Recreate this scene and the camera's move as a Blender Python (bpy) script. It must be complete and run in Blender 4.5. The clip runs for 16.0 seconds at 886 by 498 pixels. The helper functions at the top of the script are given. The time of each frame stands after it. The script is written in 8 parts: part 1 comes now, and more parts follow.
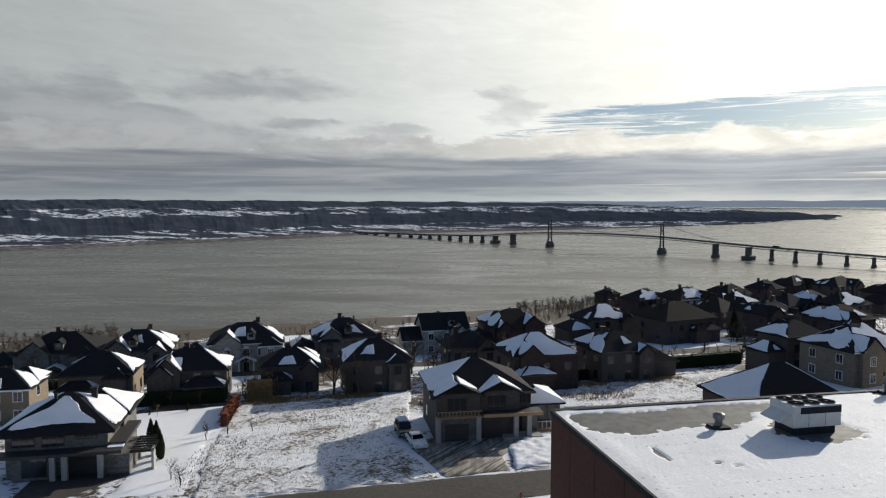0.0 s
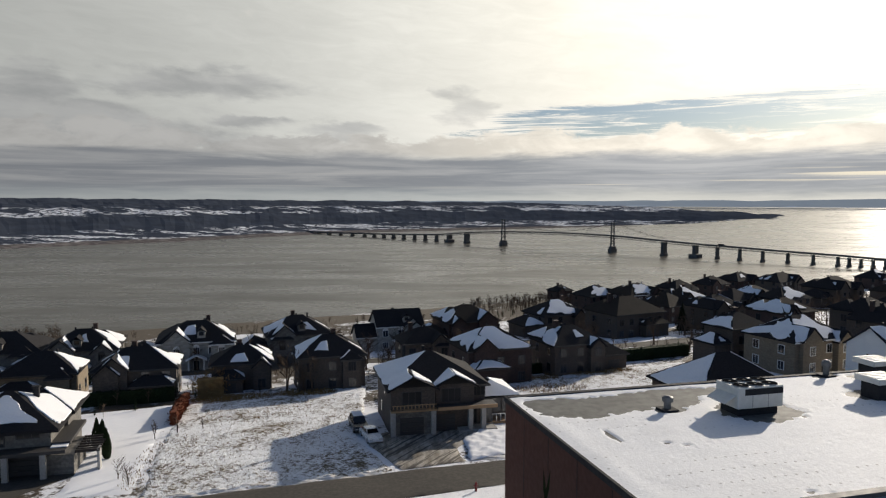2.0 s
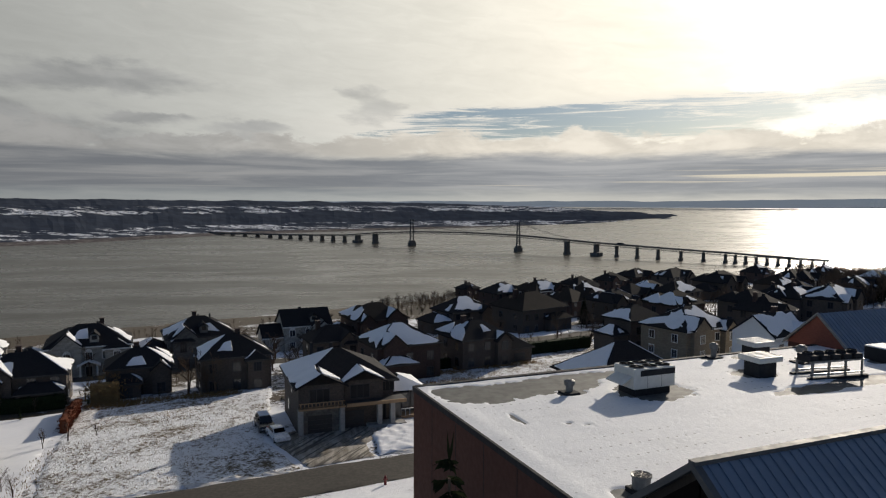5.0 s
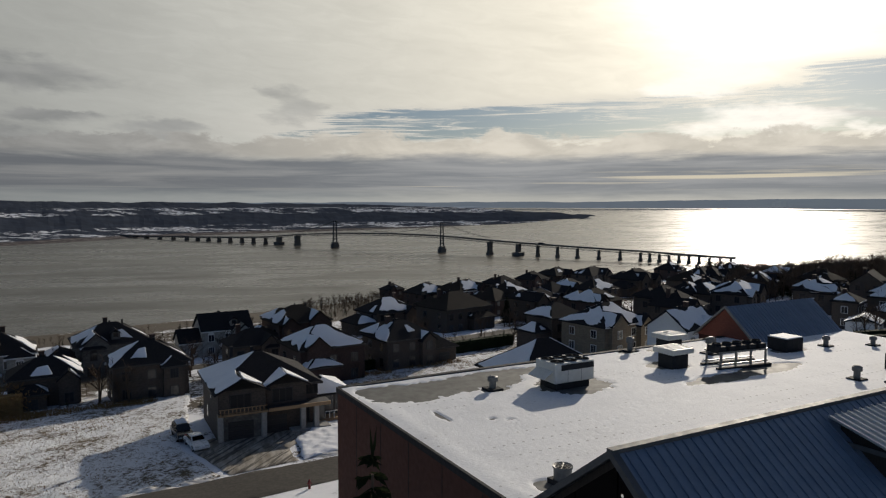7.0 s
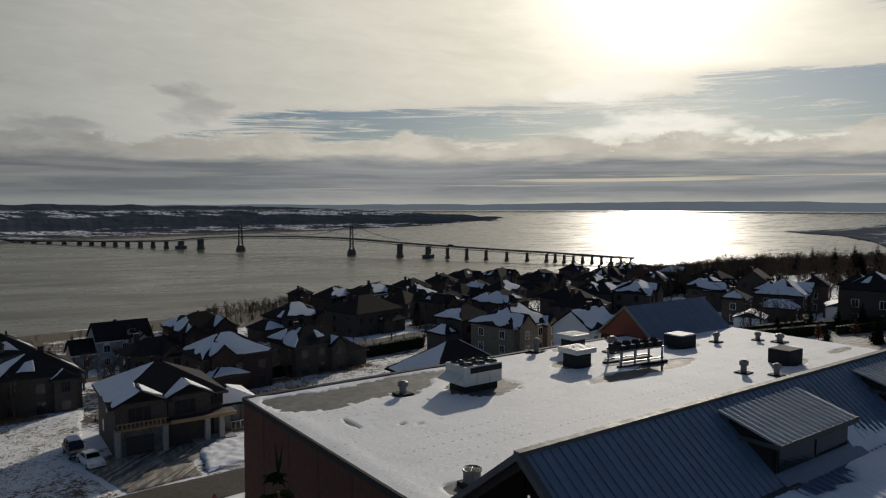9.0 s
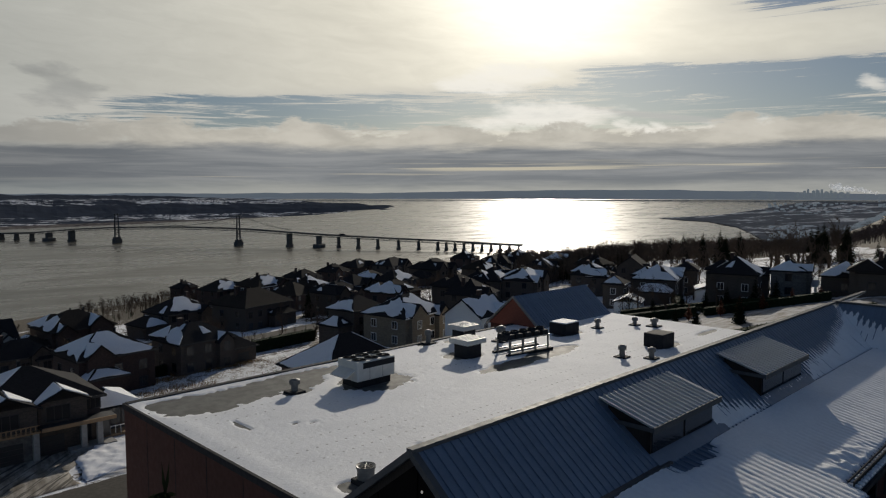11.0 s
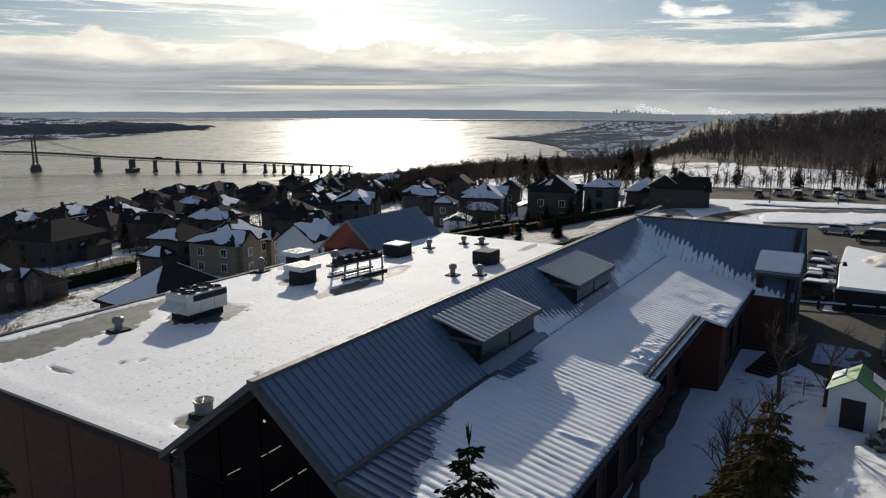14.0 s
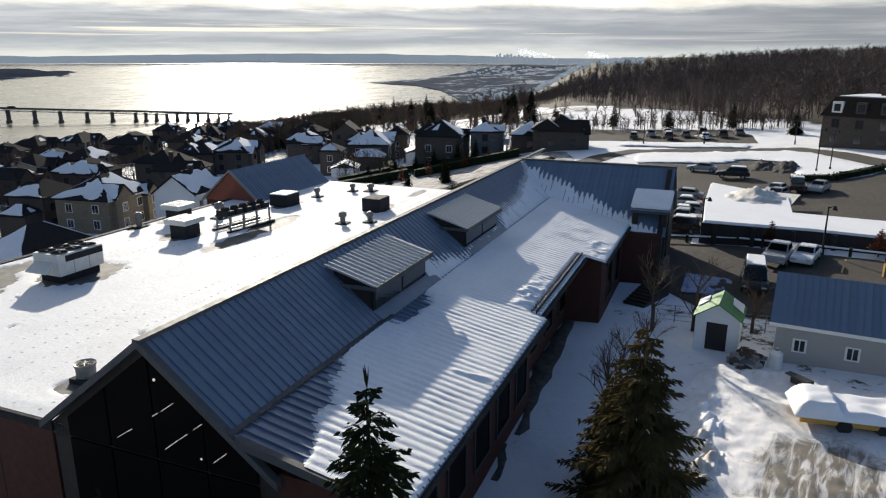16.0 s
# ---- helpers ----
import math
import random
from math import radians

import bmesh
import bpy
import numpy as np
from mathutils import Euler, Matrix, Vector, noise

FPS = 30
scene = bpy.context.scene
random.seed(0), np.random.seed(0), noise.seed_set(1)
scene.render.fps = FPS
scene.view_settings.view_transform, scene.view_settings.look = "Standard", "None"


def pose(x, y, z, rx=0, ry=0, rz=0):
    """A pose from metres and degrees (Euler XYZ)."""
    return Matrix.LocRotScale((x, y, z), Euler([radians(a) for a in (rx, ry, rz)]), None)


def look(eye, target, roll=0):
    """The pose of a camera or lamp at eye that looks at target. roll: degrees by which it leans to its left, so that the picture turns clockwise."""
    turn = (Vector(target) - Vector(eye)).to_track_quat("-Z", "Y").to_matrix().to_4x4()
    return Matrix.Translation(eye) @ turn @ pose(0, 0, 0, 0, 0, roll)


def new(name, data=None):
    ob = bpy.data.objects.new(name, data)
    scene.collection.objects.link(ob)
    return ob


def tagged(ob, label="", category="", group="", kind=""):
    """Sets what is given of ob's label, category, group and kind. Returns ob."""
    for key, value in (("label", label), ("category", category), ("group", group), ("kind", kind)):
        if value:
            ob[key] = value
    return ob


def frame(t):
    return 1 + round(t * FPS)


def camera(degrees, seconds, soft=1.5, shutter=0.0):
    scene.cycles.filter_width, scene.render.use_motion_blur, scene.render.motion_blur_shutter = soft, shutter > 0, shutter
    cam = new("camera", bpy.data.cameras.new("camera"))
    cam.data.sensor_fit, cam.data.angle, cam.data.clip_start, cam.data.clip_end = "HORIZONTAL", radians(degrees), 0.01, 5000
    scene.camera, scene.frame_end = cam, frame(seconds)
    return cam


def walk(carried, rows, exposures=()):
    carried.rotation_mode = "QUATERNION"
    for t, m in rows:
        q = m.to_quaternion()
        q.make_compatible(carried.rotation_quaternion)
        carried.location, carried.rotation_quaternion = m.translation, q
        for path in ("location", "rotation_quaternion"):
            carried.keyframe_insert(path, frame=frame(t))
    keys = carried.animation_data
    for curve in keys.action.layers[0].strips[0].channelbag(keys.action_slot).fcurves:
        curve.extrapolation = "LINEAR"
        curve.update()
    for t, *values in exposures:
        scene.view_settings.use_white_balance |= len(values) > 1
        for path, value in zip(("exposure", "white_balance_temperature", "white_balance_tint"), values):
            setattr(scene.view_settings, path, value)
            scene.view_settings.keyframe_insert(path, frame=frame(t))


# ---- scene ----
cam = camera(64.67, 16.0, 1.2)

# seconds, x, y, z, tilt, roll, turn
PATH = [
    (0.0, 0.000, 0.000, 30.000, 86.040, -0.027, 0.006),
    (0.5, -0.020, -0.094, 29.783, 86.034, -0.088, -0.989),
    (1.0, -0.007, -0.023, 29.549, 86.028, -0.103, -1.926),
    (1.5, -0.033, -0.101, 29.420, 86.004, -0.144, -2.858),
    (2.0, -0.039, -0.110, 29.269, 85.998, -0.120, -3.751),
    (2.5, -0.017, -0.200, 29.100, 86.013, -0.101, -4.724),
    (3.0, -0.038, -0.258, 29.000, 86.004, -0.107, -5.793),
    (3.5, -0.012, -0.337, 28.826, 86.025, -0.192, -7.124),
    (4.0, -0.008, -0.353, 28.732, 86.039, -0.230, -8.513),
    (6.5, 0.120, -0.306, 28.448, 86.123, -0.117, -15.727),
    (7.0, 0.102, -0.316, 28.440, 86.157, -0.094, -17.470),
    (7.5, 0.095, -0.380, 28.448, 86.156, -0.096, -19.206),
    (8.0, 0.166, -0.325, 28.462, 86.192, -0.106, -20.946),
    (10.5, 0.126, -0.518, 29.012, 85.994, -0.043, -31.421),
    (11.0, 0.096, -0.563, 29.092, 85.429, -0.037, -33.700),
    (11.5, 0.069, -0.573, 29.164, 84.404, -0.063, -35.979),
    (12.0, -0.015, -0.649, 29.217, 83.319, -0.075, -38.265),
    (12.5, -0.082, -0.676, 29.281, 82.245, -0.151, -40.549),
    (13.0, -0.070, -0.644, 29.301, 81.162, -0.162, -42.861),
    (13.5, -0.108, -0.699, 29.363, 80.074, -0.160, -45.155),
    (14.0, -0.166, -0.722, 29.400, 78.994, -0.169, -47.476),
    (14.5, -0.196, -0.724, 29.401, 77.909, -0.174, -49.792),
    (15.0, -0.245, -0.745, 29.385, 76.837, -0.154, -52.110),
    (15.5, -0.280, -0.793, 29.402, 75.745, -0.142, -54.376),
    (16.0, -0.301, -0.812, 29.392, 74.676, -0.133, -56.679),
]
EXPOSURES = [(0, 0.02, 6560, 10), (1.5, 0.0, 6950, 12), (4, -0.18, 6950, 12), (8, -0.74, 6950, 11), (11, -0.92, 6800, 10), (12.5, -0.52, 6750, 10), (14, -0.10, 6750, 10), (15, 0.14, 6750, 10), (16, 0.36, 6750, 10)]
walk(cam, [(t, pose(x, y, z, a, b, c)) for t, x, y, z, a, b, c in PATH], EXPOSURES)

# ---- sky, sun ----
SUN_AZ, SUN_EL = radians(42), radians(18.7)      # clockwise from +y, above the horizon
SUN_DIR = Vector((math.sin(SUN_AZ) * math.cos(SUN_EL), math.cos(SUN_AZ) * math.cos(SUN_EL), math.sin(SUN_EL)))
sun_data = bpy.data.lights.new("sun", "SUN")
sun_data.energy, sun_data.angle, sun_data.color = 5.0, radians(0.7), (1.0, 0.94, 0.84)
sun = new("sun", sun_data)
sun.matrix_world = look(SUN_DIR * 100, (0, 0, 0))


class Nodes:
    """A short way to wire shader nodes."""

    def __init__(self, tree):
        self.tree = tree
        tree.nodes.clear()

    def add(self, kind):
        return self.tree.nodes.new(kind)

    def put(self, socket, value):
        if isinstance(value, bpy.types.NodeSocket):
            self.tree.links.new(value, socket)
        elif value is not None:
            socket.default_value = value

    def math(self, op, a, b=None, clamp=False):
        n = self.add("ShaderNodeMath")
        n.operation, n.use_clamp = op, clamp
        self.put(n.inputs[0], a)
        self.put(n.inputs[1], b)
        return n.outputs[0]

    def vec(self, op, a, b=None):
        n = self.add("ShaderNodeVectorMath")
        n.operation = op
        self.put(n.inputs[0], a)
        self.put(n.inputs[1], b)
        return n.outputs["Value"] if op in ("DOT_PRODUCT", "LENGTH") else n.outputs[0]

    def noise(self, vector, scale, detail=4.0, rough=0.55, warp=0.0):
        n = self.add("ShaderNodeTexNoise")
        self.put(n.inputs["Vector"], vector)
        n.inputs["Scale"].default_value, n.inputs["Detail"].default_value = scale, detail
        n.inputs["Roughness"].default_value, n.inputs["Distortion"].default_value = rough, warp
        return n.outputs[0]

    def ramp(self, value, low, high, out_low=0.0, out_high=1.0):
        n = self.add("ShaderNodeMapRange")
        n.interpolation_type = "SMOOTHSTEP"
        self.put(n.inputs[0], value)
        for i, v in enumerate((low, high, out_low, out_high)):
            self.put(n.inputs[i + 1], v)
        return n.outputs[0]

    def mix(self, factor, a, b, blend="MIX"):
        n = self.add("ShaderNodeMix")
        n.data_type, n.blend_type = "RGBA", blend
        self.put(n.inputs[0], factor)
        self.put(n.inputs[6], rgba(a))
        self.put(n.inputs[7], rgba(b))
        return n.outputs[2]

    def stretch(self, vector, x, y, z):
        n = self.add("ShaderNodeMapping")
        self.put(n.inputs["Vector"], vector)
        n.inputs["Scale"].default_value = (x, y, z)
        return n.outputs[0]


def rgba(c):
    return (*c, 1.0) if isinstance(c, tuple) and len(c) == 3 else c


world = bpy.data.worlds.new("sky")
scene.world = world
world.use_nodes = True
N = Nodes(world.node_tree)
way = N.add("ShaderNodeTexCoord").outputs["Generated"]
split = N.add("ShaderNodeSeparateXYZ")
N.put(split.inputs[0], way)
up = split.outputs[2]
sky = N.add("ShaderNodeTexSky")
sky.sky_type, sky.sun_disc = "NISHITA", False
sky.sun_elevation, sky.sun_rotation, sky.air_density, sky.dust_density = SUN_EL, SUN_AZ, 1.0, 0.6
ahead = N.vec("DOT_PRODUCT", way, (math.sin(radians(35)), math.cos(radians(35)), 0.0))
clear = N.math("MULTIPLY", N.ramp(ahead, -0.3, 0.7, 0.086, 0.050), 1.0)
blue = N.mix(1.0, N.mix(1.0, sky.outputs[0], (0.78, 0.97, 1.28), "MULTIPLY"), clear, "MULTIPLY")
near_sun = N.math("MAXIMUM", N.vec("DOT_PRODUCT", way, tuple(SUN_DIR)), 0.0)
# clouds by bearing and height above the horizon
bearing = N.math("ARCTAN2", split.outputs[0], split.outputs[1])


def clouds(wide, tall, slant, detail, rough, warp, shift=0.0):
    c = N.add("ShaderNodeCombineXYZ")
    N.put(c.inputs[0], N.math("ADD", N.math("MULTIPLY", bearing, wide), N.math("MULTIPLY", up, slant)))
    N.put(c.inputs[1], N.math("MULTIPLY", up, tall))
    c.inputs[2].default_value = shift
    return N.noise(c.outputs[0], 1.0, detail, rough, warp)


# the veil of high cloud, brighter and warmer towards the sun
wide_glow = N.math("POWER", near_sun, 4.0)
veil_light = N.math("ADD", N.math("ADD", N.math("MULTIPLY", N.math("POWER", near_sun, 80.0), 1.7), N.math("MULTIPLY", wide_glow, 0.92)), 0.55)
veil_tone = N.math("MULTIPLY", N.ramp(clouds(3.0, 12.0, 5.0, 7.0, 0.6, 0.5, 1.0), 0.3, 0.7, 0.94, 1.04), N.ramp(clouds(16.0, 60.0, 20.0, 6.0, 0.65, 0.8, 31.0), 0.3, 0.7, 0.965, 1.03))
veil = N.mix(1.0, N.mix(wide_glow, (0.93, 1.0, 1.01), (1.0, 0.965, 0.84)), N.math("MULTIPLY", veil_light, veil_tone), "MULTIPLY")
# blue gaps between long streaks: a low belt, and a wide opening right of the sun
streaks = N.math("ADD", N.math("MULTIPLY", clouds(5.0, 95.0, -7.0, 10.0, 0.78, 0.9, 4.0), 0.72), N.math("MULTIPLY", clouds(3.2, 26.0, 3.0, 5.0, 0.55, 0.3, 7.0), 0.28))
edge_up = N.math("ADD", N.math("MULTIPLY", bearing, 0.05), 0.112)
belt = N.math("MULTIPLY", N.math("MULTIPLY", N.ramp(bearing, -0.10, 0.22), N.ramp(up, 0.078, 0.092)), N.ramp(N.math("SUBTRACT", up, edge_up), 0.016, -0.006))
belt = N.math("MULTIPLY", belt, 0.98)
lid = N.math("ADD", N.math("MULTIPLY", bearing, -0.035), 0.205)
opening = N.math("MULTIPLY", N.math("MULTIPLY", N.ramp(bearing, 0.66, 0.84), N.ramp(up, 0.075, 0.10)), N.ramp(up, N.math("ADD", lid, 0.012), N.math("SUBTRACT", lid, 0.012)))
beyond = N.math("MULTIPLY", N.ramp(bearing, 0.85, 1.05), N.ramp(up, 0.200, 0.235))
opened = N.math("MAXIMUM", N.math("MAXIMUM", belt, N.math("MULTIPLY", opening, 1.14)), beyond)
gap = N.math("ADD", N.math("MULTIPLY", opened, 0.265), 0.22)
cover = N.ramp(streaks, gap, N.math("ADD", gap, 0.10))
cover = N.math("MULTIPLY", cover, N.ramp(ahead, -0.45, 0.45, 0.03, 1.0))
cover = N.math("MULTIPLY", cover, N.ramp(up, 0.42, 0.75, 1.0, 0.1))
thin = N.mix(N.math("MULTIPLY", N.ramp(ahead, -0.2, 0.6), 0.03), blue, veil)
colour = N.mix(cover, thin, N.mix(N.math("MULTIPLY", opened, 0.5), veil, (1.0, 1.0, 0.97)))
# a thin white trail across the blue opening
trail = N.math("ABSOLUTE", N.math("SUBTRACT", N.math("ADD", up, N.math("MULTIPLY", bearing, 0.118)), 0.2076))
trail = N.math("MULTIPLY", N.ramp(trail, 0.0065, 0.001), N.math("MULTIPLY", N.ramp(bearing, 0.70, 0.80), N.ramp(bearing, 1.25, 1.12)))
colour = N.mix(N.math("MULTIPLY", trail, 0.6), colour, (0.95, 0.96, 0.96))


swayed = N.math("ADD", bearing, N.math("MULTIPLY", N.math("SUBTRACT", clouds(7.0, 24.0, 8.0, 5.0, 0.55, 0.0, 21.0), 0.5), 0.22))
lifted = N.math("ADD", up, N.math("MULTIPLY", N.math("SUBTRACT", clouds(12.0, 30.0, 5.0, 7.0, 0.6, 0.0, 23.0), 0.5), 0.055))


def heap_field(spots):
    """One near the middle of each cloud (bearing, height, half width, half height), falling to none at its rim."""
    field = None
    for b, u, wide, tall in spots:
        p = N.math("DIVIDE", N.math("SUBTRACT", swayed, b), wide)
        q = N.math("DIVIDE", N.math("SUBTRACT", lifted, u), tall)
        one = N.math("SUBTRACT", 1.0, N.math("ADD", N.math("MULTIPLY", p, p), N.math("MULTIPLY", q, q)))
        field = one if field is None else N.math("MAXIMUM", field, one)
    return N.math("MAXIMUM", field, -1.5)


# soft grey heaps towards the left, small bright-edged ones near the sun
lumpy = N.math("SUBTRACT", clouds(9.0, 30.0, 6.0, 8.0, 0.6, 0.3, 2.0), 0.5)
GREY_HEAPS = [(-0.28, 0.152, 0.12, 0.018), (-0.455, 0.143, 0.06, 0.020), (-0.40, 0.100, 0.10, 0.020), (-0.55, 0.115, 0.13, 0.032), (-0.21, 0.105, 0.045, 0.010), (-0.30, 0.078, 0.09, 0.010), (-0.52, 0.073, 0.14, 0.011), (-0.06, 0.097, 0.060, 0.013), (0.09, 0.130, 0.040, 0.020), (-0.45, 0.088, 0.22, 0.030)]
heap = N.ramp(N.math("ADD", heap_field(GREY_HEAPS), N.math("MULTIPLY", lumpy, 4.0)), -0.9, 1.0)
shaded = N.ramp(clouds(10.0, 34.0, 4.0, 6.0, 0.55, 0.35, 2.6), 0.35, 0.65)
heap_colour = N.mix(shaded, (0.30, 0.325, 0.35), (0.44, 0.465, 0.49))
colour = N.mix(N.math("MULTIPLY", heap, N.ramp(bearing, 0.12, -0.15, 0.42, 0.68)), colour, heap_colour)
BRIGHT_HEAPS = [(0.70, 0.163, 0.055, 0.020), (0.67, 0.150, 0.06, 0.012), (0.73, 0.103, 0.085, 0.022), (0.85, 0.086, 0.022, 0.012), (0.895, 0.084, 0.020, 0.011), (0.98, 0.083, 0.050, 0.015), (1.11, 0.07, 0.035, 0.010), (1.13, 0.135, 0.025, 0.009), (1.29, 0.12, 0.028, 0.012), (1.18, 0.131, 0.030, 0.007)]
bright_field = N.math("ADD", heap_field(BRIGHT_HEAPS), N.math("MULTIPLY", lumpy, 5.0))
puff = N.ramp(bright_field, -0.9, 1.2)
puff_colour = N.mix(N.math("MULTIPLY", N.ramp(bright_field, 0.9, 1.9), 0.35), (1.10, 1.09, 1.04), (0.66, 0.675, 0.68))
puff_colour = N.mix(1.0, puff_colour, N.ramp(wide_glow, 0.3, 0.95, 0.9, 1.6), "MULTIPLY")
colour = N.mix(N.math("MULTIPLY", puff, 0.8), colour, puff_colour)
# a pale strip of small lumpy clouds over the grey bank of stratus, haze under it
lumps = N.math("MULTIPLY", N.math("SUBTRACT", clouds(11.0, 26.0, 0.0, 8.0, 0.62, 0.3, 5.0), 0.5), 0.115)
up_strip = N.math("SUBTRACT", up, lumps)
pale = N.math("MULTIPLY", N.ramp(up, 0.052, 0.066), N.ramp(up_strip, 0.096, 0.084))
belly = N.ramp(clouds(11.0, 30.0, 0.0, 7.0, 0.6, 0.3, 5.4), 0.35, 0.65, 0.80, 1.05)
pale_colour = N.mix(1.0, N.mix(N.ramp(wide_glow, 0.1, 0.6), (0.50, 0.52, 0.53), (1.05, 1.02, 0.93)), belly, "MULTIPLY")
colour = N.mix(N.math("MULTIPLY", pale, N.ramp(ahead, -0.3, 0.4, 0.05, 0.9)), colour, pale_colour)
ragged = N.math("MULTIPLY", N.math("SUBTRACT", clouds(5.0, 40.0, 0.0, 9.0, 0.64, 0.3, 9.0), 0.5), 0.035)
up_bank = N.math("ADD", up, ragged)
bank = N.math("MULTIPLY", N.ramp(up_bank, -0.002, 0.02, 0.6, 1.0), N.ramp(up_bank, 0.070, 0.056))
stripes = N.ramp(clouds(4.0, 66.0, 0.0, 9.0, 0.62, 0.6, 12.0), 0.34, 0.70)
bank_colour = N.mix(stripes, (0.222, 0.250, 0.290), (0.38, 0.405, 0.435))
bank_colour = N.mix(1.0, bank_colour, N.ramp(wide_glow, 0.15, 0.75, 0.95, 1.35), "MULTIPLY")
slits = N.math("MULTIPLY", N.ramp(clouds(2.2, 150.0, 0.0, 5.0, 0.6, 0.3, 15.0), 0.52, 0.66), N.math("MULTIPLY", N.ramp(up, 0.012, 0.022), N.ramp(up, 0.05, 0.036)))
bank_colour = N.mix(N.math("MULTIPLY", slits, N.ramp(wide_glow, 0.2, 0.7, 0.25, 0.9)), bank_colour, N.mix(wide_glow, (0.55, 0.56, 0.56), (1.1, 1.02, 0.80)))
bank_colour = N.mix(N.ramp(up, 0.0, 0.026, 0.8, 0.0), bank_colour, N.mix(N.ramp(wide_glow, 0.2, 0.7), (0.28, 0.335, 0.375), (0.40, 0.44, 0.46)))
colour = N.mix(N.math("MULTIPLY", bank, N.ramp(ahead, -0.5, 0.3, 0.05, 0.95)), colour, bank_colour)
# thicker cloud over the downstream reach
thick = N.math("MAXIMUM", N.ramp(bearing, -0.6, 0.1, 0.83, 1.0), N.ramp(bearing, -1.0, -1.6, 0.83, 1.0))
colour = N.mix(1.0, colour, thick, "MULTIPLY")
back = N.add("ShaderNodeBackground")
N.put(back.inputs[0], colour)
back.inputs[1].default_value = 0.96
N.put(N.add("ShaderNodeOutputWorld").inputs[0], back.outputs[0])

# ---- materials ----
def surface(name, colour, other=None, rough=0.8, metal=0.0, grain=6.0, amount=0.5, bump=0.15, stain=0.35, stretch=(1, 1, 1), specular=0.5, extra=None, vary=0.0):
    """A plain surface with fine grain, broad stains and relief. extra(N, place, colour) may add to the colour."""
    m = bpy.data.materials.new(name)
    m.use_nodes = True
    N = Nodes(m.node_tree)
    place = N.add("ShaderNodeTexCoord").outputs["Object"]
    fine = N.noise(N.stretch(place, *stretch), grain, 6.0, 0.6)
    broad = N.noise(place, stain, 4.0, 0.55)
    other = other or tuple(c * 0.72 for c in colour)
    col = N.mix(N.math("MULTIPLY", N.ramp(fine, 0.3, 0.7), amount), colour, other)
    col = N.mix(N.math("MULTIPLY", N.ramp(broad, 0.45, 0.75), 0.5 * amount), col, tuple(c * 0.8 for c in other))
    if vary:
        info = N.add("ShaderNodeObjectInfo").outputs["Random"]
        col = N.mix(1.0, col, N.ramp(info, 0.0, 1.0, 1.0 - vary, 1.0 + vary), "MULTIPLY")
    if extra:
        col = extra(N, place, col)
    shade = N.add("ShaderNodeBsdfPrincipled")
    N.put(shade.inputs["Base Color"], col)
    N.put(shade.inputs["Roughness"], N.ramp(fine, 0.2, 0.8, rough - 0.08, min(1.0, rough + 0.08)))
    shade.inputs["Metallic"].default_value = metal
    shade.inputs["Specular IOR Level"].default_value = specular
    if bump:
        b = N.add("ShaderNodeBump")
        b.inputs["Strength"].default_value, b.inputs["Distance"].default_value = bump, 0.03
        N.put(b.inputs["Height"], fine)
        N.put(shade.inputs["Normal"], b.outputs[0])
    N.put(N.add("ShaderNodeOutputMaterial").inputs[0], shade.outputs[0])
    return m


def courses(N, place, col, wide, high, mortar, tone):
    """Brick or stone courses on upright walls, by height and by the longer way along."""
    sep = N.add("ShaderNodeSeparateXYZ")
    N.put(sep.inputs[0], place)
    joined = N.add("ShaderNodeCombineXYZ")
    N.put(joined.inputs[0], N.math("ADD", sep.outputs[0], sep.outputs[1]))
    N.put(joined.inputs[1], sep.outputs[2])
    t = N.add("ShaderNodeTexBrick")
    N.put(t.inputs["Vector"], joined.outputs[0])
    for key, v in (("Scale", 1.0), ("Mortar Size", 0.012), ("Brick Width", wide), ("Row Height", high)):
        t.inputs[key].default_value = v
    t.inputs["Color1"].default_value, t.inputs["Color2"].default_value = (1, 1, 1, 1), (tone, tone, tone, 1)
    t.inputs["Mortar"].default_value = (mortar, mortar, mortar, 1)
    return N.mix(1.0, col, t.outputs[0], "MULTIPLY")


def brick_look(N, place, col):
    return courses(N, place, col, 0.4, 0.13, 0.75, 0.7)


def stone_look(N, place, col):
    return courses(N, place, col, 0.75, 0.3, 0.7, 0.65)


def melt_rows(N, place, col):
    """Rows of small melted spots over the fixings of the roof, broken here and there."""
    sep = N.add("ShaderNodeSeparateXYZ")
    N.put(sep.inputs[0], place)
    near = []
    for axis, step in ((0, 0.62), (1, 1.45)):
        q = N.math("DIVIDE", sep.outputs[axis], step)
        near.append(N.math("MULTIPLY", N.math("ABSOLUTE", N.math("SUBTRACT", N.math("FRACT", q), 0.5)), step))
    far = N.math("ADD", N.math("MULTIPLY", near[0], near[0]), N.math("MULTIPLY", near[1], near[1]))
    spot = N.ramp(far, 0.009, 0.002)
    here = N.ramp(N.noise(place, 0.22, 3.0, 0.5), 0.46, 0.58)
    col = N.mix(N.math("MULTIPLY", N.math("MULTIPLY", spot, here), 0.75), col, (0.22, 0.22, 0.215))
    ripple = N.noise(N.stretch(place, 1.0, 5.0, 1.0), 1.3, 5.0, 0.65, 0.6)
    return N.mix(N.ramp(ripple, 0.52, 0.72, 0.0, 0.35), col, (0.52, 0.53, 0.545))


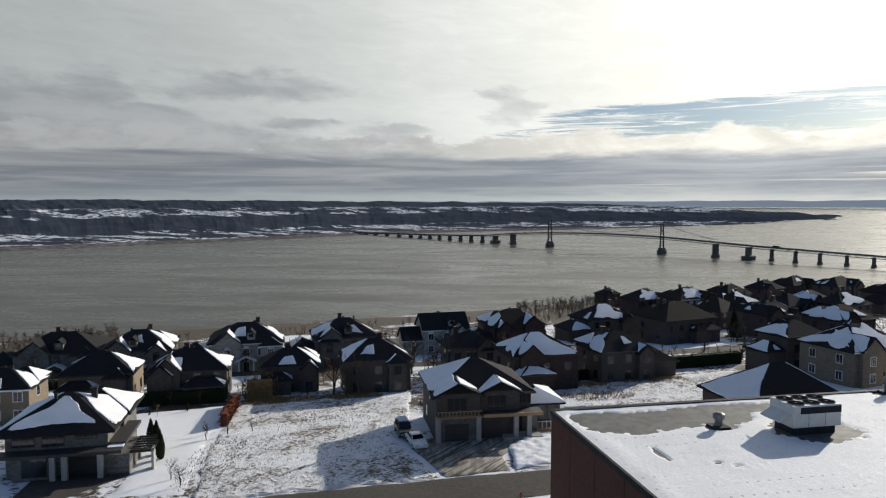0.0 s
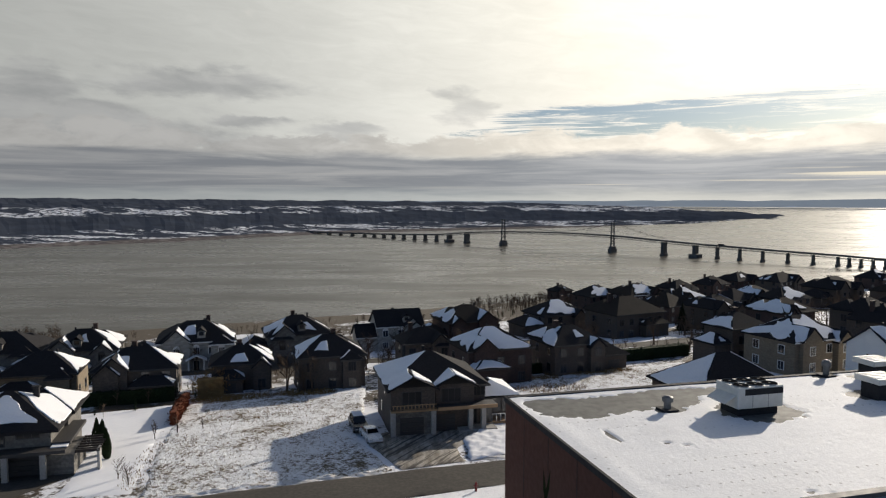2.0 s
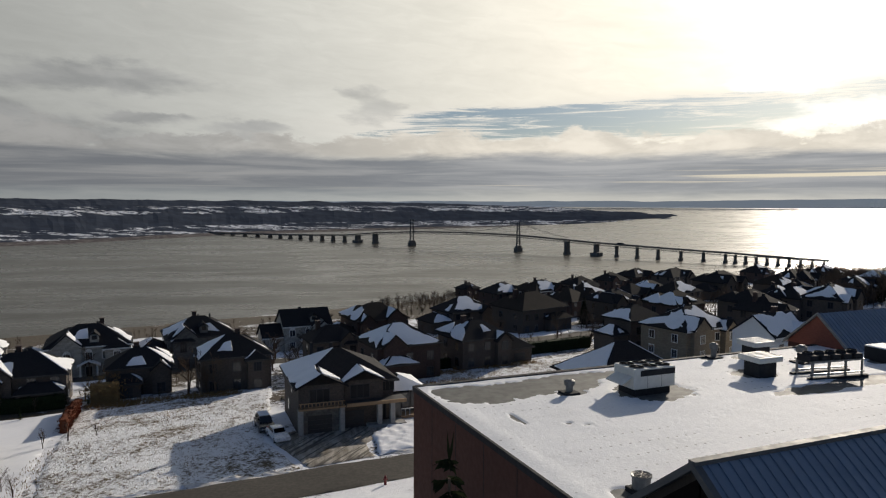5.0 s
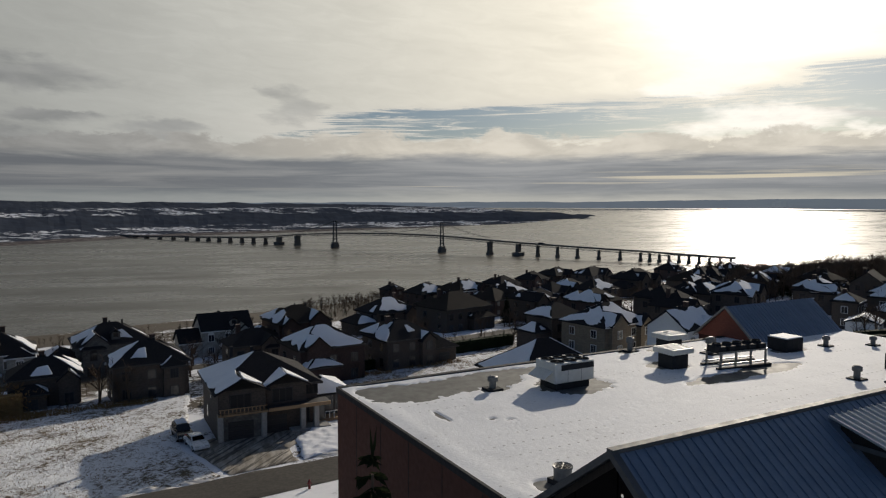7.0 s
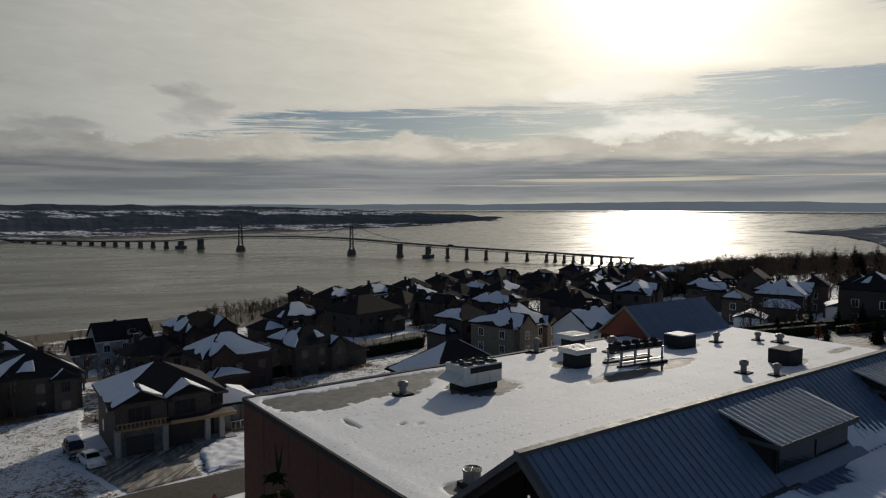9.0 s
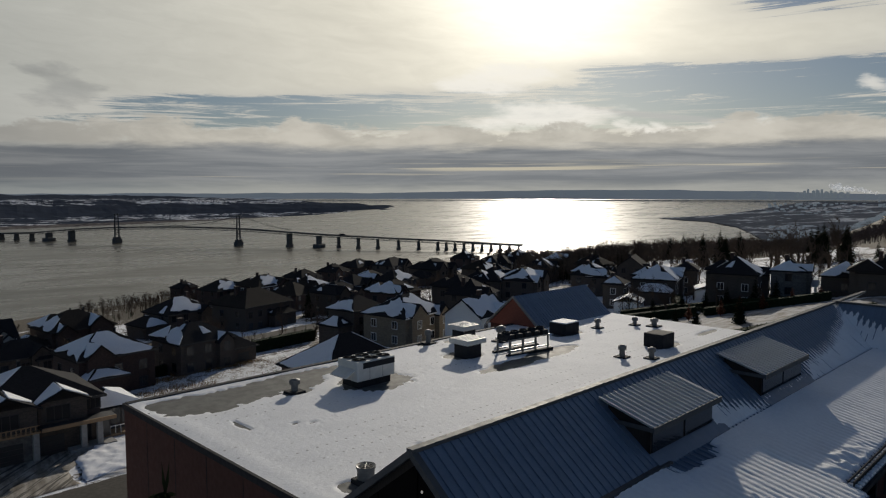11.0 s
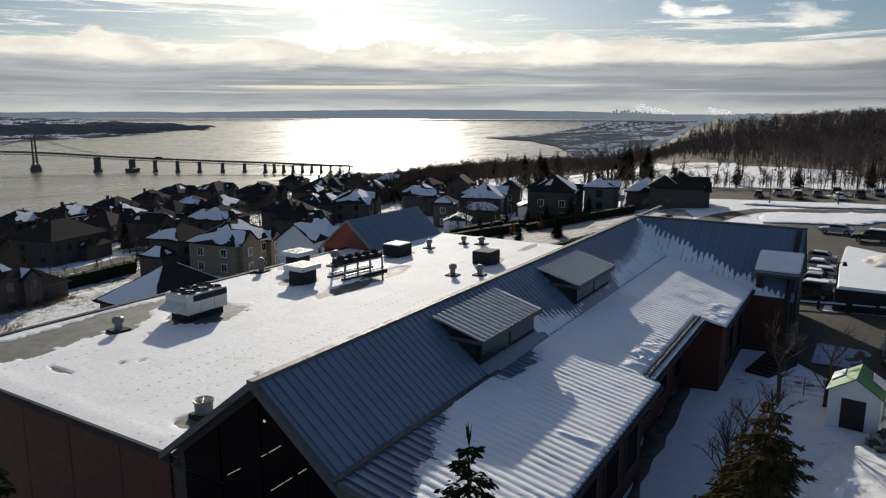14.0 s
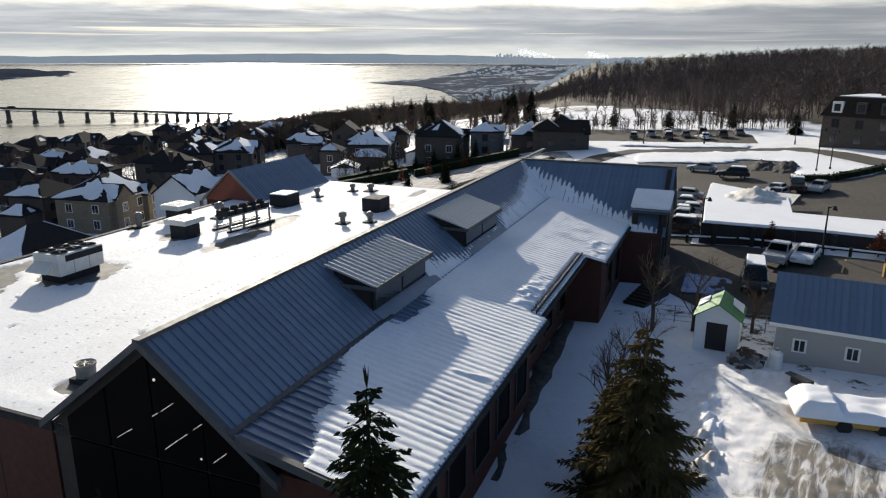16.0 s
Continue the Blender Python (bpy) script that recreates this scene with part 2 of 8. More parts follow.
def trodden(N, place, col):
    """Dark mud worn through the snow in the middle of the yard, with wheel tracks and stray dirt."""
    sep = N.add("ShaderNodeSeparateXYZ")
    N.put(sep.inputs[0], place)
    p = N.math("DIVIDE", N.math("SUBTRACT", sep.outputs[0], 30.5), 5.0)
    q = N.math("DIVIDE", N.math("SUBTRACT", sep.outputs[1], -0.2), 3.4)
    middle = N.math("ADD", N.math("MULTIPLY", p, p), N.math("MULTIPLY", q, q))
    worn = N.noise(place, 0.55, 7.0, 0.7, 0.5)
    streak = N.noise(N.stretch(place, 0.5, 2.6, 1.0), 0.9, 5.0, 0.65, 0.8)
    here = N.ramp(N.math("ADD", middle, N.math("MULTIPLY", N.math("SUBTRACT", worn, 0.5), 2.4)), 1.15, 0.55)
    col = N.mix(N.math("MULTIPLY", here, N.ramp(streak, 0.36, 0.56, 0.25, 0.95)), col, (0.135, 0.115, 0.085))
    stray = N.noise(place, 1.6, 6.0, 0.75, 0.4)
    return N.mix(N.ramp(stray, 0.58, 0.68, 0.0, 0.6), col, (0.22, 0.19, 0.15))


def ruts(N, place, col):
    """Dark wheel ruts running down towards the street."""
    turn = N.add("ShaderNodeMapping")
    N.put(turn.inputs["Vector"], place)
    turn.inputs["Rotation"].default_value = (0, 0, radians(33))
    line = N.noise(N.stretch(turn.outputs[0], 2.4, 0.10, 1.0), 1.0, 3.0, 0.55, 0.4)
    return N.mix(N.ramp(line, 0.53, 0.60, 0.0, 0.85), col, (0.045, 0.037, 0.028))


M = {}
M["snow"] = surface("snow", (0.80, 0.81, 0.83), (0.74, 0.76, 0.80), 0.65, 0, 1.6, 0.5, 0.5, 0.25, specular=0.3)
M["roof_snow"] = surface("roof_snow", (0.80, 0.81, 0.82), (0.72, 0.735, 0.76), 0.7, 0, 5.0, 0.7, 0.7, 0.3, specular=0.2)
M["flat_snow"] = surface("flat_roof_snow", (0.78, 0.79, 0.80), (0.70, 0.715, 0.74), 0.75, 0, 5.0, 0.7, 0.8, 0.3, specular=0.2, extra=melt_rows)
M["fan_black"] = surface("fan_black", (0.012, 0.012, 0.013), None, 1.0, 0, 5, 0.4, 0.0, 0.5, specular=0.0)
M["shingle"] = surface("shingle", (0.024, 0.023, 0.025), (0.012, 0.012, 0.014), 0.95, 0, 4.0, 0.7, 0.4, 0.4, (1, 1, 3), specular=0.15)
M["shingle_brown"] = surface("shingle_brown", (0.034, 0.027, 0.022), (0.016, 0.013, 0.012), 0.95, 0, 4.0, 0.7, 0.4, 0.4, (1, 1, 3), specular=0.15)
M["blue_metal"] = surface("blue_metal", (0.130, 0.180, 0.250), (0.108, 0.152, 0.215), 0.45, 0.05, 2.0, 0.5, 0.04, 0.2, (1, 1, 1), vary=0.06)
M["grey_metal"] = surface("grey_metal", (0.085, 0.088, 0.092), (0.06, 0.062, 0.066), 0.65, 0.0, 3.0, 0.5, 0.04, 0.3, specular=0.2)
M["dormer_metal"] = surface("dormer_metal", (0.52, 0.53, 0.53), (0.42, 0.43, 0.44), 0.5, 0.2, 2.0, 0.5, 0.04, 0.3)
M["dark_metal"] = surface("dark_metal", (0.03, 0.031, 0.034), (0.018, 0.018, 0.02), 0.8, 0.0, 3.0, 0.5, 0.04, 0.3, specular=0.12)
M["galvanised"] = surface("galvanised", (0.26, 0.26, 0.25), (0.15, 0.15, 0.145), 0.45, 0.5, 5.0, 0.6, 0.05, 0.6)
M["dull_zinc"] = surface("dull_zinc", (0.17, 0.17, 0.165), (0.10, 0.10, 0.098), 0.6, 0.2, 5.0, 0.6, 0.05, 0.6)
M["white_panel"] = surface("white_panel", (0.62, 0.61, 0.57), (0.50, 0.49, 0.45), 0.5, 0.0, 3.0, 0.5, 0.04, 0.6)
M["membrane"] = surface("membrane", (0.13, 0.132, 0.125), (0.07, 0.072, 0.067), 0.7, 0.0, 1.2, 0.8, 0.08, 0.35, specular=0.2)
M["rust_wall"] = surface("rust_wall", (0.074, 0.030, 0.023), (0.058, 0.024, 0.018), 0.8, 0.0, 3.0, 0.5, 0.06, 0.3, specular=0.2)
M["red_wall"] = surface("red_wall", (0.22, 0.06, 0.035), (0.15, 0.04, 0.025), 0.8, 0.0, 3.0, 0.6, 0.1, 0.3, (1, 1, 4))
M["dark_wood"] = surface("dark_wood", (0.022, 0.016, 0.013), (0.012, 0.009, 0.008), 0.75, 0.0, 5.0, 0.7, 0.15, 0.5, (4, 4, 0.4))
M["beige"] = surface("beige_brick", (0.24, 0.19, 0.13), (0.17, 0.135, 0.095), 0.85, 0, 4, 0.6, 0.15, 0.3, extra=brick_look)
M["cream"] = surface("cream_stone", (0.42, 0.40, 0.35), (0.32, 0.30, 0.27), 0.85, 0, 4, 0.5, 0.15, 0.3, extra=stone_look)
M["white"] = surface("white_clapboard", (0.72, 0.72, 0.70), (0.6, 0.6, 0.58), 0.7, 0, 3, 0.4, 0.05, 0.3, (0.3, 0.3, 8))
M["stone"] = surface("grey_stone", (0.19, 0.18, 0.165), (0.11, 0.105, 0.095), 0.9, 0, 3, 0.8, 0.3, 0.4, extra=stone_look)
M["brickgrey"] = surface("grey_brown_brick", (0.105, 0.083, 0.068), (0.062, 0.050, 0.042), 0.9, 0, 4, 0.7, 0.2, 0.4, extra=brick_look)
M["darkbrick"] = surface("dark_red_brick", (0.075, 0.045, 0.037), (0.045, 0.029, 0.025), 0.9, 0, 4, 0.7, 0.2, 0.4, extra=brick_look)
M["brown"] = surface("brown_siding", (0.075, 0.058, 0.046), (0.048, 0.037, 0.029), 0.85, 0, 3, 0.6, 0.1, 0.4, (0.3, 0.3, 8))
M["grey_siding"] = surface("grey_siding", (0.34, 0.335, 0.32), (0.26, 0.255, 0.245), 0.75, 0, 3, 0.4, 0.08, 0.3, (0.3, 0.3, 9))
M["trim_white"] = surface("trim_white", (0.72, 0.72, 0.70), None, 0.6, 0, 5, 0.3, 0.03, 0.5)
M["trim_dark"] = surface("trim_dark", (0.035, 0.033, 0.033), None, 0.6, 0, 5, 0.3, 0.03, 0.5)
M["raw_wood"] = surface("raw_wood", (0.34, 0.22, 0.12), (0.24, 0.15, 0.08), 0.75, 0, 6, 0.6, 0.1, 0.5, (1, 1, 0.2))
M["asphalt"] = surface("asphalt", (0.075, 0.068, 0.058), (0.045, 0.042, 0.038), 0.88, 0, 2.5, 0.6, 0.25, 0.12, specular=0.15)
M["concrete"] = surface("concrete", (0.33, 0.32, 0.30), (0.22, 0.21, 0.20), 0.85, 0, 4, 0.6, 0.15, 0.3)
M["mud"] = surface("mud", (0.105, 0.085, 0.06), (0.40, 0.37, 0.32), 0.85, 0, 0.55, 1.0, 0.6, 0.5, (2.2, 0.5, 1.0), extra=ruts)
M["yard_mud"] = surface("yard_mud", (0.80, 0.80, 0.81), (0.70, 0.69, 0.68), 0.8, 0, 1.8, 1.0, 0.9, 0.5, (0.45, 1.6, 1.0), extra=trodden)
M["garden_earth"] = surface("garden_earth", (0.10, 0.08, 0.055), (0.55, 0.56, 0.58), 0.9, 0, 0.5, 0.75, 0.5, 0.2)
M["gravel"] = surface("gravel", (0.12, 0.11, 0.10), (0.06, 0.055, 0.05), 0.95, 0, 2.0, 0.9, 1.0, 0.6, specular=0.1)
M["far_twig"] = surface("far_twig", (0.150, 0.118, 0.104), (0.100, 0.080, 0.072), 1.0, 0, 0.05, 0.8, 0.0, 0.01, specular=0.0)
M["dirty_snow"] = surface("dirty_snow", (0.74, 0.73, 0.71), (0.42, 0.38, 0.33), 0.8, 0, 1.6, 0.8, 0.9, 0.5)
M["green_roof"] = surface("green_roof", (0.05, 0.20, 0.05), (0.035, 0.13, 0.035), 0.6, 0, 3, 0.5, 0.08, 0.4)
M["tarp"] = surface("blue_tarp", (0.05, 0.17, 0.40), (0.03, 0.10, 0.25), 0.5, 0, 2, 0.5, 0.2, 0.4)
M["bark"] = surface("bark", (0.10, 0.078, 0.06), (0.055, 0.042, 0.034), 0.95, 0, 8, 0.7, 0.3, 0.5, (1, 1, 0.3), specular=0.08)
M["twig"] = surface("twig", (0.105, 0.075, 0.055), (0.065, 0.048, 0.036), 0.95, 0, 0.4, 0.7, 0.0, 0.02, specular=0.08)
M["russet"] = surface("russet", (0.16, 0.05, 0.025), (0.09, 0.035, 0.02), 0.95, 0, 2.0, 0.7, 0.0, 0.4, specular=0.08)
M["straw"] = surface("straw", (0.30, 0.19, 0.08), (0.18, 0.11, 0.05), 0.95, 0, 1.5, 0.8, 0.0, 0.3, specular=0.08)
M["needles"] = surface("needles", (0.019, 0.024, 0.012), (0.010, 0.013, 0.007), 1.0, 0, 1.2, 0.7, 0.0, 0.2, specular=0.0)
M["needles_brown"] = surface("needles_brown", (0.080, 0.058, 0.027), (0.034, 0.032, 0.014), 1.0, 0, 0.8, 0.8, 0.0, 0.3, specular=0.0)
M["cedar"] = surface("cedar", (0.020, 0.032, 0.014), (0.012, 0.018, 0.008), 0.9, 0, 3, 0.7, 0.3, 0.4, specular=0.08)
M["tyre"] = surface("tyre", (0.02, 0.02, 0.02), None, 0.85, 0, 8, 0.4, 0.05, 0.5)
M["rim"] = surface("rim", (0.45, 0.45, 0.46), None, 0.35, 0.8, 5, 0.3, 0.02, 0.5)
M["lamp_red"] = surface("lamp_red", (0.35, 0.02, 0.02), None, 0.3, 0, 5, 0.2, 0, 0.5)
M["lamp_clear"] = surface("lamp_clear", (0.6, 0.6, 0.58), None, 0.2, 0.2, 5, 0.2, 0, 0.5)
M["yellow_paint"] = surface("yellow_paint", (0.55, 0.30, 0.06), (0.40, 0.22, 0.05), 0.6, 0, 3, 0.5, 0.05, 0.5)
M["bridge_steel"] = surface("bridge_steel", (0.07, 0.075, 0.075), (0.045, 0.045, 0.045), 0.8, 0, 0.3, 0.5, 0, 0.05)
M["bridge_pier"] = surface("bridge_pier", (0.12, 0.115, 0.105), (0.07, 0.068, 0.062), 0.9, 0, 0.2, 0.6, 0.1, 0.05)
CAR_PAINT = {"white": (0.70, 0.70, 0.69), "silver": (0.34, 0.35, 0.36), "black": (0.02, 0.02, 0.022), "grey": (0.10, 0.105, 0.11), "red": (0.16, 0.02, 0.02), "blue": (0.03, 0.05, 0.10)}
for key, c in CAR_PAINT.items():
    M["car_" + key] = surface("car_paint_" + key, c, None, 0.28, 0.1, 4, 0.2, 0.0, 0.6)


def glass(name, colour, rough=0.08):
    m = bpy.data.materials.new(name)
    m.use_nodes = True
    shade = m.node_tree.nodes["Principled BSDF"]
    shade.inputs["Base Color"].default_value = rgba(colour)
    shade.inputs["Roughness"].default_value, shade.inputs["Specular IOR Level"].default_value = rough, 0.7
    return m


M["glass"] = glass("window_glass", (0.02, 0.022, 0.026))
M["dark_glass"] = glass("tinted_glass", (0.008, 0.007, 0.007), 0.12)
M["dark_glass"].node_tree.nodes["Principled BSDF"].inputs["Specular IOR Level"].default_value = 0.04
M["dark_glass"].node_tree.nodes["Principled BSDF"].inputs["IOR"].default_value = 1.12


lamp_glow = bpy.data.materials.new("lamp_glow")
lamp_glow.use_nodes = True
glow_shade = lamp_glow.node_tree.nodes["Principled BSDF"]
glow_shade.inputs["Base Color"].default_value = (0.8, 0.78, 0.72, 1)
glow_shade.inputs["Emission Color"].default_value, glow_shade.inputs["Emission Strength"].default_value = (1.0, 0.94, 0.82, 1), 0.35
M["lamp_glow"] = lamp_glow


def water_material():
    m = bpy.data.materials.new("river_water")
    m.use_nodes = True
    N = Nodes(m.node_tree)
    place = N.add("ShaderNodeTexCoord").outputs["Object"]
    shade = N.add("ShaderNodeBsdfPrincipled")
    broad = N.noise(N.stretch(place, 1.0, 2.2, 1.0), 0.004, 5.0, 0.55)
    N.put(shade.inputs["Base Color"], N.mix(N.ramp(broad, 0.35, 0.65), (0.050, 0.046, 0.038), (0.068, 0.063, 0.052)))
    wind = N.noise(N.stretch(place, 0.35, 1.0, 1.0), 0.016, 7.0, 0.7, 0.4)
    N.put(shade.inputs["Roughness"], N.ramp(wind, 0.3, 0.7, 0.20, 0.38))
    shade.inputs["IOR"].default_value = 1.24
    waves = N.math("ADD", N.noise(N.stretch(place, 1.0, 1.5, 1.0), 0.13, 6.0, 0.65, 0.5), N.math("MULTIPLY", N.noise(place, 0.8, 4.0, 0.6), 0.35))
    b = N.add("ShaderNodeBump")
    b.inputs["Strength"].default_value, b.inputs["Distance"].default_value = 0.17, 1.1
    N.put(b.inputs["Height"], waves)
    N.put(shade.inputs["Normal"], b.outputs[0])
    N.put(N.add("ShaderNodeOutputMaterial").inputs[0], shade.outputs[0])
    return m


M["water"] = water_material()


def far_land_material(name, dark, light, cut, haze, scale, low_band, high_band, glow=0.0, shore=None):
    """Woods and snowy fields seen from kilometres off, with the air's haze mixed into the colour. Fields lie on the
    level ground in two bands of height.
    """
    m = bpy.data.materials.new(name)
    m.use_nodes = True
    N = Nodes(m.node_tree)
    place = N.add("ShaderNodeNewGeometry").outputs["Position"]
    sep = N.add("ShaderNodeSeparateXYZ")
    N.put(sep.inputs[0], place)
    wood = N.noise(place, scale, 6.0, 0.65)
    fields = N.noise(N.stretch(place, 0.5, 1.0, 2.0), scale * 0.6, 6.0, 0.62, 0.4)
    hedges = N.noise(N.stretch(place, 1.0, 1.0, 3.0), scale * 3, 4.0, 0.65)
    level = N.math("ADD", sep.outputs[2], N.math("MULTIPLY", N.math("SUBTRACT", fields, 0.5), 60.0))
    bands = None
    for low, high in (low_band, high_band):
        one = N.math("MULTIPLY", N.ramp(level, low, low + 4), N.ramp(level, high, high - 4))
        bands = one if bands is None else N.math("MAXIMUM", bands, one)
    snowy = N.math("MULTIPLY", N.math("MULTIPLY", N.ramp(fields, cut, cut + 0.05), bands), N.ramp(hedges, 0.44, 0.52))
    col = N.mix(N.ramp(wood, 0.35, 0.65), dark, tuple(c * 1.9 for c in dark))
    col = N.mix(snowy, col, light)
    if shore:
        mud = N.math("ADD", sep.outputs[2], N.math("MULTIPLY", N.math("SUBTRACT", hedges, 0.5), 5.0))
        col = N.mix(N.ramp(mud, shore + 2.0, shore), col, N.mix(N.ramp(hedges, 0.45, 0.6), (0.085, 0.066, 0.055), (0.20, 0.175, 0.15)))
    shade = N.add("ShaderNodeBsdfPrincipled")
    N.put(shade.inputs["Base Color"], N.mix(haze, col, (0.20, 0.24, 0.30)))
    shade.inputs["Roughness"].default_value, shade.inputs["Specular IOR Level"].default_value = 1.0, 0.0
    # emission stands in for the bright air in front of the land
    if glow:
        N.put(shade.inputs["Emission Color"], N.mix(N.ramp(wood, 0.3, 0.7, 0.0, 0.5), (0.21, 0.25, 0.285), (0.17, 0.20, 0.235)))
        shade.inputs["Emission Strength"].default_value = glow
    N.put(N.add("ShaderNodeOutputMaterial").inputs[0], shade.outputs[0])
    return m


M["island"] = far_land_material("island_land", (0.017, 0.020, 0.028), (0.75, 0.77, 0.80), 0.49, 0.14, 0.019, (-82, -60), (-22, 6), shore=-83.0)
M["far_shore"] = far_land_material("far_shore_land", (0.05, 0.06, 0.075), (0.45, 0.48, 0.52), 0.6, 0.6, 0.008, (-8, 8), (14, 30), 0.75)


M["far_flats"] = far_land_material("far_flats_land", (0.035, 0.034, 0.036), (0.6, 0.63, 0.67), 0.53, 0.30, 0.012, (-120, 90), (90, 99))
# distance haze is put into this wall colour
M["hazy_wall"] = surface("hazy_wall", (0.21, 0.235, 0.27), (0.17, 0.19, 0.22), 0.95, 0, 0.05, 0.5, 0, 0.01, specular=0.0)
M["steam"] = surface("steam", (0.9, 0.9, 0.9), (0.85, 0.86, 0.87), 1.0, 0, 0.02, 0.3, 0, 0.01, specular=0.0)
# the far walls emit a little, in place of bright air before them
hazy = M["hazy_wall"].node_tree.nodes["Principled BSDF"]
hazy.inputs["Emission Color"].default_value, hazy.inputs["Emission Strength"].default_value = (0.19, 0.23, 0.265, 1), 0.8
# emission stands in for sunlight scattered through the steam
mist = M["steam"].node_tree.nodes["Principled BSDF"]
mist.inputs["Emission Color"].default_value, mist.inputs["Emission Strength"].default_value = (0.80, 0.82, 0.83, 1), 0.45
mist.inputs["Alpha"].default_value = 0.35


def ground_material():
    m = bpy.data.materials.new("snowy_ground")
    m.use_nodes = True
    N = Nodes(m.node_tree)
    place = N.add("ShaderNodeNewGeometry").outputs["Position"]
    sep = N.add("ShaderNodeSeparateXYZ")
    N.put(sep.inputs[0], place)
    x, y = sep.outputs[0], sep.outputs[1]
    broad = N.noise(place, 0.035, 4.0, 0.55)
    mid = N.noise(place, 0.35, 6.0, 0.65)
    fine = N.noise(place, 1.7, 6.0, 0.7)
    bare = N.math("ADD", N.math("MULTIPLY", broad, 0.5), N.math("ADD", N.math("MULTIPLY", mid, 0.35), N.math("MULTIPLY", fine, 0.30)))
    # leaf litter in the wood on the hill, brown scrub on the river bank
    wander = N.math("MULTIPLY", N.math("SUBTRACT", N.noise(place, 0.02, 5.0, 0.6), 0.5), 90.0)
    hill = N.math("SUBTRACT", x, N.math("MINIMUM", N.math("ADD", N.math("MULTIPLY", y, 0.85), 168.0), 330.0))
    hill = N.ramp(N.math("ADD", hill, wander), 0.0, 12.0)
    down = N.math("ADD", N.math("MULTIPLY", x, -0.375), N.math("MULTIPLY", y, 0.927))
    bank = N.ramp(N.math("ADD", down, N.math("MULTIPLY", wander, 0.5)), 205.0, 240.0)
    gardens = N.math("MULTIPLY", N.ramp(down, 85.0, 125.0, 0.0, 0.115), N.ramp(N.noise(place, 0.06, 3.0, 0.5), 0.35, 0.6))
    lift = N.math("ADD", N.math("ADD", N.math("MAXIMUM", N.math("MULTIPLY", hill, 0.40), N.math("MULTIPLY", bank, 0.125)), gardens), N.ramp(down, -12.0, 12.0, -0.07, 0.0))
    earth = N.mix(N.ramp(fine, 0.3, 0.7), (0.10, 0.076, 0.05), (0.045, 0.036, 0.027))
    snow = N.mix(N.ramp(mid, 0.3, 0.7), (0.80, 0.81, 0.83), (0.72, 0.73, 0.76))
    col = N.mix(N.ramp(N.math("ADD", bare, lift), 0.60, 0.66), snow, earth)
    shade = N.add("ShaderNodeBsdfPrincipled")
    N.put(shade.inputs["Base Color"], col)
    shade.inputs["Roughness"].default_value, shade.inputs["Specular IOR Level"].default_value = 0.8, 0.25
    b = N.add("ShaderNodeBump")
    b.inputs["Strength"].default_value, b.inputs["Distance"].default_value = 0.8, 0.12
    N.put(b.inputs["Height"], N.math("ADD", fine, mid))
    N.put(shade.inputs["Normal"], b.outputs[0])
    N.put(N.add("ShaderNodeOutputMaterial").inputs[0], shade.outputs[0])
    return m


M["ground"] = ground_material()


def stubble_material():
    m = bpy.data.materials.new("snowy_stubble")
    m.use_nodes = True
    N = Nodes(m.node_tree)
    place = N.add("ShaderNodeNewGeometry").outputs["Position"]
    mid = N.noise(N.stretch(place, 1.0, 0.7, 1.0), 0.55, 6.0, 0.7, 0.6)
    fine = N.noise(place, 2.3, 6.0, 0.75)
    broad = N.noise(place, 0.09, 3.0, 0.5)
    bare = N.math("ADD", N.math("MULTIPLY", broad, 0.26), N.math("ADD", N.math("MULTIPLY", mid, 0.42), N.math("MULTIPLY", fine, 0.60)))
    earth = N.mix(N.ramp(fine, 0.3, 0.7), (0.20, 0.15, 0.085), (0.09, 0.07, 0.045))
    col = N.mix(N.ramp(bare, 0.615, 0.74), (0.80, 0.81, 0.82), earth)
    shade = N.add("ShaderNodeBsdfPrincipled")
    N.put(shade.inputs["Base Color"], col)
    shade.inputs["Roughness"].default_value, shade.inputs["Specular IOR Level"].default_value = 0.85, 0.2
    b = N.add("ShaderNodeBump")
    b.inputs["Strength"].default_value, b.inputs["Distance"].default_value = 1.0, 0.2
    N.put(b.inputs["Height"], N.math("ADD", fine, mid))
    N.put(shade.inputs["Normal"], b.outputs[0])
    N.put(N.add("ShaderNodeOutputMaterial").inputs[0], shade.outputs[0])
    return m


M["stubble"] = stubble_material()

# ---- building blocks ----
def link(name, bm, material, parent=None, label="", smooth=False):
    me = bpy.data.meshes.new(name)
    bmesh.ops.recalc_face_normals(bm, faces=bm.faces)
    bm.to_mesh(me)
    bm.free()
    if material:
        me.materials.append(M[material])
    if smooth:
        me.polygons.foreach_set("use_smooth", [True] * len(me.polygons))
    ob = new(name, me)
    ob.parent = parent
    return tagged(ob, label)


def part(name, bm, material, parent, label="", smooth=False):
    return link(name, bm, material, parent, label, smooth)


def share(name, mesh, parent, at=(0, 0, 0), turn=0.0, label="", scale=None):
    """One more object on a mesh that is there already."""
    ob = new(name, mesh)
    ob.parent = parent
    ob.location, ob.rotation_euler = at, (0, 0, turn)
    if scale:
        ob.scale = scale
    return tagged(ob, label)


def thing(name, label, category, at=(0, 0, 0), turn=0.0, group="", kind=""):
    ob = new(name)
    ob.empty_display_size = 0.5
    ob.location, ob.rotation_euler = at, (0, 0, radians(turn))
    return tagged(ob, label, category, group, kind)


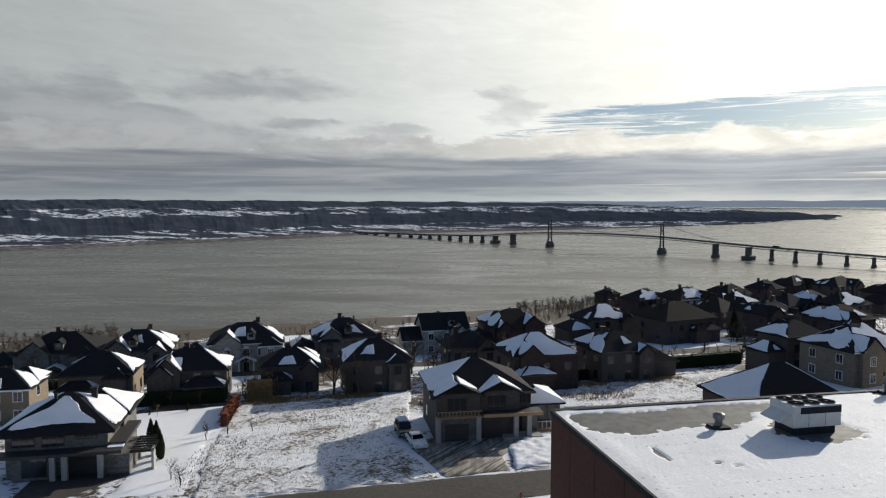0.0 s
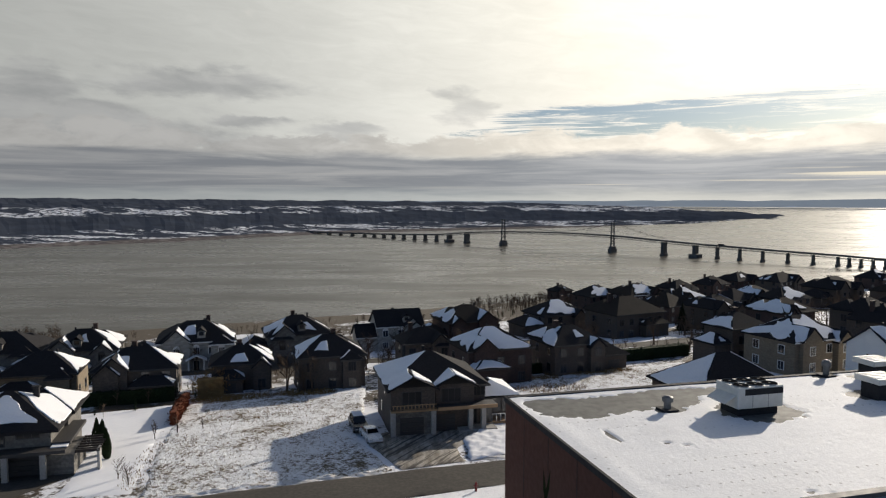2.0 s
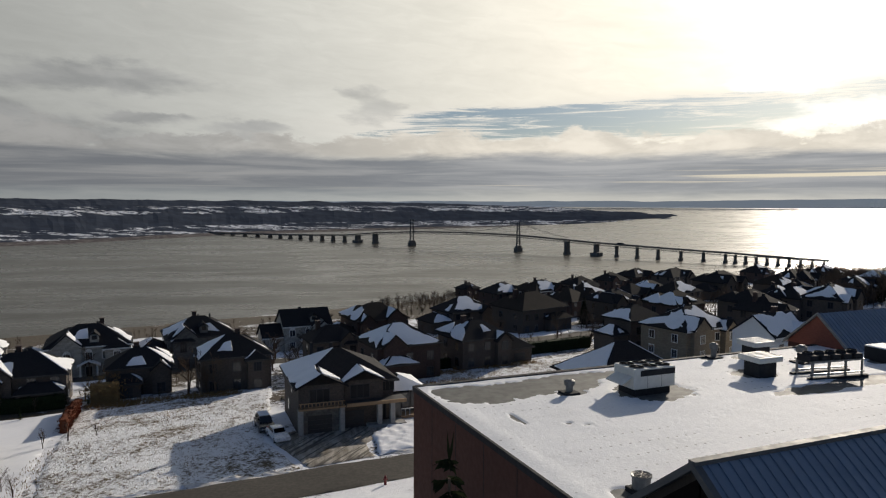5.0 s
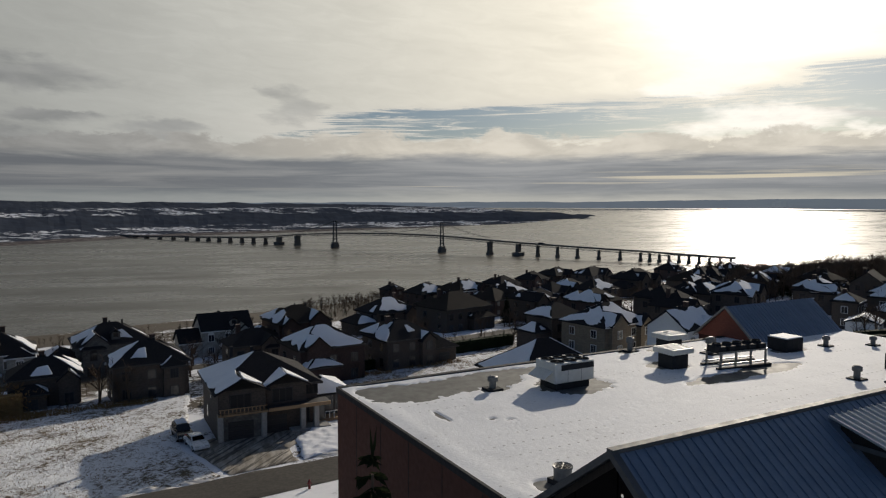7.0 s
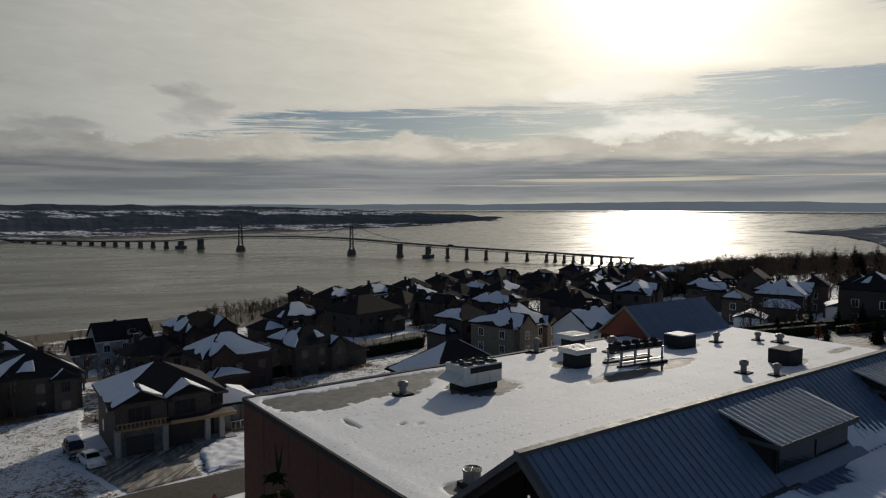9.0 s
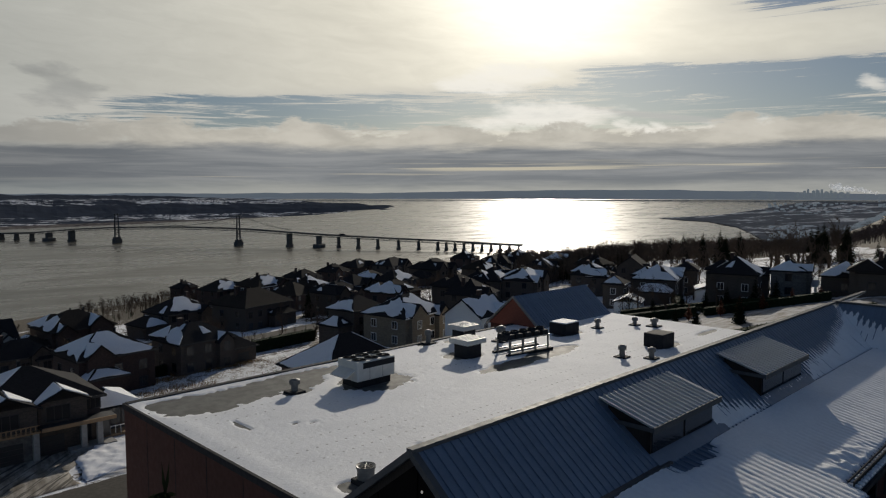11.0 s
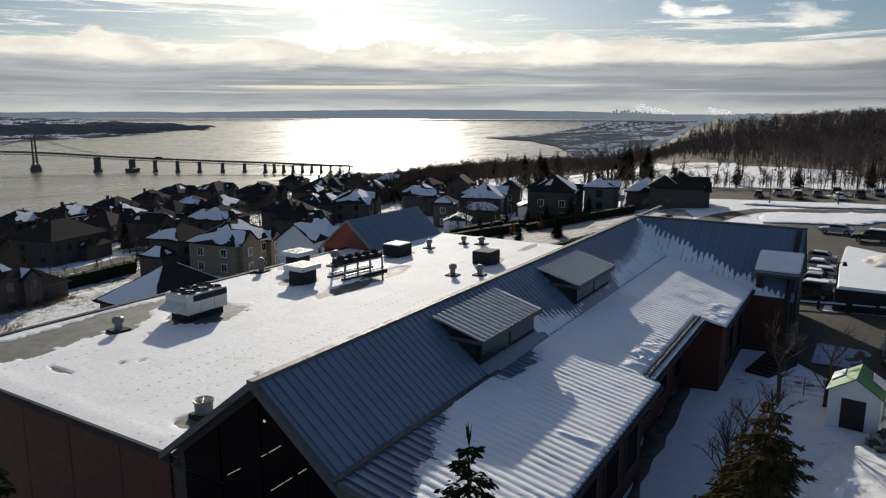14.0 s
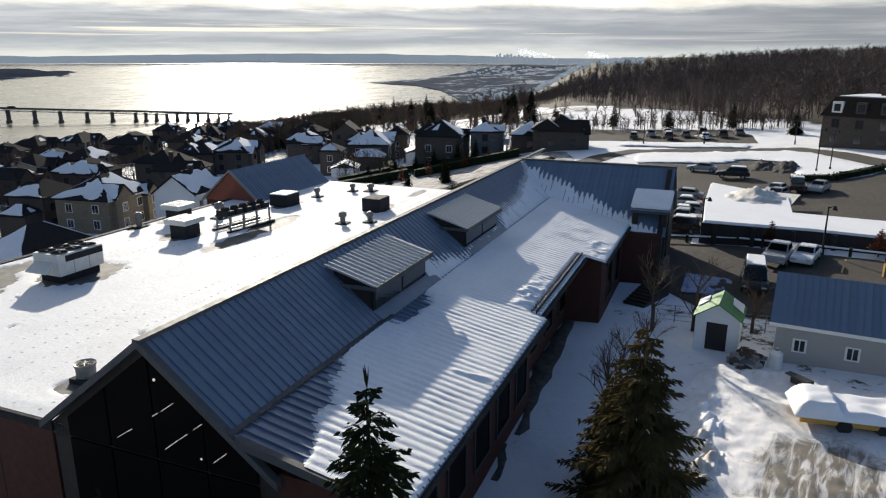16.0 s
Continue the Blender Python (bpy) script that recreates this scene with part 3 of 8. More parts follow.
def box(bm, x0, x1, y0, y1, z0, z1, bevel=0.0):
    v = [bm.verts.new(p) for p in ((x0, y0, z0), (x1, y0, z0), (x1, y1, z0), (x0, y1, z0), (x0, y0, z1), (x1, y0, z1), (x1, y1, z1), (x0, y1, z1))]
    f = [bm.faces.new([v[i] for i in q]) for q in ((3, 2, 1, 0), (4, 5, 6, 7), (0, 1, 5, 4), (1, 2, 6, 5), (2, 3, 7, 6), (3, 0, 4, 7))]
    if bevel:
        bmesh.ops.bevel(bm, geom=list({e for q in f for e in q.edges}), offset=bevel, segments=1, affect="EDGES")
    return bm


def boxes(*sizes, bevel=0.0):
    bm = bmesh.new()
    for s in sizes:
        box(bm, *s, bevel=bevel)
    return bm


def prism(bm, outline, z0, z1):
    """An upright solid on an outline of (x, y)."""
    low, top = [bm.verts.new((x, y, z0)) for x, y in outline], [bm.verts.new((x, y, z1)) for x, y in outline]
    bm.faces.new(low[::-1])
    bm.faces.new(top)
    for i in range(len(outline)):
        j = (i + 1) % len(outline)
        bm.faces.new((low[i], low[j], top[j], top[i]))
    return bm


def slab(bm, corners, thick):
    """A solid sheet: a flat polygon of 3D corners and its copy, thick metres below."""
    top = [bm.verts.new(c) for c in corners]
    low = [bm.verts.new((c[0], c[1], c[2] - thick)) for c in corners]
    bm.faces.new(top)
    bm.faces.new(low[::-1])
    for i in range(len(corners)):
        j = (i + 1) % len(corners)
        bm.faces.new((top[j], top[i], low[i], low[j]))
    return bm


def tube(bm, a, b, ra, rb=None, sides=8, caps=True):
    a, b, rb = Vector(a), Vector(b), ra if rb is None else rb
    way = (b - a).normalized()
    side = way.orthogonal().normalized()
    other = way.cross(side)
    rings = []
    for c, r in ((a, ra), (b, rb)):
        rings.append([bm.verts.new(c + (side * math.cos(q) + other * math.sin(q)) * r) for q in (i * math.tau / sides for i in range(sides))])
    for i in range(sides):
        j = (i + 1) % sides
        bm.faces.new((rings[0][i], rings[0][j], rings[1][j], rings[1][i]))
    if caps:
        bm.faces.new(rings[0][::-1])
        bm.faces.new(rings[1])
    return bm


def mesh_of(name, verts, faces, material, smooth=False):
    me = bpy.data.meshes.new(name)
    me.from_pydata(verts, [], faces)
    me.materials.append(M[material])
    if smooth:
        me.polygons.foreach_set("use_smooth", [True] * len(me.polygons))
    me.update()
    return me


def grid_faces(rows, cols):
    return [(i * cols + j, i * cols + j + 1, (i + 1) * cols + j + 1, (i + 1) * cols + j) for i in range(rows - 1) for j in range(cols - 1)]


def bumps(x, y, size, seed=0.0):
    return noise.noise((x / size + seed, y / size - seed, seed))


# ---- the lie of the land: a hillside that falls to the river ----
SLOPE_S = [-400, -127, -20, 5, 31, 60, 90, 162, 217, 278, 350, 460, 600, 700, 5000]
SLOPE_Z = [30, 18.5, 12, 10.8, 5.5, 0.6, -0.6, -7, -12, -18.5, -38, -70, -87.5, -94, -94]


def gh(x, y):
    z = float(np.interp(-0.375 * x + 0.927 * y, SLOPE_S, SLOPE_Z))
    far = math.hypot(x, y) - 330
    if far > 0 and y > 0:
        # the land falls away beyond the last gardens upstream
        z -= 0.06 * far * float(np.interp(math.degrees(math.atan2(x, y)), [34, 42, 61, 68], [0, 1, 1, 0]))
    return max(z, -94.0)


def lie(x, y):
    far = math.hypot(x, y)
    rough = 0.0 if far < 250 else min(1.0, (far - 250) / 400)
    wet = 1.0 if -0.375 * x + 0.927 * y < 560 else 0.0
    return gh(x, y) + 0.10 * bumps(x, y, 6.0) + 0.04 * bumps(x, y, 1.6, 3.0) + rough * wet * 3.0 * bumps(x, y, 140.0, 5.0)


def make_ground():
    xs = np.concatenate([np.arange(-5000, -400, 230), np.arange(-400, -70, 12), np.arange(-70, 130, 1.6), np.arange(130, 420, 8), np.arange(420, 1400, 35), np.arange(1400, 5001, 200)])
    ys = np.concatenate([np.arange(-5000, -300, 230), np.arange(-300, -20, 12), np.arange(-20, 140, 1.6), np.arange(140, 420, 7), np.arange(420, 1400, 35), np.arange(1400, 5001, 200)])
    verts = [(x, y, lie(x, y)) for y in ys for x in xs]
    me = mesh_of("ground", verts, grid_faces(len(ys), len(xs)), "ground", True)
    tagged(new("ground", me), "snow-covered hillside with bare earth showing through", "ground", kind="structure")


make_ground()


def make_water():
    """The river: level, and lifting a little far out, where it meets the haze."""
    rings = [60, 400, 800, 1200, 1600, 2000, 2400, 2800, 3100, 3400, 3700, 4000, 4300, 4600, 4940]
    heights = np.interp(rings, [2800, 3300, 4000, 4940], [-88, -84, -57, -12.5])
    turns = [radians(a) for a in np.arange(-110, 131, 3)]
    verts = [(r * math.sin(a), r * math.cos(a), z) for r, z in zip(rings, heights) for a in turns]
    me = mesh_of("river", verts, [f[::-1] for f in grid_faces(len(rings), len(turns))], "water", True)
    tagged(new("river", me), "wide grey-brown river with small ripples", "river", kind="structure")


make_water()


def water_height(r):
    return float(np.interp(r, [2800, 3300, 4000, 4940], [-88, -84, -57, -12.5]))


def make_island():
    """The island across the river: a shore flat, then a wooded bluff up to fields."""
    a_deg = np.arange(-62, 31.6, 0.35)
    shore = lambda a: float(np.interp(a, [-62, -32, -25, -17, -9, -6, 0, 8, 16, 24, 31.5], [1850, 1900, 1960, 2060, 2290, 2420, 2560, 2780, 3080, 3480, 4000]))
    crest = lambda a: float(np.interp(a, [-62, -32, -16, 0, 12, 20, 26, 30, 31.5], [34, 34, 31, 24, 14, -6, -30, -50, -56]))
    steps = [0, 0.04, 0.10, 0.18, 0.26, 0.36, 0.42, 0.48, 0.54, 0.60, 0.68, 0.78, 0.9, 1.0]
    verts = []
    for k in steps:
        for a in a_deg:
            r0 = shore(a)
            deep = 1250 if a < 8 else 1250 - (a - 8) * 42
            r = r0 + deep * k + (0 if k == 0 else 18 * bumps(a * 60, k * 300, 60))
            base, top = water_height(r0), crest(a)
            h = float(np.interp(k, [0, 0.10, 0.26, 0.42, 0.60, 0.9, 1.0], [0.0, 0.07, 0.16, 0.50, 0.80, 0.97, 1.0]))
            z = base - 1.0 + (top - base) * h
            if k > 0.05:
                z += (2.5 + 5 * h) * bumps(r * math.sin(radians(a)), r * math.cos(radians(a)), 120, 2.0) + 3.5 * h * bumps(a * 90, k * 900, 22, 9.0)
            verts.append((r * math.sin(radians(a)), r * math.cos(radians(a)), z))
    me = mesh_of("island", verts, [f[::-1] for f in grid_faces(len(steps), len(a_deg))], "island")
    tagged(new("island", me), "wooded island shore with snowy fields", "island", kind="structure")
    # the far bank behind all
    a_deg = np.arange(-64, 118, 0.5)
    verts = []
    for k, r, tone in ((0, 4880, 0.0), (1, 4900, 0.35), (2, 4915, 0.75), (3, 4930, 1.0)):
        for a in a_deg:
            top = float(np.interp(a, [-64, -20, 10, 30, 42, 50, 58, 66, 80, 118], [22, 22, 24, 32, 50, 54, 42, 24, 20, 26]))
            z = -12 + (top + 12) * tone + (5 * tone * bumps(a * 4, k, 7.0) if k else 0)
            verts.append((r * math.sin(radians(a)), r * math.cos(radians(a)), z))
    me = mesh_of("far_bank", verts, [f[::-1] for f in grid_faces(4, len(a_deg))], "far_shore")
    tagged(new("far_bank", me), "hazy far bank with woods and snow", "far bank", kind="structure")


make_island()


# ---- the suspension bridge ----
def make_bridge():
    t1, t2 = Vector((273.7, 1790.5, -88)), Vector((484.0, 1544.9, -88))
    along = (t2 - t1).normalized()
    turn = math.degrees(math.atan2(along.y, along.x))
    bridge = thing("suspension_bridge", "dark steel suspension bridge on stone piers over the river", "bridge", t1, turn)
    span = (t2 - t1).length

    def deck(x):
        """Height of the roadway over the water."""
        return float(np.interp(x, [-1050, -773, -642, -530, -437, -342, -249, -197, -130, 0, span / 2, span, 449, 519, 611, 700, 785, 860, 934, 1050], [6, 7.5, 10.5, 12, 14.5, 17, 20, 24, 30, 36.5, 40, 38.5, 32, 28.5, 25.5, 22.5, 20.5, 17.5, 15.5, 13]))

    # towers
    for x in (0, span):
        bm = bmesh.new()
        for side in (-1, 1):
            tube(bm, (x, side * 7.0, 8), (x, side * 5.0, 66), 1.9, 1.3, 4)
            tube(bm, (x, side * 5.0, 66), (x, side * 5.0, 69), 1.9, 0.8, 4)
        for z in (20, 32, 46, 58, 65):
            tube(bm, (x, -6, z), (x, 6, z), 0.8, 0.8, 4)
        for za, zb in ((20, 32), (46, 58)):
            tube(bm, (x, -6, za), (x, 6, zb), 0.5, 0.5, 4)
            tube(bm, (x, 6, za), (x, -6, zb), 0.5, 0.5, 4)
        part("tower", bm, "bridge_steel", bridge)
        part("pier", boxes((x - 5, x + 5, -12, 12, -6, 9), (x - 4, x + 4, -10, 10, 9, 14), bevel=0.8), "bridge_pier", bridge)
    # deck and truss in stretches
    for x0 in np.arange(-1020, 955, 60.0):
        x1 = x0 + 60.0
        z0, z1 = deck(x0), deck(x1)
        deep = 4.8 if -260 < x0 < 790 else 2.4
        bm = bmesh.new()
        slab(bm, [(x0, -5.5, z0), (x1, -5.5, z1), (x1, 5.5, z1), (x0, 5.5, z0)], 1.5)
        for y in (-5.6, 5.6):
            slab(bm, [(x0, y - 0.12, z0 + 1.1), (x1, y - 0.12, z1 + 1.1), (x1, y + 0.12, z1 + 1.1), (x0, y + 0.12, z0 + 1.1)], 1.2)
        for y in (-5.2, 5.2):
            slab(bm, [(x0, y - 0.25, z0 - deep), (x1, y - 0.25, z1 - deep), (x1, y + 0.25, z1 - deep), (x0, y + 0.25, z0 - deep)], 0.6)
            if deep > 2:
                for k in range(5):
                    xa, xb = x0 + 12 * k, x0 + 12 * k + 6
                    tube(bm, (xa, y, deck(xa) - 0.8), (xb, y, deck(xb) - deep), 0.28, 0.28, 3, False)
                    tube(bm, (xb, y, deck(xb) - deep), (xb + 6, y, deck(xb + 6) - 0.8), 0.28, 0.28, 3, False)
        part("deck", bm, "bridge_steel", bridge)
    # approach piers
    xs = [-130, -197, -249, -296, -342, -390, -437, -483, -530, -579, -642, -707, -773, -830, -880, -930]
    xs += [449, 519, 565, 610, 654, 700, 744, 785] + [803 + 18.6 * k for k in range(9)]
    for x in xs:
        z = deck(x) - 3.0
        big = x in (-130, -197, 449, 519)
        w, d = (4.2, 9) if big else (2.3, 6)
        bm = bmesh.new()
        prism(bm, [(x - w * 0.6, -d), (x + w * 0.6, -d), (x + w * 0.6, d), (x - w * 0.6, d)], 4, z)
        prism(bm, [(x - w, -d - 1), (x + w, -d - 1), (x + w, d + 1), (x - w, d + 1)], -6, 5)
        if x in (-197, 519):
            prism(bm, [(x - 11, -8), (x - 8, -13), (x + 8, -13), (x + 11, -8), (x + 11, 8), (x + 8, 13), (x - 8, 13), (x - 11, 8)], -6, 8)
        part("pier", bm, "bridge_pier", bridge)
    # main cables
    for y in (-5.2, 5.2):
        bm = bmesh.new()
        knots = [(-128, 37)] + [(-128 + 128 * k / 4, 37 + 31 * (k / 4) ** 1.35) for k in range(1, 4)] + [(0, 68)]
        knots += [(span * k / 16, 68 - 100 * (k / 16) * (1 - k / 16)) for k in range(1, 16)] + [(span, 68)]
        knots += [(span + 128 - 128 * k / 4, 37 + 31 * (k / 4) ** 1.35) for k in range(3, 0, -1)] + [(span + 128, 37)]
        for (xa, za), (xb, zb) in zip(knots, knots[1:]):
            tube(bm, (xa, y, za), (xb, y, zb), 0.42, 0.42, 4, False)
        for k in range(1, 26):
            x = span * k / 26
            q = k / 26
            tube(bm, (x, y, deck(x)), (x, y, 68 - 100 * q * (1 - q)), 0.09, 0.09, 3, False)
        part("cable", bm, "bridge_steel", bridge)
    lorry = thing("lorry", "dark lorry crossing the bridge", "lorry", t1 + along * (span + 250) + Vector((0, 0, deck(span + 250) + 0.02)), turn)
    part("box_body", boxes((-7, 4, -1.3, 1.3, 1.1, 4.0), bevel=0.1), "dark_metal", lorry)
    part("cab", boxes((4.3, 7, -1.2, 1.2, 0.7, 3.4), bevel=0.3), "car_grey", lorry)
    for x in (-5.5, -4.2, 2.5, 5.6):
        part("wheel", tube(bmesh.new(), (x, -1.25, 0.5), (x, 1.25, 0.5), 0.5, None, 10), "tyre", lorry)


make_bridge()

# ---- the large hall with the flat roof, the gabled wing and the dormers ----
# u runs along the ridge, v across it towards the river, z up
HALL_AT, HALL_TURN = (12.3, 19.8, 0.0), 11.3
FLAT_Z, RIDGE_Z, EDGE_V, END_U = 15.75, 20.15, 27.25, 52.0
MAIN_S, LOW_S, BREAK_V, EAVE_V, FAR_EAVE_V = 0.773, 0.197, -3.6, -9.95, -10.95
BREAK_Z = RIDGE_Z + MAIN_S * BREAK_V
SEAM = 0.45


def low_z(v):
    return BREAK_Z + LOW_S * (v - BREAK_V)


def rib_panel(name, length, slope, width=SEAM, rib=0.055):
    """One standing-seam sheet, from its top edge at (0, 0, 0) down along -y, with the seam on its side."""
    bm = bmesh.new()
    z = -slope * length
    slab(bm, [(0, 0, 0), (width - 0.005, 0, 0), (width - 0.005, -length, z), (0, -length, z)], 0.03)
    slab(bm, [(0, 0, rib), (0.05, 0, rib), (0.05, -length, z + rib), (0, -length, z + rib)], rib + 0.02)
    me = bpy.data.meshes.new(name)
    bmesh.ops.recalc_face_normals(bm, faces=bm.faces)
    bm.to_mesh(me)
    bm.free()
    return me


def sheet(name, us, vs, height, material, parent, label="", keep=None):
    """A sheet of snow as a height field over (u, v)."""
    verts = [(u, v, height(u, v)) for v in vs for u in us]
    faces = grid_faces(len(vs), len(us))
    if keep:
        faces = [f for f in faces if keep((verts[f[0]][0] + verts[f[2]][0]) / 2, (verts[f[0]][1] + verts[f[2]][1]) / 2)]
    ob = new(name, mesh_of(name, verts, faces, material, True))
    ob.parent = parent
    return tagged(ob, label)


def make_hall():
    hall = thing("event_hall", "large rust-red hall with a snowy flat roof and blue metal gables", "hall", HALL_AT, HALL_TURN)
    wall = 0.35
    # walls
    part("front_wall", boxes((0.4, 0.4 + wall, 5.3, EDGE_V, -2, FLAT_Z - 0.05)), "rust_wall", hall, "rust-red metal front wall")
    for v in (8.6, 12.4, 16.2, 20.0, 23.8):
        part("wall_seam", boxes((0.385, 0.4, v - 0.02, v + 0.02, -2, FLAT_Z - 0.36)), "dark_metal", hall)
    part("river_wall", boxes((0.4 + wall, END_U, EDGE_V - wall, EDGE_V, -6, FLAT_Z - 0.05)), "rust_wall", hall)
    part("end_wall", boxes((END_U - wall, END_U, 5.3, EDGE_V - wall, -2, FLAT_Z - 0.05)), "rust_wall", hall)
    bm = bmesh.new()
    gable = [(5.2, 15.9), (0, RIDGE_Z - 0.15), (-5.2, 15.9), (-5.2, 2), (5.2, 2)]
    a = [bm.verts.new((0.45, v, z)) for v, z in gable]
    b = [bm.verts.new((0.45 + wall, v, z)) for v, z in gable]
    bm.faces.new(a)
    bm.faces.new(b[::-1])
    for i in range(5):
        j = (i + 1) % 5
        bm.faces.new((a[i], b[i], b[j], a[j]))
    part("gable_wall", bm, "dark_wood", hall, "dark glazed gable end")
    # glazing in the gable
    for v0, v1 in ((-4.3, -2.25), (-2.15, -0.05), (0.05, 2.15), (2.25, 4.3)):
        for z0, z1 in ((5, 8.6), (8.7, 12.3), (12.4, 15.4)):
            part("pane", boxes((0.36, 0.45, v0, v1, z0, z1)), "dark_glass", hall)
        bm = bmesh.new()
        rim = [(v0, 15.5), (v1, 15.5), (v1, RIDGE_Z - 0.55 - MAIN_S * abs(v1)), (v0, RIDGE_Z - 0.55 - MAIN_S * abs(v0))]
        a, b = [bm.verts.new((0.36, v, z)) for v, z in rim], [bm.verts.new((0.45, v, z)) for v, z in rim]
        bm.faces.new(a)
        bm.faces.new(b[::-1])
        for i in range(4):
            j = (i + 1) % 4
            bm.faces.new((a[i], b[i], b[j], a[j]))
        part("pane", bm, "dark_glass", hall)
    # lit tubes and two round lamps just outside the opaque panes, for lights within
    for va, za, vb, zb in ((0.02, 17.19, -0.26, 17.38), (-0.40, 17.47, -1.0, 17.90), (1.84, 15.96, 1.09, 16.45), (-0.41, 15.99, -1.02, 16.47), (-1.11, 16.53, -1.46, 16.80), (-1.78, 17.05, -2.15, 17.34), (-2.5, 15.93, -3.08, 16.41)):
        part("lamp_tube", tube(bmesh.new(), (0.35, va, za), (0.35, vb, zb), 0.010, None, 6), "lamp_glow", hall, "lit fluorescent tube")
    for v, z, r in ((-0.23, 18.63, 0.06), (-1.98, 15.96, 0.04)):
        part("round_lamp", tube(tube(bmesh.new(), (0.33, v, z), (0.36, v, z), r * 0.7, r, 14), (0.36, v, z), (0.37, v, z), r, r * 0.8, 14), "lamp_glow", hall, "small round lit lamp")
    side_u = 44.0
    part("side_wall", boxes((0.4, 17.8, EAVE_V + 0.9, EAVE_V + 0.9 + wall, 5, low_z(EAVE_V + 0.9))), "rust_wall", hall, "rust-red side wall")
    part("side_wall", boxes((17.8, 31, EAVE_V + 1.9, EAVE_V + 1.9 + wall, 5, low_z(EAVE_V + 1.9))), "rust_wall", hall)
    part("side_wall", boxes((31, side_u, FAR_EAVE_V + 0.4, FAR_EAVE_V + 0.4 + wall, 5, low_z(FAR_EAVE_V + 0.4))), "rust_wall", hall)
    part("return_wall", boxes((17.45, 17.8, EAVE_V + 0.9 + wall, EAVE_V + 2.2, 5, low_z(EAVE_V + 0.9))), "rust_wall", hall)
    part("return_wall", boxes((31.0, 31.35, FAR_EAVE_V + 0.4 + wall, EAVE_V + 2.2, 5, low_z(FAR_EAVE_V + 0.4))), "rust_wall", hall)
    for u in (2.5, 5.6, 8.7, 11.8, 14.9, 21, 25, 29, 33.5, 37.5):
        base = EAVE_V + (0.85 if u < 17 else 1.85 if u < 31 else -0.65)
        part("window", boxes((u, u + 1.9, base, base + 0.1, 12.2, 15.1)), "dark_glass", hall)
        part("window_frame", boxes((u - 0.1, u, base - 0.05, base + 0.1, 12.1, 15.2), (u + 1.9, u + 2.0, base - 0.05, base + 0.1, 12.1, 15.2), (u, u + 1.9, base - 0.05, base + 0.1, 15.1, 15.2), (u, u + 1.9, base - 0.05, base + 0.1, 12.1, 12.2)), "trim_dark", hall)
    part("front_low_wall", boxes((0.3, 0.3 + wall, EAVE_V + 0.9, -5.2, 4, low_z(EAVE_V + 0.9) - 0.1)), "rust_wall", hall)
    # the flat roof: membrane, parapet cap, drift of snow with bare wet places
    part("flat_roof", boxes((0.45, END_U, 4.6, EDGE_V - 0.1, FLAT_Z - 0.4, FLAT_Z)), "membrane", hall, "grey roofing membrane, wet where the snow has melted")
    bm = boxes((0.33, 0.50, 5.2, EDGE_V + 0.08, FLAT_Z - 0.26, FLAT_Z + 0.10), (0.50, END_U, EDGE_V - 0.34, EDGE_V + 0.08, FLAT_Z - 0.30, FLAT_Z + 0.13))
    part("parapet_cap", bm, "dark_metal", hall, "grey metal parapet capping")
    bare = [(4.6, 24.0, 3.0, 1.9), (8.6, 24.1, 3.6, 1.7), (12.8, 25.4, 3.2, 0.9), (2.4, 25.4, 1.3, 0.7), (15.2, 20.3, 2.3, 1.9), (9.7, 22.0, 0.9, 0.55), (26.0, 16.6, 3.4, 0.75), (31.0, 16.9, 3.4, 0.9), (25.3, 21.4, 1.5, 1.2), (40.5, 11.5, 1.6, 0.9), (28.9, 25.9, 1.0, 0.5), (26.2, 26.6, 1.0, 0.5), (48.8, 11.4, 1.8, 0.35), (3.0, 7.2, 0.6, 0.6), (38.9, 20.6, 1.6, 0.8), (3.6, 18.4, 0.10, 0.9), (6.0, 16.5, 0.22, 0.12), (6.9, 15.9, 0.2, 0.1), (8.7, 9.0, 0.2, 0.12), (9.6, 8.6, 0.16, 0.1), (19.6, 6.6, 0.25, 0.12)]
    tracks = [(5.2, 14.6, 0.62, 0.24, 24), (17.5, 19.6, 0.7, 0.08, 20), (4.4, 17.4, 0.45, 0.6, 8), (9.0, 11.2, 0.66, 0.33, 14), (21.0, 9.0, 0.7, 0.2, 26), (22.0, 13.2, 0.72, 0.02, 22)]

    def depth(u, v):
        d = 0.06 + 0.014 * bumps(u, v, 3.1, 1.0) + 0.008 * bumps(u, v, 0.9, 4.0) + 0.006 * bumps(u, v, 0.35, 9.0)
        d += 0.05 * math.exp(-((u - 1.25) / 0.7) ** 2) * (0.8 + 0.4 * bumps(u, v, 2.0, 8.0))
        for cu, cv, ru, rv in bare:
            q = ((u - cu) / ru) ** 2 + ((v - cv) / rv) ** 2 + 0.75 * bumps(u, v, 1.4, cu) + 0.5 * bumps(u, v, 0.45, cv)
            if q < 1.6:
                d -= 0.22 * max(0.0, min(1.0, 1.6 - q))
        for cu, cv, du, dv, n in tracks:
            k = round(((u - cu) * du + (v - cv) * dv) / (du * du + dv * dv))
            if 0 <= k < n:
                across = 0.14 if k % 2 else -0.14
                q = (u - cu - k * du + across * dv) ** 2 + (v - cv - k * dv - across * du) ** 2
                d -= 0.03 * math.exp(-q / 0.012)
        return max(d, -0.05)

    sheet("roof_snow", np.arange(0.44, END_U - 0.1, 0.16), np.arange(4.7, EDGE_V - 0.3, 0.16), lambda u, v: FLAT_Z + depth(u, v), "flat_snow", hall, "thin melting snow on the flat roof")
    # gabled wing: standing-seam sheets
    length = -BREAK_V
    me = rib_panel("seam_sheet", length, MAIN_S)
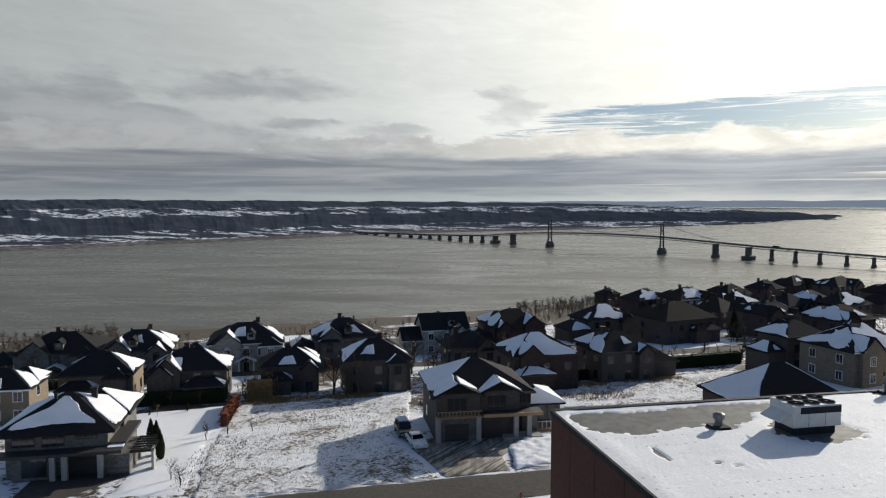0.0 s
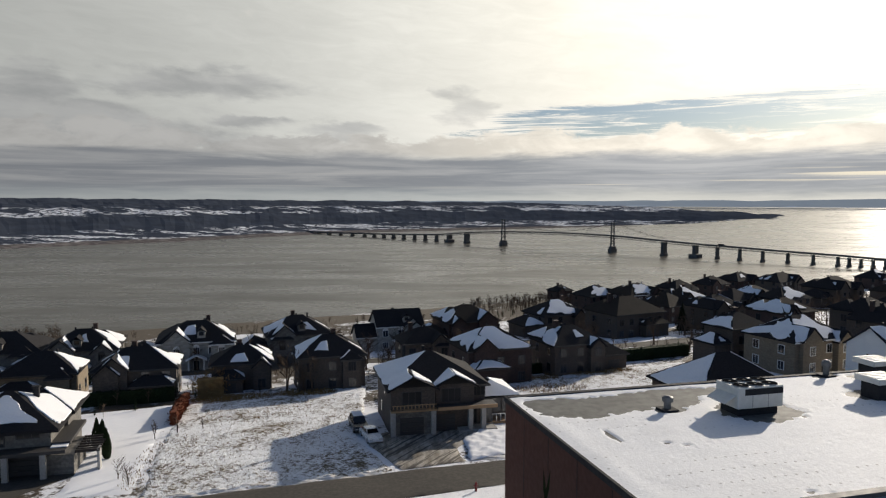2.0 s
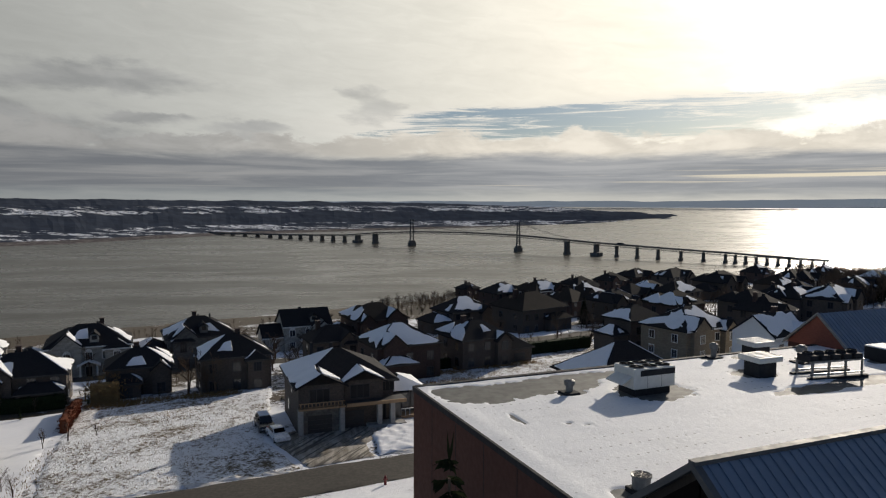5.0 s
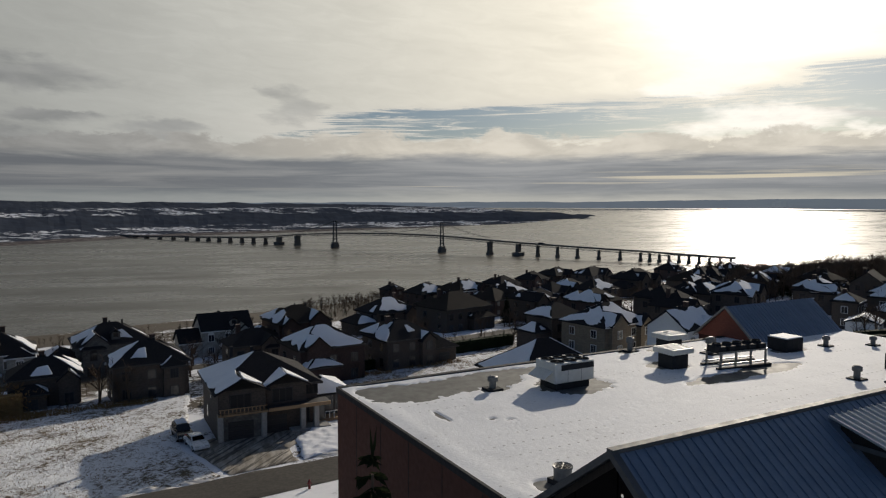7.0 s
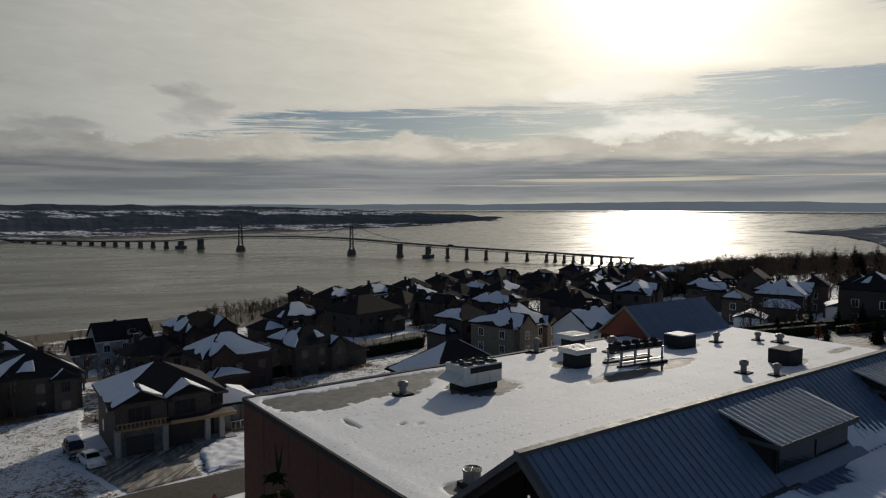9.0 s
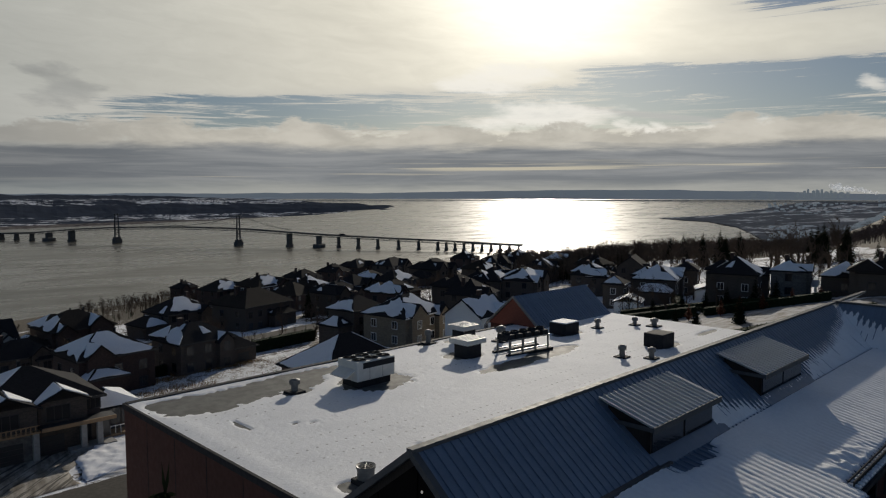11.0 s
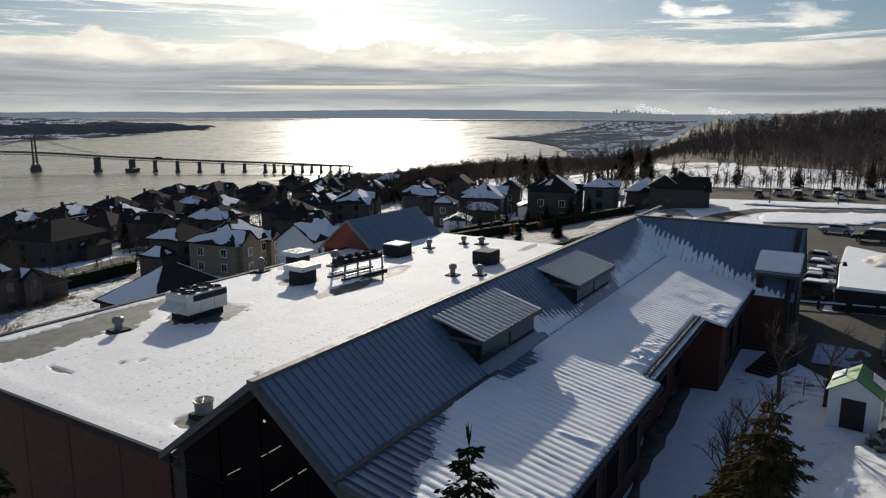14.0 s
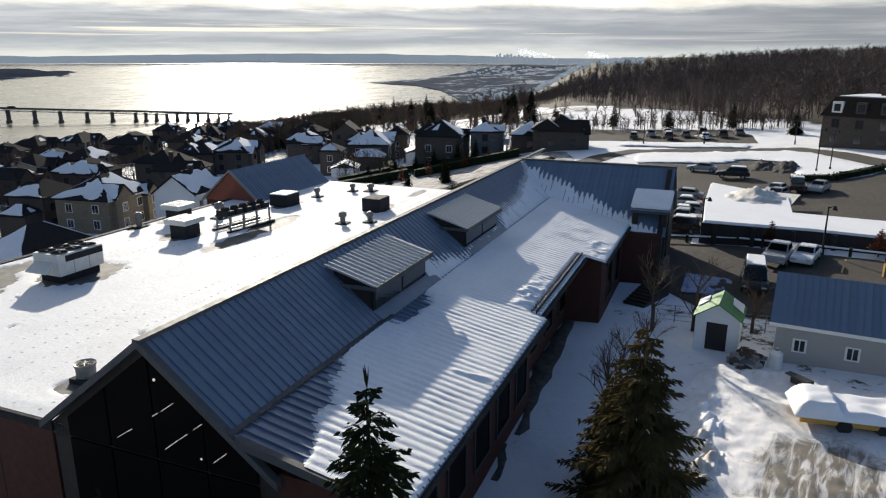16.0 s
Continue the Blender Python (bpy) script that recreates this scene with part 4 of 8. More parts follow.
    me.materials.append(M["blue_metal"])
    n = int(46.5 / SEAM)
    for k in range(n):
        share("roof_sheet", me, hall, (0.05 + k * SEAM, 0, RIDGE_Z))
    bm = bmesh.new()
    slab(bm, [(0.05, 0, RIDGE_Z), (56, 0, RIDGE_Z), (56, 5.4, RIDGE_Z - MAIN_S * 5.4), (0.05, 5.4, RIDGE_Z - MAIN_S * 5.4)], 0.12)
    part("river_slope", bm, "blue_metal", hall)
    part("ridge_cap", boxes((-0.02, 55.8, -0.16, 0.16, RIDGE_Z - 0.08, RIDGE_Z + 0.07)), "grey_metal", hall)
    bm = bmesh.new()
    for sign in (1, -1):
        slab(bm, [(-0.04, 0, RIDGE_Z + 0.06), (0.24, 0, RIDGE_Z + 0.06), (0.24, sign * 5.35, RIDGE_Z + 0.06 - MAIN_S * 5.35), (-0.04, sign * 5.35, RIDGE_Z + 0.06 - MAIN_S * 5.35)], 0.30)
    part("rake_board", bm, "grey_metal", hall)
    # lower roof
    me = rib_panel("low_sheet", BREAK_V - EAVE_V, LOW_S, rib=0.075)
    me.materials.append(M["blue_metal"])
    short = rib_panel("short_low_sheet", BREAK_V - EAVE_V - 0.4, LOW_S, rib=0.075)
    short.materials.append(M["blue_metal"])
    long = rib_panel("long_low_sheet", BREAK_V - FAR_EAVE_V, LOW_S, rib=0.075)
    long.materials.append(M["blue_metal"])
    for k in range(int(44.6 / SEAM)):
        at_u = 0.05 + k * SEAM
        share("roof_sheet", me if at_u < 17.4 else short if at_u < 30.0 else long, hall, (at_u, BREAK_V, BREAK_Z + 0.02))
    part("snow_guard", boxes((17.7, 30.0, EAVE_V + 0.62, EAVE_V + 0.67, low_z(EAVE_V + 0.6) + 0.04, low_z(EAVE_V + 0.6) + 0.30), (17.7, 30.0, EAVE_V + 0.86, EAVE_V + 0.90, low_z(EAVE_V + 0.9) + 0.12, low_z(EAVE_V + 0.9) + 0.2)), "dark_metal", hall)
    part("gutter", boxes((17.6, 30.1, EAVE_V + 0.26, EAVE_V + 0.4, low_z(EAVE_V + 0.4) - 0.22, low_z(EAVE_V + 0.4) - 0.02)), "dark_metal", hall)
    part("flashing", boxes((0, 12, BREAK_V - 0.15, BREAK_V + 0.1, BREAK_Z - 0.02, BREAK_Z + 0.12)), "grey_metal", hall)
    part("low_rake", slab(bmesh.new(), [(-0.12, BREAK_V - 0.3, BREAK_Z + 0.06), (0.14, BREAK_V - 0.3, BREAK_Z + 0.06), (0.14, EAVE_V, low_z(EAVE_V) + 0.1), (-0.12, EAVE_V, low_z(EAVE_V) + 0.1)], 0.32), "grey_metal", hall)
    part("gutter", boxes((0.05, 17.5, EAVE_V - 0.14, EAVE_V + 0.02, low_z(EAVE_V) - 0.2, low_z(EAVE_V) - 0.02)), "dark_metal", hall)
    part("gutter", boxes((30.1, side_u, FAR_EAVE_V - 0.14, FAR_EAVE_V + 0.02, low_z(FAR_EAVE_V) - 0.2, low_z(FAR_EAVE_V) - 0.02)), "dark_metal", hall)

    def low_depth(u, v):
        ribs = 0.075 * (abs(math.cos((u - 0.07) * math.pi / SEAM)) ** 0.5 - 0.75)
        smooth = max(0.0, min(1.0, (u - 13.5) / 2.5)) * max(0.0, min(1.0, (v + 6.2 + max(0.0, u - 30.0) * 0.03) / 0.9))
        d = 0.098 + ribs * (1.0 - smooth) * (0.8 + 0.5 * bumps(u, v, 1.3, 7.0)) + 0.016 * bumps(u, v, 1.7, 2.0) + 0.008 * bumps(u, v, 0.4, 6.0) + 0.05 * smooth
        # bare metal under the break near the front, and below the first dormer
        rim = -6.5 + 0.34 * u + 0.5 * bumps(u, v, 1.1, 5.0) + 0.25 * bumps(u, v, 0.35, 3.0)
        if u < 8.0 and v > rim:
            d -= min(0.2, 0.30 * (v - rim))
        q = ((u - 13.6) / 2.3) ** 2 + ((v + 3.8) / 0.75) ** 2 + 0.7 * bumps(u, v, 0.8, 4.0)
        d -= 0.2 * max(0.0, min(1.0, 1.3 - q))
        # rough refrozen lumps, a crack, and boulders of slipped snow
        rough = math.exp(-((u - 11.5) / 3.2) ** 2 - ((v + 5.3) / 1.0) ** 2)
        d += 0.06 * rough * bumps(u, v, 0.4, 9.0)
        d += 0.10 * math.exp(-((u - 9.0 + 0.22 * (v + 8.0)) / 0.16) ** 2) * max(0.0, min(1.0, (-6.0 - v) / 1.0)) * (0.4 + bumps(u, v, 0.5, 2.0))
        heaped = math.exp(-((u - 20.5) / 2.2) ** 2 - ((v + 8.5) / 0.65) ** 2) + 0.8 * math.exp(-((u - 32.5) / 1.6) ** 2 - ((v + 10.0) / 0.6) ** 2)
        d += 0.5 * heaped * max(0.0, 0.15 + bumps(u, v, 0.75, 3.0) + 0.5 * bumps(u, v, 0.33, 8.0))
        edge = FAR_EAVE_V if u > 30.1 else EAVE_V + 0.9 if u > 17.5 else EAVE_V
        if v < edge + 0.1:
            d -= 0.13
        return max(d, -0.04)

    sheet("roof_snow", np.arange(0.02, 44.5, 0.075), np.arange(FAR_EAVE_V + 0.02, BREAK_V - 0.1, 0.11), lambda u, v: low_z(v) + 0.02 + low_depth(u, v), "roof_snow", hall, "ribbed snow sliding down the lower metal roof", lambda u, v: v > (FAR_EAVE_V if u > 30.1 else EAVE_V + 0.86 if u > 17.5 else EAVE_V))
    # snow hanging in stripes over the guard rail
    strip_me = bpy.data.meshes.new("eave_snow")
    bm = boxes((0.0, 0.27, EAVE_V + 0.38, EAVE_V + 0.9, low_z(EAVE_V + 0.6), low_z(EAVE_V + 0.6) + 0.13), bevel=0.05)
    bm.to_mesh(strip_me)
    bm.free()
    strip_me.materials.append(M["roof_snow"])
    for k in range(27):
        share("eave_snow", strip_me, hall, (17.75 + k * SEAM, 0, 0))
    # dormers
    for u0, u1 in ((10.95, 17.65), (23.35, 30.3)):
        top_v, low_v = -0.6, -3.36
        top_z, eave_z = 19.86, 19.08
        slope = (top_z - eave_z) / (top_v - low_v)
        body = bmesh.new()
        a = [(u0 + 0.3, -0.95, 19.74), (u0 + 0.3, low_v + 0.3, eave_z + 0.05), (u0 + 0.3, low_v + 0.3, 17.4), (u0 + 0.3, -0.95, 19.2)]
        for du, flip in ((0.0, False), (u1 - u0 - 0.6, True)):
            q = [body.verts.new((x + du, y, z)) for x, y, z in a]
            body.faces.new(q[::-1] if flip else q)
        box(body, u0 + 0.3, u1 - 0.3, low_v + 0.3, low_v + 0.45, 17.2, eave_z + 0.02)
        box(body, u0 + 0.3, u1 - 0.3, -1.1, -0.95, 19.0, 19.70)
        dormer = part("dormer", body, "dark_wood", hall, "dark shed dormer with a ribbed metal roof")
        k = (u1 - u0 - 0.6) / 2
        for i in range(2):
            part("pane", boxes((u0 + 0.4 + k * i, u0 + 0.2 + k * (i + 1), low_v + 0.24, low_v + 0.3, 17.85, 18.9)), "glass", dormer)
        me = rib_panel("dormer_sheet", top_v - low_v, slope, 0.42, 0.09)
        me.materials.append(M["dormer_metal"])
        for i in range(round((u1 - u0) / 0.42)):
            share("sheet", me, dormer, (u0 + i * 0.42, top_v, top_z))
        part("fascia", boxes((u0 - 0.05, u1, low_v - 0.06, low_v, eave_z - 0.22, eave_z + 0.05), (u0 - 0.06, u0, low_v, top_v, eave_z - 0.16, eave_z + 0.02)), "grey_metal", dormer)
        part("apron", slab(bmesh.new(), [(u0 + 0.2, low_v + 0.3, 17.82), (u1 + 0.5, low_v + 0.3, 17.82), (u1 + 0.5, low_v - 0.35, 17.42), (u0 + 0.2, low_v - 0.35, 17.42)], 0.06), "blue_metal", dormer)
    # cross wing
    me = rib_panel("cross_sheet", 6.2, MAIN_S)
    me.materials.append(M["blue_metal"])
    for k in range(int(13.9 / SEAM)):
        ob = share("roof_sheet", me, hall, (47.4, -13.85 + (k + 1) * SEAM, RIDGE_Z + 0.04))
        ob.rotation_euler = (0, 0, radians(-90))
    bm = bmesh.new()
    slab(bm, [(47.4, -13.9, RIDGE_Z), (47.4, 0.0, RIDGE_Z), (53.4, 0.0, RIDGE_Z - 4.6), (53.4, -13.9, RIDGE_Z - 4.6)], 0.12)
    part("far_slope", bm, "blue_metal", hall)
    part("ridge_cap", boxes((47.24, 47.56, -13.95, 0.2, RIDGE_Z - 0.04, RIDGE_Z + 0.12)), "grey_metal", hall)
    bm = bmesh.new()
    ring = [(41.0, 15.5), (47.0, RIDGE_Z - 0.1), (53.0, 15.5), (53.0, 8), (41.0, 8)]
    a = [bm.verts.new((u, -13.6, z)) for u, z in ring]
    b = [bm.verts.new((u, -13.2, z)) for u, z in ring]
    bm.faces.new(a)
    bm.faces.new(b[::-1])
    for i in range(5):
        j = (i + 1) % 5
        bm.faces.new((a[i], b[i], b[j], a[j]))
    part("cross_gable", bm, "dark_wood", hall)
    part("cross_wall", boxes((41.0, 41.35, -13.3, -9.5, 8, 15.6)), "rust_wall", hall)

    def cross_snow(u, v):
        """Snow lying in the valley and along the foot of the cross slope."""
        return RIDGE_Z - MAIN_S * (47.4 - u) + 0.04 + 0.06 + 0.05 * bumps(u, v, 0.8, 1.0)

    def in_valley(u, v):
        down = 47.4 - u
        limit = 0.4 + (-v) * 0.42 + 0.35 * math.sin(v * math.tau / SEAM * 1.0) * 0.8 + 0.5 * bumps(u, v, 1.1, 3.0)
        return down > limit and down < 6.1 and v < -0.3

    sheet("valley_snow", np.arange(40.9, 47.0, 0.12), np.arange(-13.2, -0.2, 0.075), cross_snow, "roof_snow", hall, "snow lodged in the roof valley", in_valley)

    def main_snow(u, v):
        return RIDGE_Z + MAIN_S * v + 0.07 + 0.05 * bumps(u, v, 0.8, 2.0)

    def on_main(u, v):
        edge = np.interp(u, [17.4, 18.2, 20.0, 23.4, 30.4, 32, 38, 44.5, 47], [-3.6, -1.8, -2.8, -3.5, -3.5, -2.6, -2.3, -1.2, -0.3])
        return v < edge + 0.3 * math.sin(u * math.tau / SEAM) + 0.25 * bumps(u, v, 0.9, 6.0)

    sheet("valley_snow", np.arange(17.4, 47.0, 0.075), np.arange(-3.75, -0.3, 0.1), main_snow, "roof_snow", hall, "ragged snow left on the blue metal slope", on_main)
    # porch at the end of the cross wing
    for u, v in ((42.2, -11.3), (42.2, -13.6), (45.0, -13.6)):
        part("post", boxes((u - 0.22, u + 0.22, v - 0.22, v + 0.22, 10, 17.3), bevel=0.03), "dark_wood", hall)
        part("post_base", boxes((u - 0.5, u + 0.5, v - 0.5, v + 0.5, 10, 12.8), bevel=0.05), "stone", hall)
    part("porch_beam", boxes((41.7, 45.4, -13.9, -11.0, 17.1, 17.5)), "grey_metal", hall)
    bm = bmesh.new()
    slab(bm, [(41.4, -14.1, 17.5), (41.4, -10.9, 17.5), (44.5, -10.9, 18.6), (44.5, -14.1, 18.6)], 0.12)
    part("porch_roof", bm, "blue_metal", hall)
    bm = slab(bmesh.new(), [(41.35, -14.1, 17.75), (41.35, -10.95, 17.75), (44.2, -10.95, 18.75), (44.2, -14.1, 18.75)], 0.2)
    bmesh.ops.bevel(bm, geom=bm.edges[:], offset=0.08, segments=2, affect="EDGES")
    part("porch_snow", bm, "roof_snow", hall)
    # the red gabled lantern on the river side
    bm = bmesh.new()
    ring = [(23.6, FLAT_Z - 0.1), (26.9, 18.6), (30.2, FLAT_Z - 0.1)]
    a = [bm.verts.new((38.7, v, z)) for v, z in ring]
    b = [bm.verts.new((39.0, v, z)) for v, z in ring]
    bm.faces.new(a)
    bm.faces.new(b[::-1])
    for i in range(3):
        j = (i + 1) % 3
        bm.faces.new((a[i], b[i], b[j], a[j]))
    part("red_gable", bm, "red_wall", hall, "brick-red gable wall")
    me = rib_panel("lantern_sheet", 3.5, 2.95 / 3.4)
    me.materials.append(M["blue_metal"])
    for k in range(int(13.4 / SEAM)):
        share("roof_sheet", me, hall, (38.5 + k * SEAM, 26.9, 18.70))
    bm = bmesh.new()
    slab(bm, [(38.5, 26.9, 18.70), (52.0, 26.9, 18.70), (52.0, 30.6, 15.5), (38.5, 30.6, 15.5)], 0.1)
    part("lantern_slope", bm, "blue_metal", hall)
    bm = bmesh.new()
    for sign in (1, -1):
        slab(bm, [(38.4, 26.9, 18.78), (38.62, 26.9, 18.78), (38.62, 26.9 + sign * 3.5, 15.74), (38.4, 26.9 + sign * 3.5, 15.74)], 0.22)
    part("rake_board", bm, "galvanised", hall)
    part("lantern_wall", boxes((39.0, 52.0, 27.9, 30.3, 0, 15.6)), "rust_wall", hall)
    return hall


hall = make_hall()
TURN = Matrix.Translation(HALL_AT) @ Matrix.Rotation(radians(HALL_TURN), 4, "Z")


def on_roof(u, v, z=FLAT_Z):
    return TURN @ Vector((u, v, z))


# ---- plant on the flat roof ----
def big_unit(u, v):
    w, d, h = 3.35, 2.2, 1.85
    unit = thing("rooftop_unit", "large white air-handling unit with six fans on the snowy roof", "air conditioner", on_roof(u, v), HALL_TURN)
    part("curb", boxes((-w / 2 + 0.25, w / 2 - 0.25, -d / 2 + 0.2, d / 2 - 0.2, -0.1, 0.55)), "dark_metal", unit, "black roof curb")
    part("cabinet", boxes((-w / 2, w / 2, -d / 2, d / 2, 0.5, h), bevel=0.03), "white_panel", unit)
    part("grille", boxes((-w / 2 + 0.5, w / 2 - 0.03, -d / 2 - 0.02, -d / 2 + 0.03, h - 0.5, h - 0.1)), "dark_metal", unit)
    bm = bmesh.new()
    slab(bm, [(-w / 2, -d / 2 + 0.2, h - 0.5), (-w / 2, d / 2 - 0.2, h - 0.5), (-w / 2 - 0.8, d / 2 - 0.2, 0.9), (-w / 2 - 0.8, -d / 2 + 0.2, 0.9)], 0.06)
    part("intake_hood", bm, "white_panel", unit)
    for i in range(3):
        for j in range(2):
            x, y = -w / 2 + 0.6 + i * 1.07, -d / 2 + 0.58 + j * 1.04
            fan = part("fan", tube(bmesh.new(), (x, y, h - 0.02), (x, y, h + 0.035), 0.47, 0.46, 20), "fan_black", unit)
            part("guard", tube(bmesh.new(), (x, y, h - 0.01), (x, y, h + 0.06), 0.51, 0.5, 20, False), "galvanised", fan)
            part("hub", tube(bmesh.new(), (x, y, h + 0.03), (x, y, h + 0.06), 0.1, 0.09, 10), "dark_metal", fan)
    for x in (-0.6, 0.55):
        part("seam", boxes((x - 0.015, x + 0.015, -d / 2 - 0.012, -d / 2, 0.55, h - 0.05)), "galvanised", unit)
    return unit


big_unit(14.6, 20.6)


def roof_vent(u, v, r=0.28, h=0.85, cap=True):
    vent = thing("roof_vent", "galvanised round roof vent with a cap", "vent", on_roof(u, v), HALL_TURN, "roof vents")
    part("flashing", boxes((-r * 1.5, r * 1.5, -r * 1.5, r * 1.5, -0.05, 0.16), bevel=0.02), "dark_metal", vent)
    part("pipe", tube(bmesh.new(), (0, 0, 0.1), (0, 0, h * 0.72), r * 0.66, None, 16), "dull_zinc", vent)
    if cap:
        part("cap", tube(tube(bmesh.new(), (0, 0, h * 0.62), (0, 0, h * 0.9), r, r, 16), (0, 0, h * 0.9), (0, 0, h), r, r * 0.4, 16), "dull_zinc", vent)
    return vent


for u, v, r, h in ((9.5, 21.9, 0.36, 1.0), (26.4, 26.6, 0.34, 1.3), (33.9, 11.7, 0.34, 1.1), (35.2, 9.8, 0.32, 1.0), (43.1, 19.9, 0.32, 1.0), (47.1, 18.1, 0.3, 0.9), (47.9, 16.4, 0.4, 0.9), (31.6, 22.6, 0.42, 1.5)):
    roof_vent(u, v, r, h)


def exhaust_fan(u, v):
    fan = thing("exhaust_fan", "round galvanised exhaust fan with an open top", "fan", on_roof(u, v), HALL_TURN)
    part("curb", boxes((-0.5, 0.5, -0.5, 0.5, -0.05, 0.22), bevel=0.02), "dark_metal", fan)
    part("housing", tube(bmesh.new(), (0, 0, 0.2), (0, 0, 0.78), 0.40, 0.42, 24), "dull_zinc", fan)
    part("rim", tube(tube(bmesh.new(), (0, 0, 0.74), (0, 0, 0.84), 0.46, 0.46, 24, False), (0, 0, 0.84), (0, 0, 0.79), 0.46, 0.34, 24, False), "dull_zinc", fan)
    part("throat", tube(bmesh.new(), (0, 0, 0.785), (0, 0, 0.795), 0.34, 0.34, 20), "dark_metal", fan)
    for k in range(4):
        q = k * math.pi / 4
        part("guard_bar", tube(bmesh.new(), (-0.36 * math.cos(q), -0.36 * math.sin(q), 0.83), (0.36 * math.cos(q), 0.36 * math.sin(q), 0.83), 0.012, None, 4), "galvanised", fan)


exhaust_fan(3.7, 7.1)


def hooded_unit(u, v, w, d, h):
    unit = thing("hooded_fan", "square white-topped intake hood on a dark curb", "roof hood", on_roof(u, v), HALL_TURN, "roof hoods")
    part("curb", boxes((-w * 0.36, w * 0.36, -d * 0.36, d * 0.36, -0.05, h * 0.74), bevel=0.03), "dark_metal", unit)
    part("hood", boxes((-w / 2, w / 2, -d / 2, d / 2, h * 0.74, h), bevel=0.05), "white_panel", unit)
    for k in range(1, 6):
        y = -d / 2 + d * k / 6
        part("rib", boxes((-w / 2, w / 2, y - 0.03, y + 0.03, h - 0.005, h + 0.045)), "white_panel", unit)


hooded_unit(25.4, 20.9, 2.3, 2.1, 1.55)
hooded_unit(29.5, 25.2, 2.2, 2.0, 1.55)


def box_unit(u, v, w, d, h, snow):
    unit = thing("roof_cabinet", "grey metal plant cabinet standing on the flat roof", "plant cabinet", on_roof(u, v), HALL_TURN)
    part("cabinet", boxes((-w / 2, w / 2, -d / 2, d / 2, 0.0, h), bevel=0.03), "dark_metal", unit)
    part("duct", boxes((w / 2, w / 2 + 0.5, -d / 4, d / 4, h * 0.45, h * 0.95), bevel=0.03), "galvanised", unit)
    if snow:
        part("snow", boxes((-w / 2, w / 2, -d / 2, d / 2, h, h + 0.1), bevel=0.05), "roof_snow", unit)


box_unit(38.9, 20.9, 2.2, 1.9, 1.1, True)
box_unit(40.0, 11.7, 2.1, 1.8, 1.25, False)


def condenser_rack(u, v):
    rack = thing("condenser_rack", "row of black condensers on a galvanised steel frame", "condenser rack", on_roof(u, v), HALL_TURN - 8)
    for x in (-2.2, -0.75, 0.75, 2.2):
        for y in (-0.75, 0.75):
            part("leg", boxes((x - 0.06, x + 0.06, y - 0.06, y + 0.06, -0.05, 1.35)), "galvanised", rack)
    for y in (-0.75, 0.75):
        for z in (0.35, 1.25):
            part("rail", boxes((-2.4, 2.4, y - 0.05, y + 0.05, z, z + 0.1)), "galvanised", rack)
    part("skid", boxes((-2.6, 2.6, -1.0, -0.7, -0.02, 0.2), (-2.6, 2.6, 0.7, 1.0, -0.02, 0.2)), "dark_metal", rack)
    for k in range(5):
        x = -1.95 + k * 0.98
        unit = part("condenser", boxes((x - 0.36, x + 0.36, -0.7, 0.7, 1.2, 1.72), bevel=0.04), "dark_metal", rack)
        part("fan_ring", tube(bmesh.new(), (x, 0, 1.71), (x, 0, 1.90), 0.36, 0.34, 16), "dark_metal", unit)
        part("fan", tube(bmesh.new(), (x, 0, 1.89), (x, 0, 1.91), 0.3, 0.3, 16), "fan_black", unit)


condenser_rack(30.1, 18.9)

# ---- houses ----
def hip_planes(x0, x1, y0, y1, z, pitch, over=0.45):
    """The four slopes of a hipped roof over a rectangle, by the side that they face: F, B, L, R."""
    x0, x1, y0, y1, z = x0 - over, x1 + over, y0 - over, y1 + over, z - over * pitch
    if x1 - x0 >= y1 - y0:
        half = (y1 - y0) / 2
        k = min(half, (x1 - x0) / 2 - 0.4)
        a, b = (x0 + k, y0 + half, z + half * pitch), (x1 - k, y0 + half, z + half * pitch)
        return {"F": [(x0, y0, z), (x1, y0, z), b, a], "B": [(x1, y1, z), (x0, y1, z), a, b], "L": [(x0, y1, z), (x0, y0, z), a], "R": [(x1, y0, z), (x1, y1, z), b]}
    half = (x1 - x0) / 2
    k = min(half, (y1 - y0) / 2 - 0.4)
    a, b = (x0 + half, y0 + k, z + half * pitch), (x0 + half, y1 - k, z + half * pitch)
    return {"F": [(x0, y0, z), (x1, y0, z), a], "B": [(x1, y1, z), (x0, y1, z), b], "L": [(x0, y1, z), (x0, y0, z), a, b], "R": [(x1, y0, z), (x1, y1, z), b, a]}


def gable_planes(x0, x1, y0, y1, z, pitch, over=0.4, along="x"):
    if along == "x":
        half = (y1 - y0) / 2 + over
        z0, zr = z - over * pitch, z - over * pitch + half * pitch
        m = (y0 + y1) / 2
        return {"F": [(x0 - over, y0 - over, z0), (x1 + over, y0 - over, z0), (x1 + over, m, zr), (x0 - over, m, zr)], "B": [(x1 + over, y1 + over, z0), (x0 - over, y1 + over, z0), (x0 - over, m, zr), (x1 + over, m, zr)]}
    half = (x1 - x0) / 2 + over
    z0, zr = z - over * pitch, z - over * pitch + half * pitch
    m = (x0 + x1) / 2
    return {"L": [(x0 - over, y1 + over, z0), (x0 - over, y0 - over, z0), (m, y0 - over, zr), (m, y1 + over, zr)], "R": [(x1 + over, y0 - over, z0), (x1 + over, y1 + over, z0), (m, y1 + over, zr), (m, y0 - over, zr)]}


def roof_mesh(planes, thick=0.22):
    bm = bmesh.new()
    for corners in planes.values():
        slab(bm, corners, thick)
    return bm


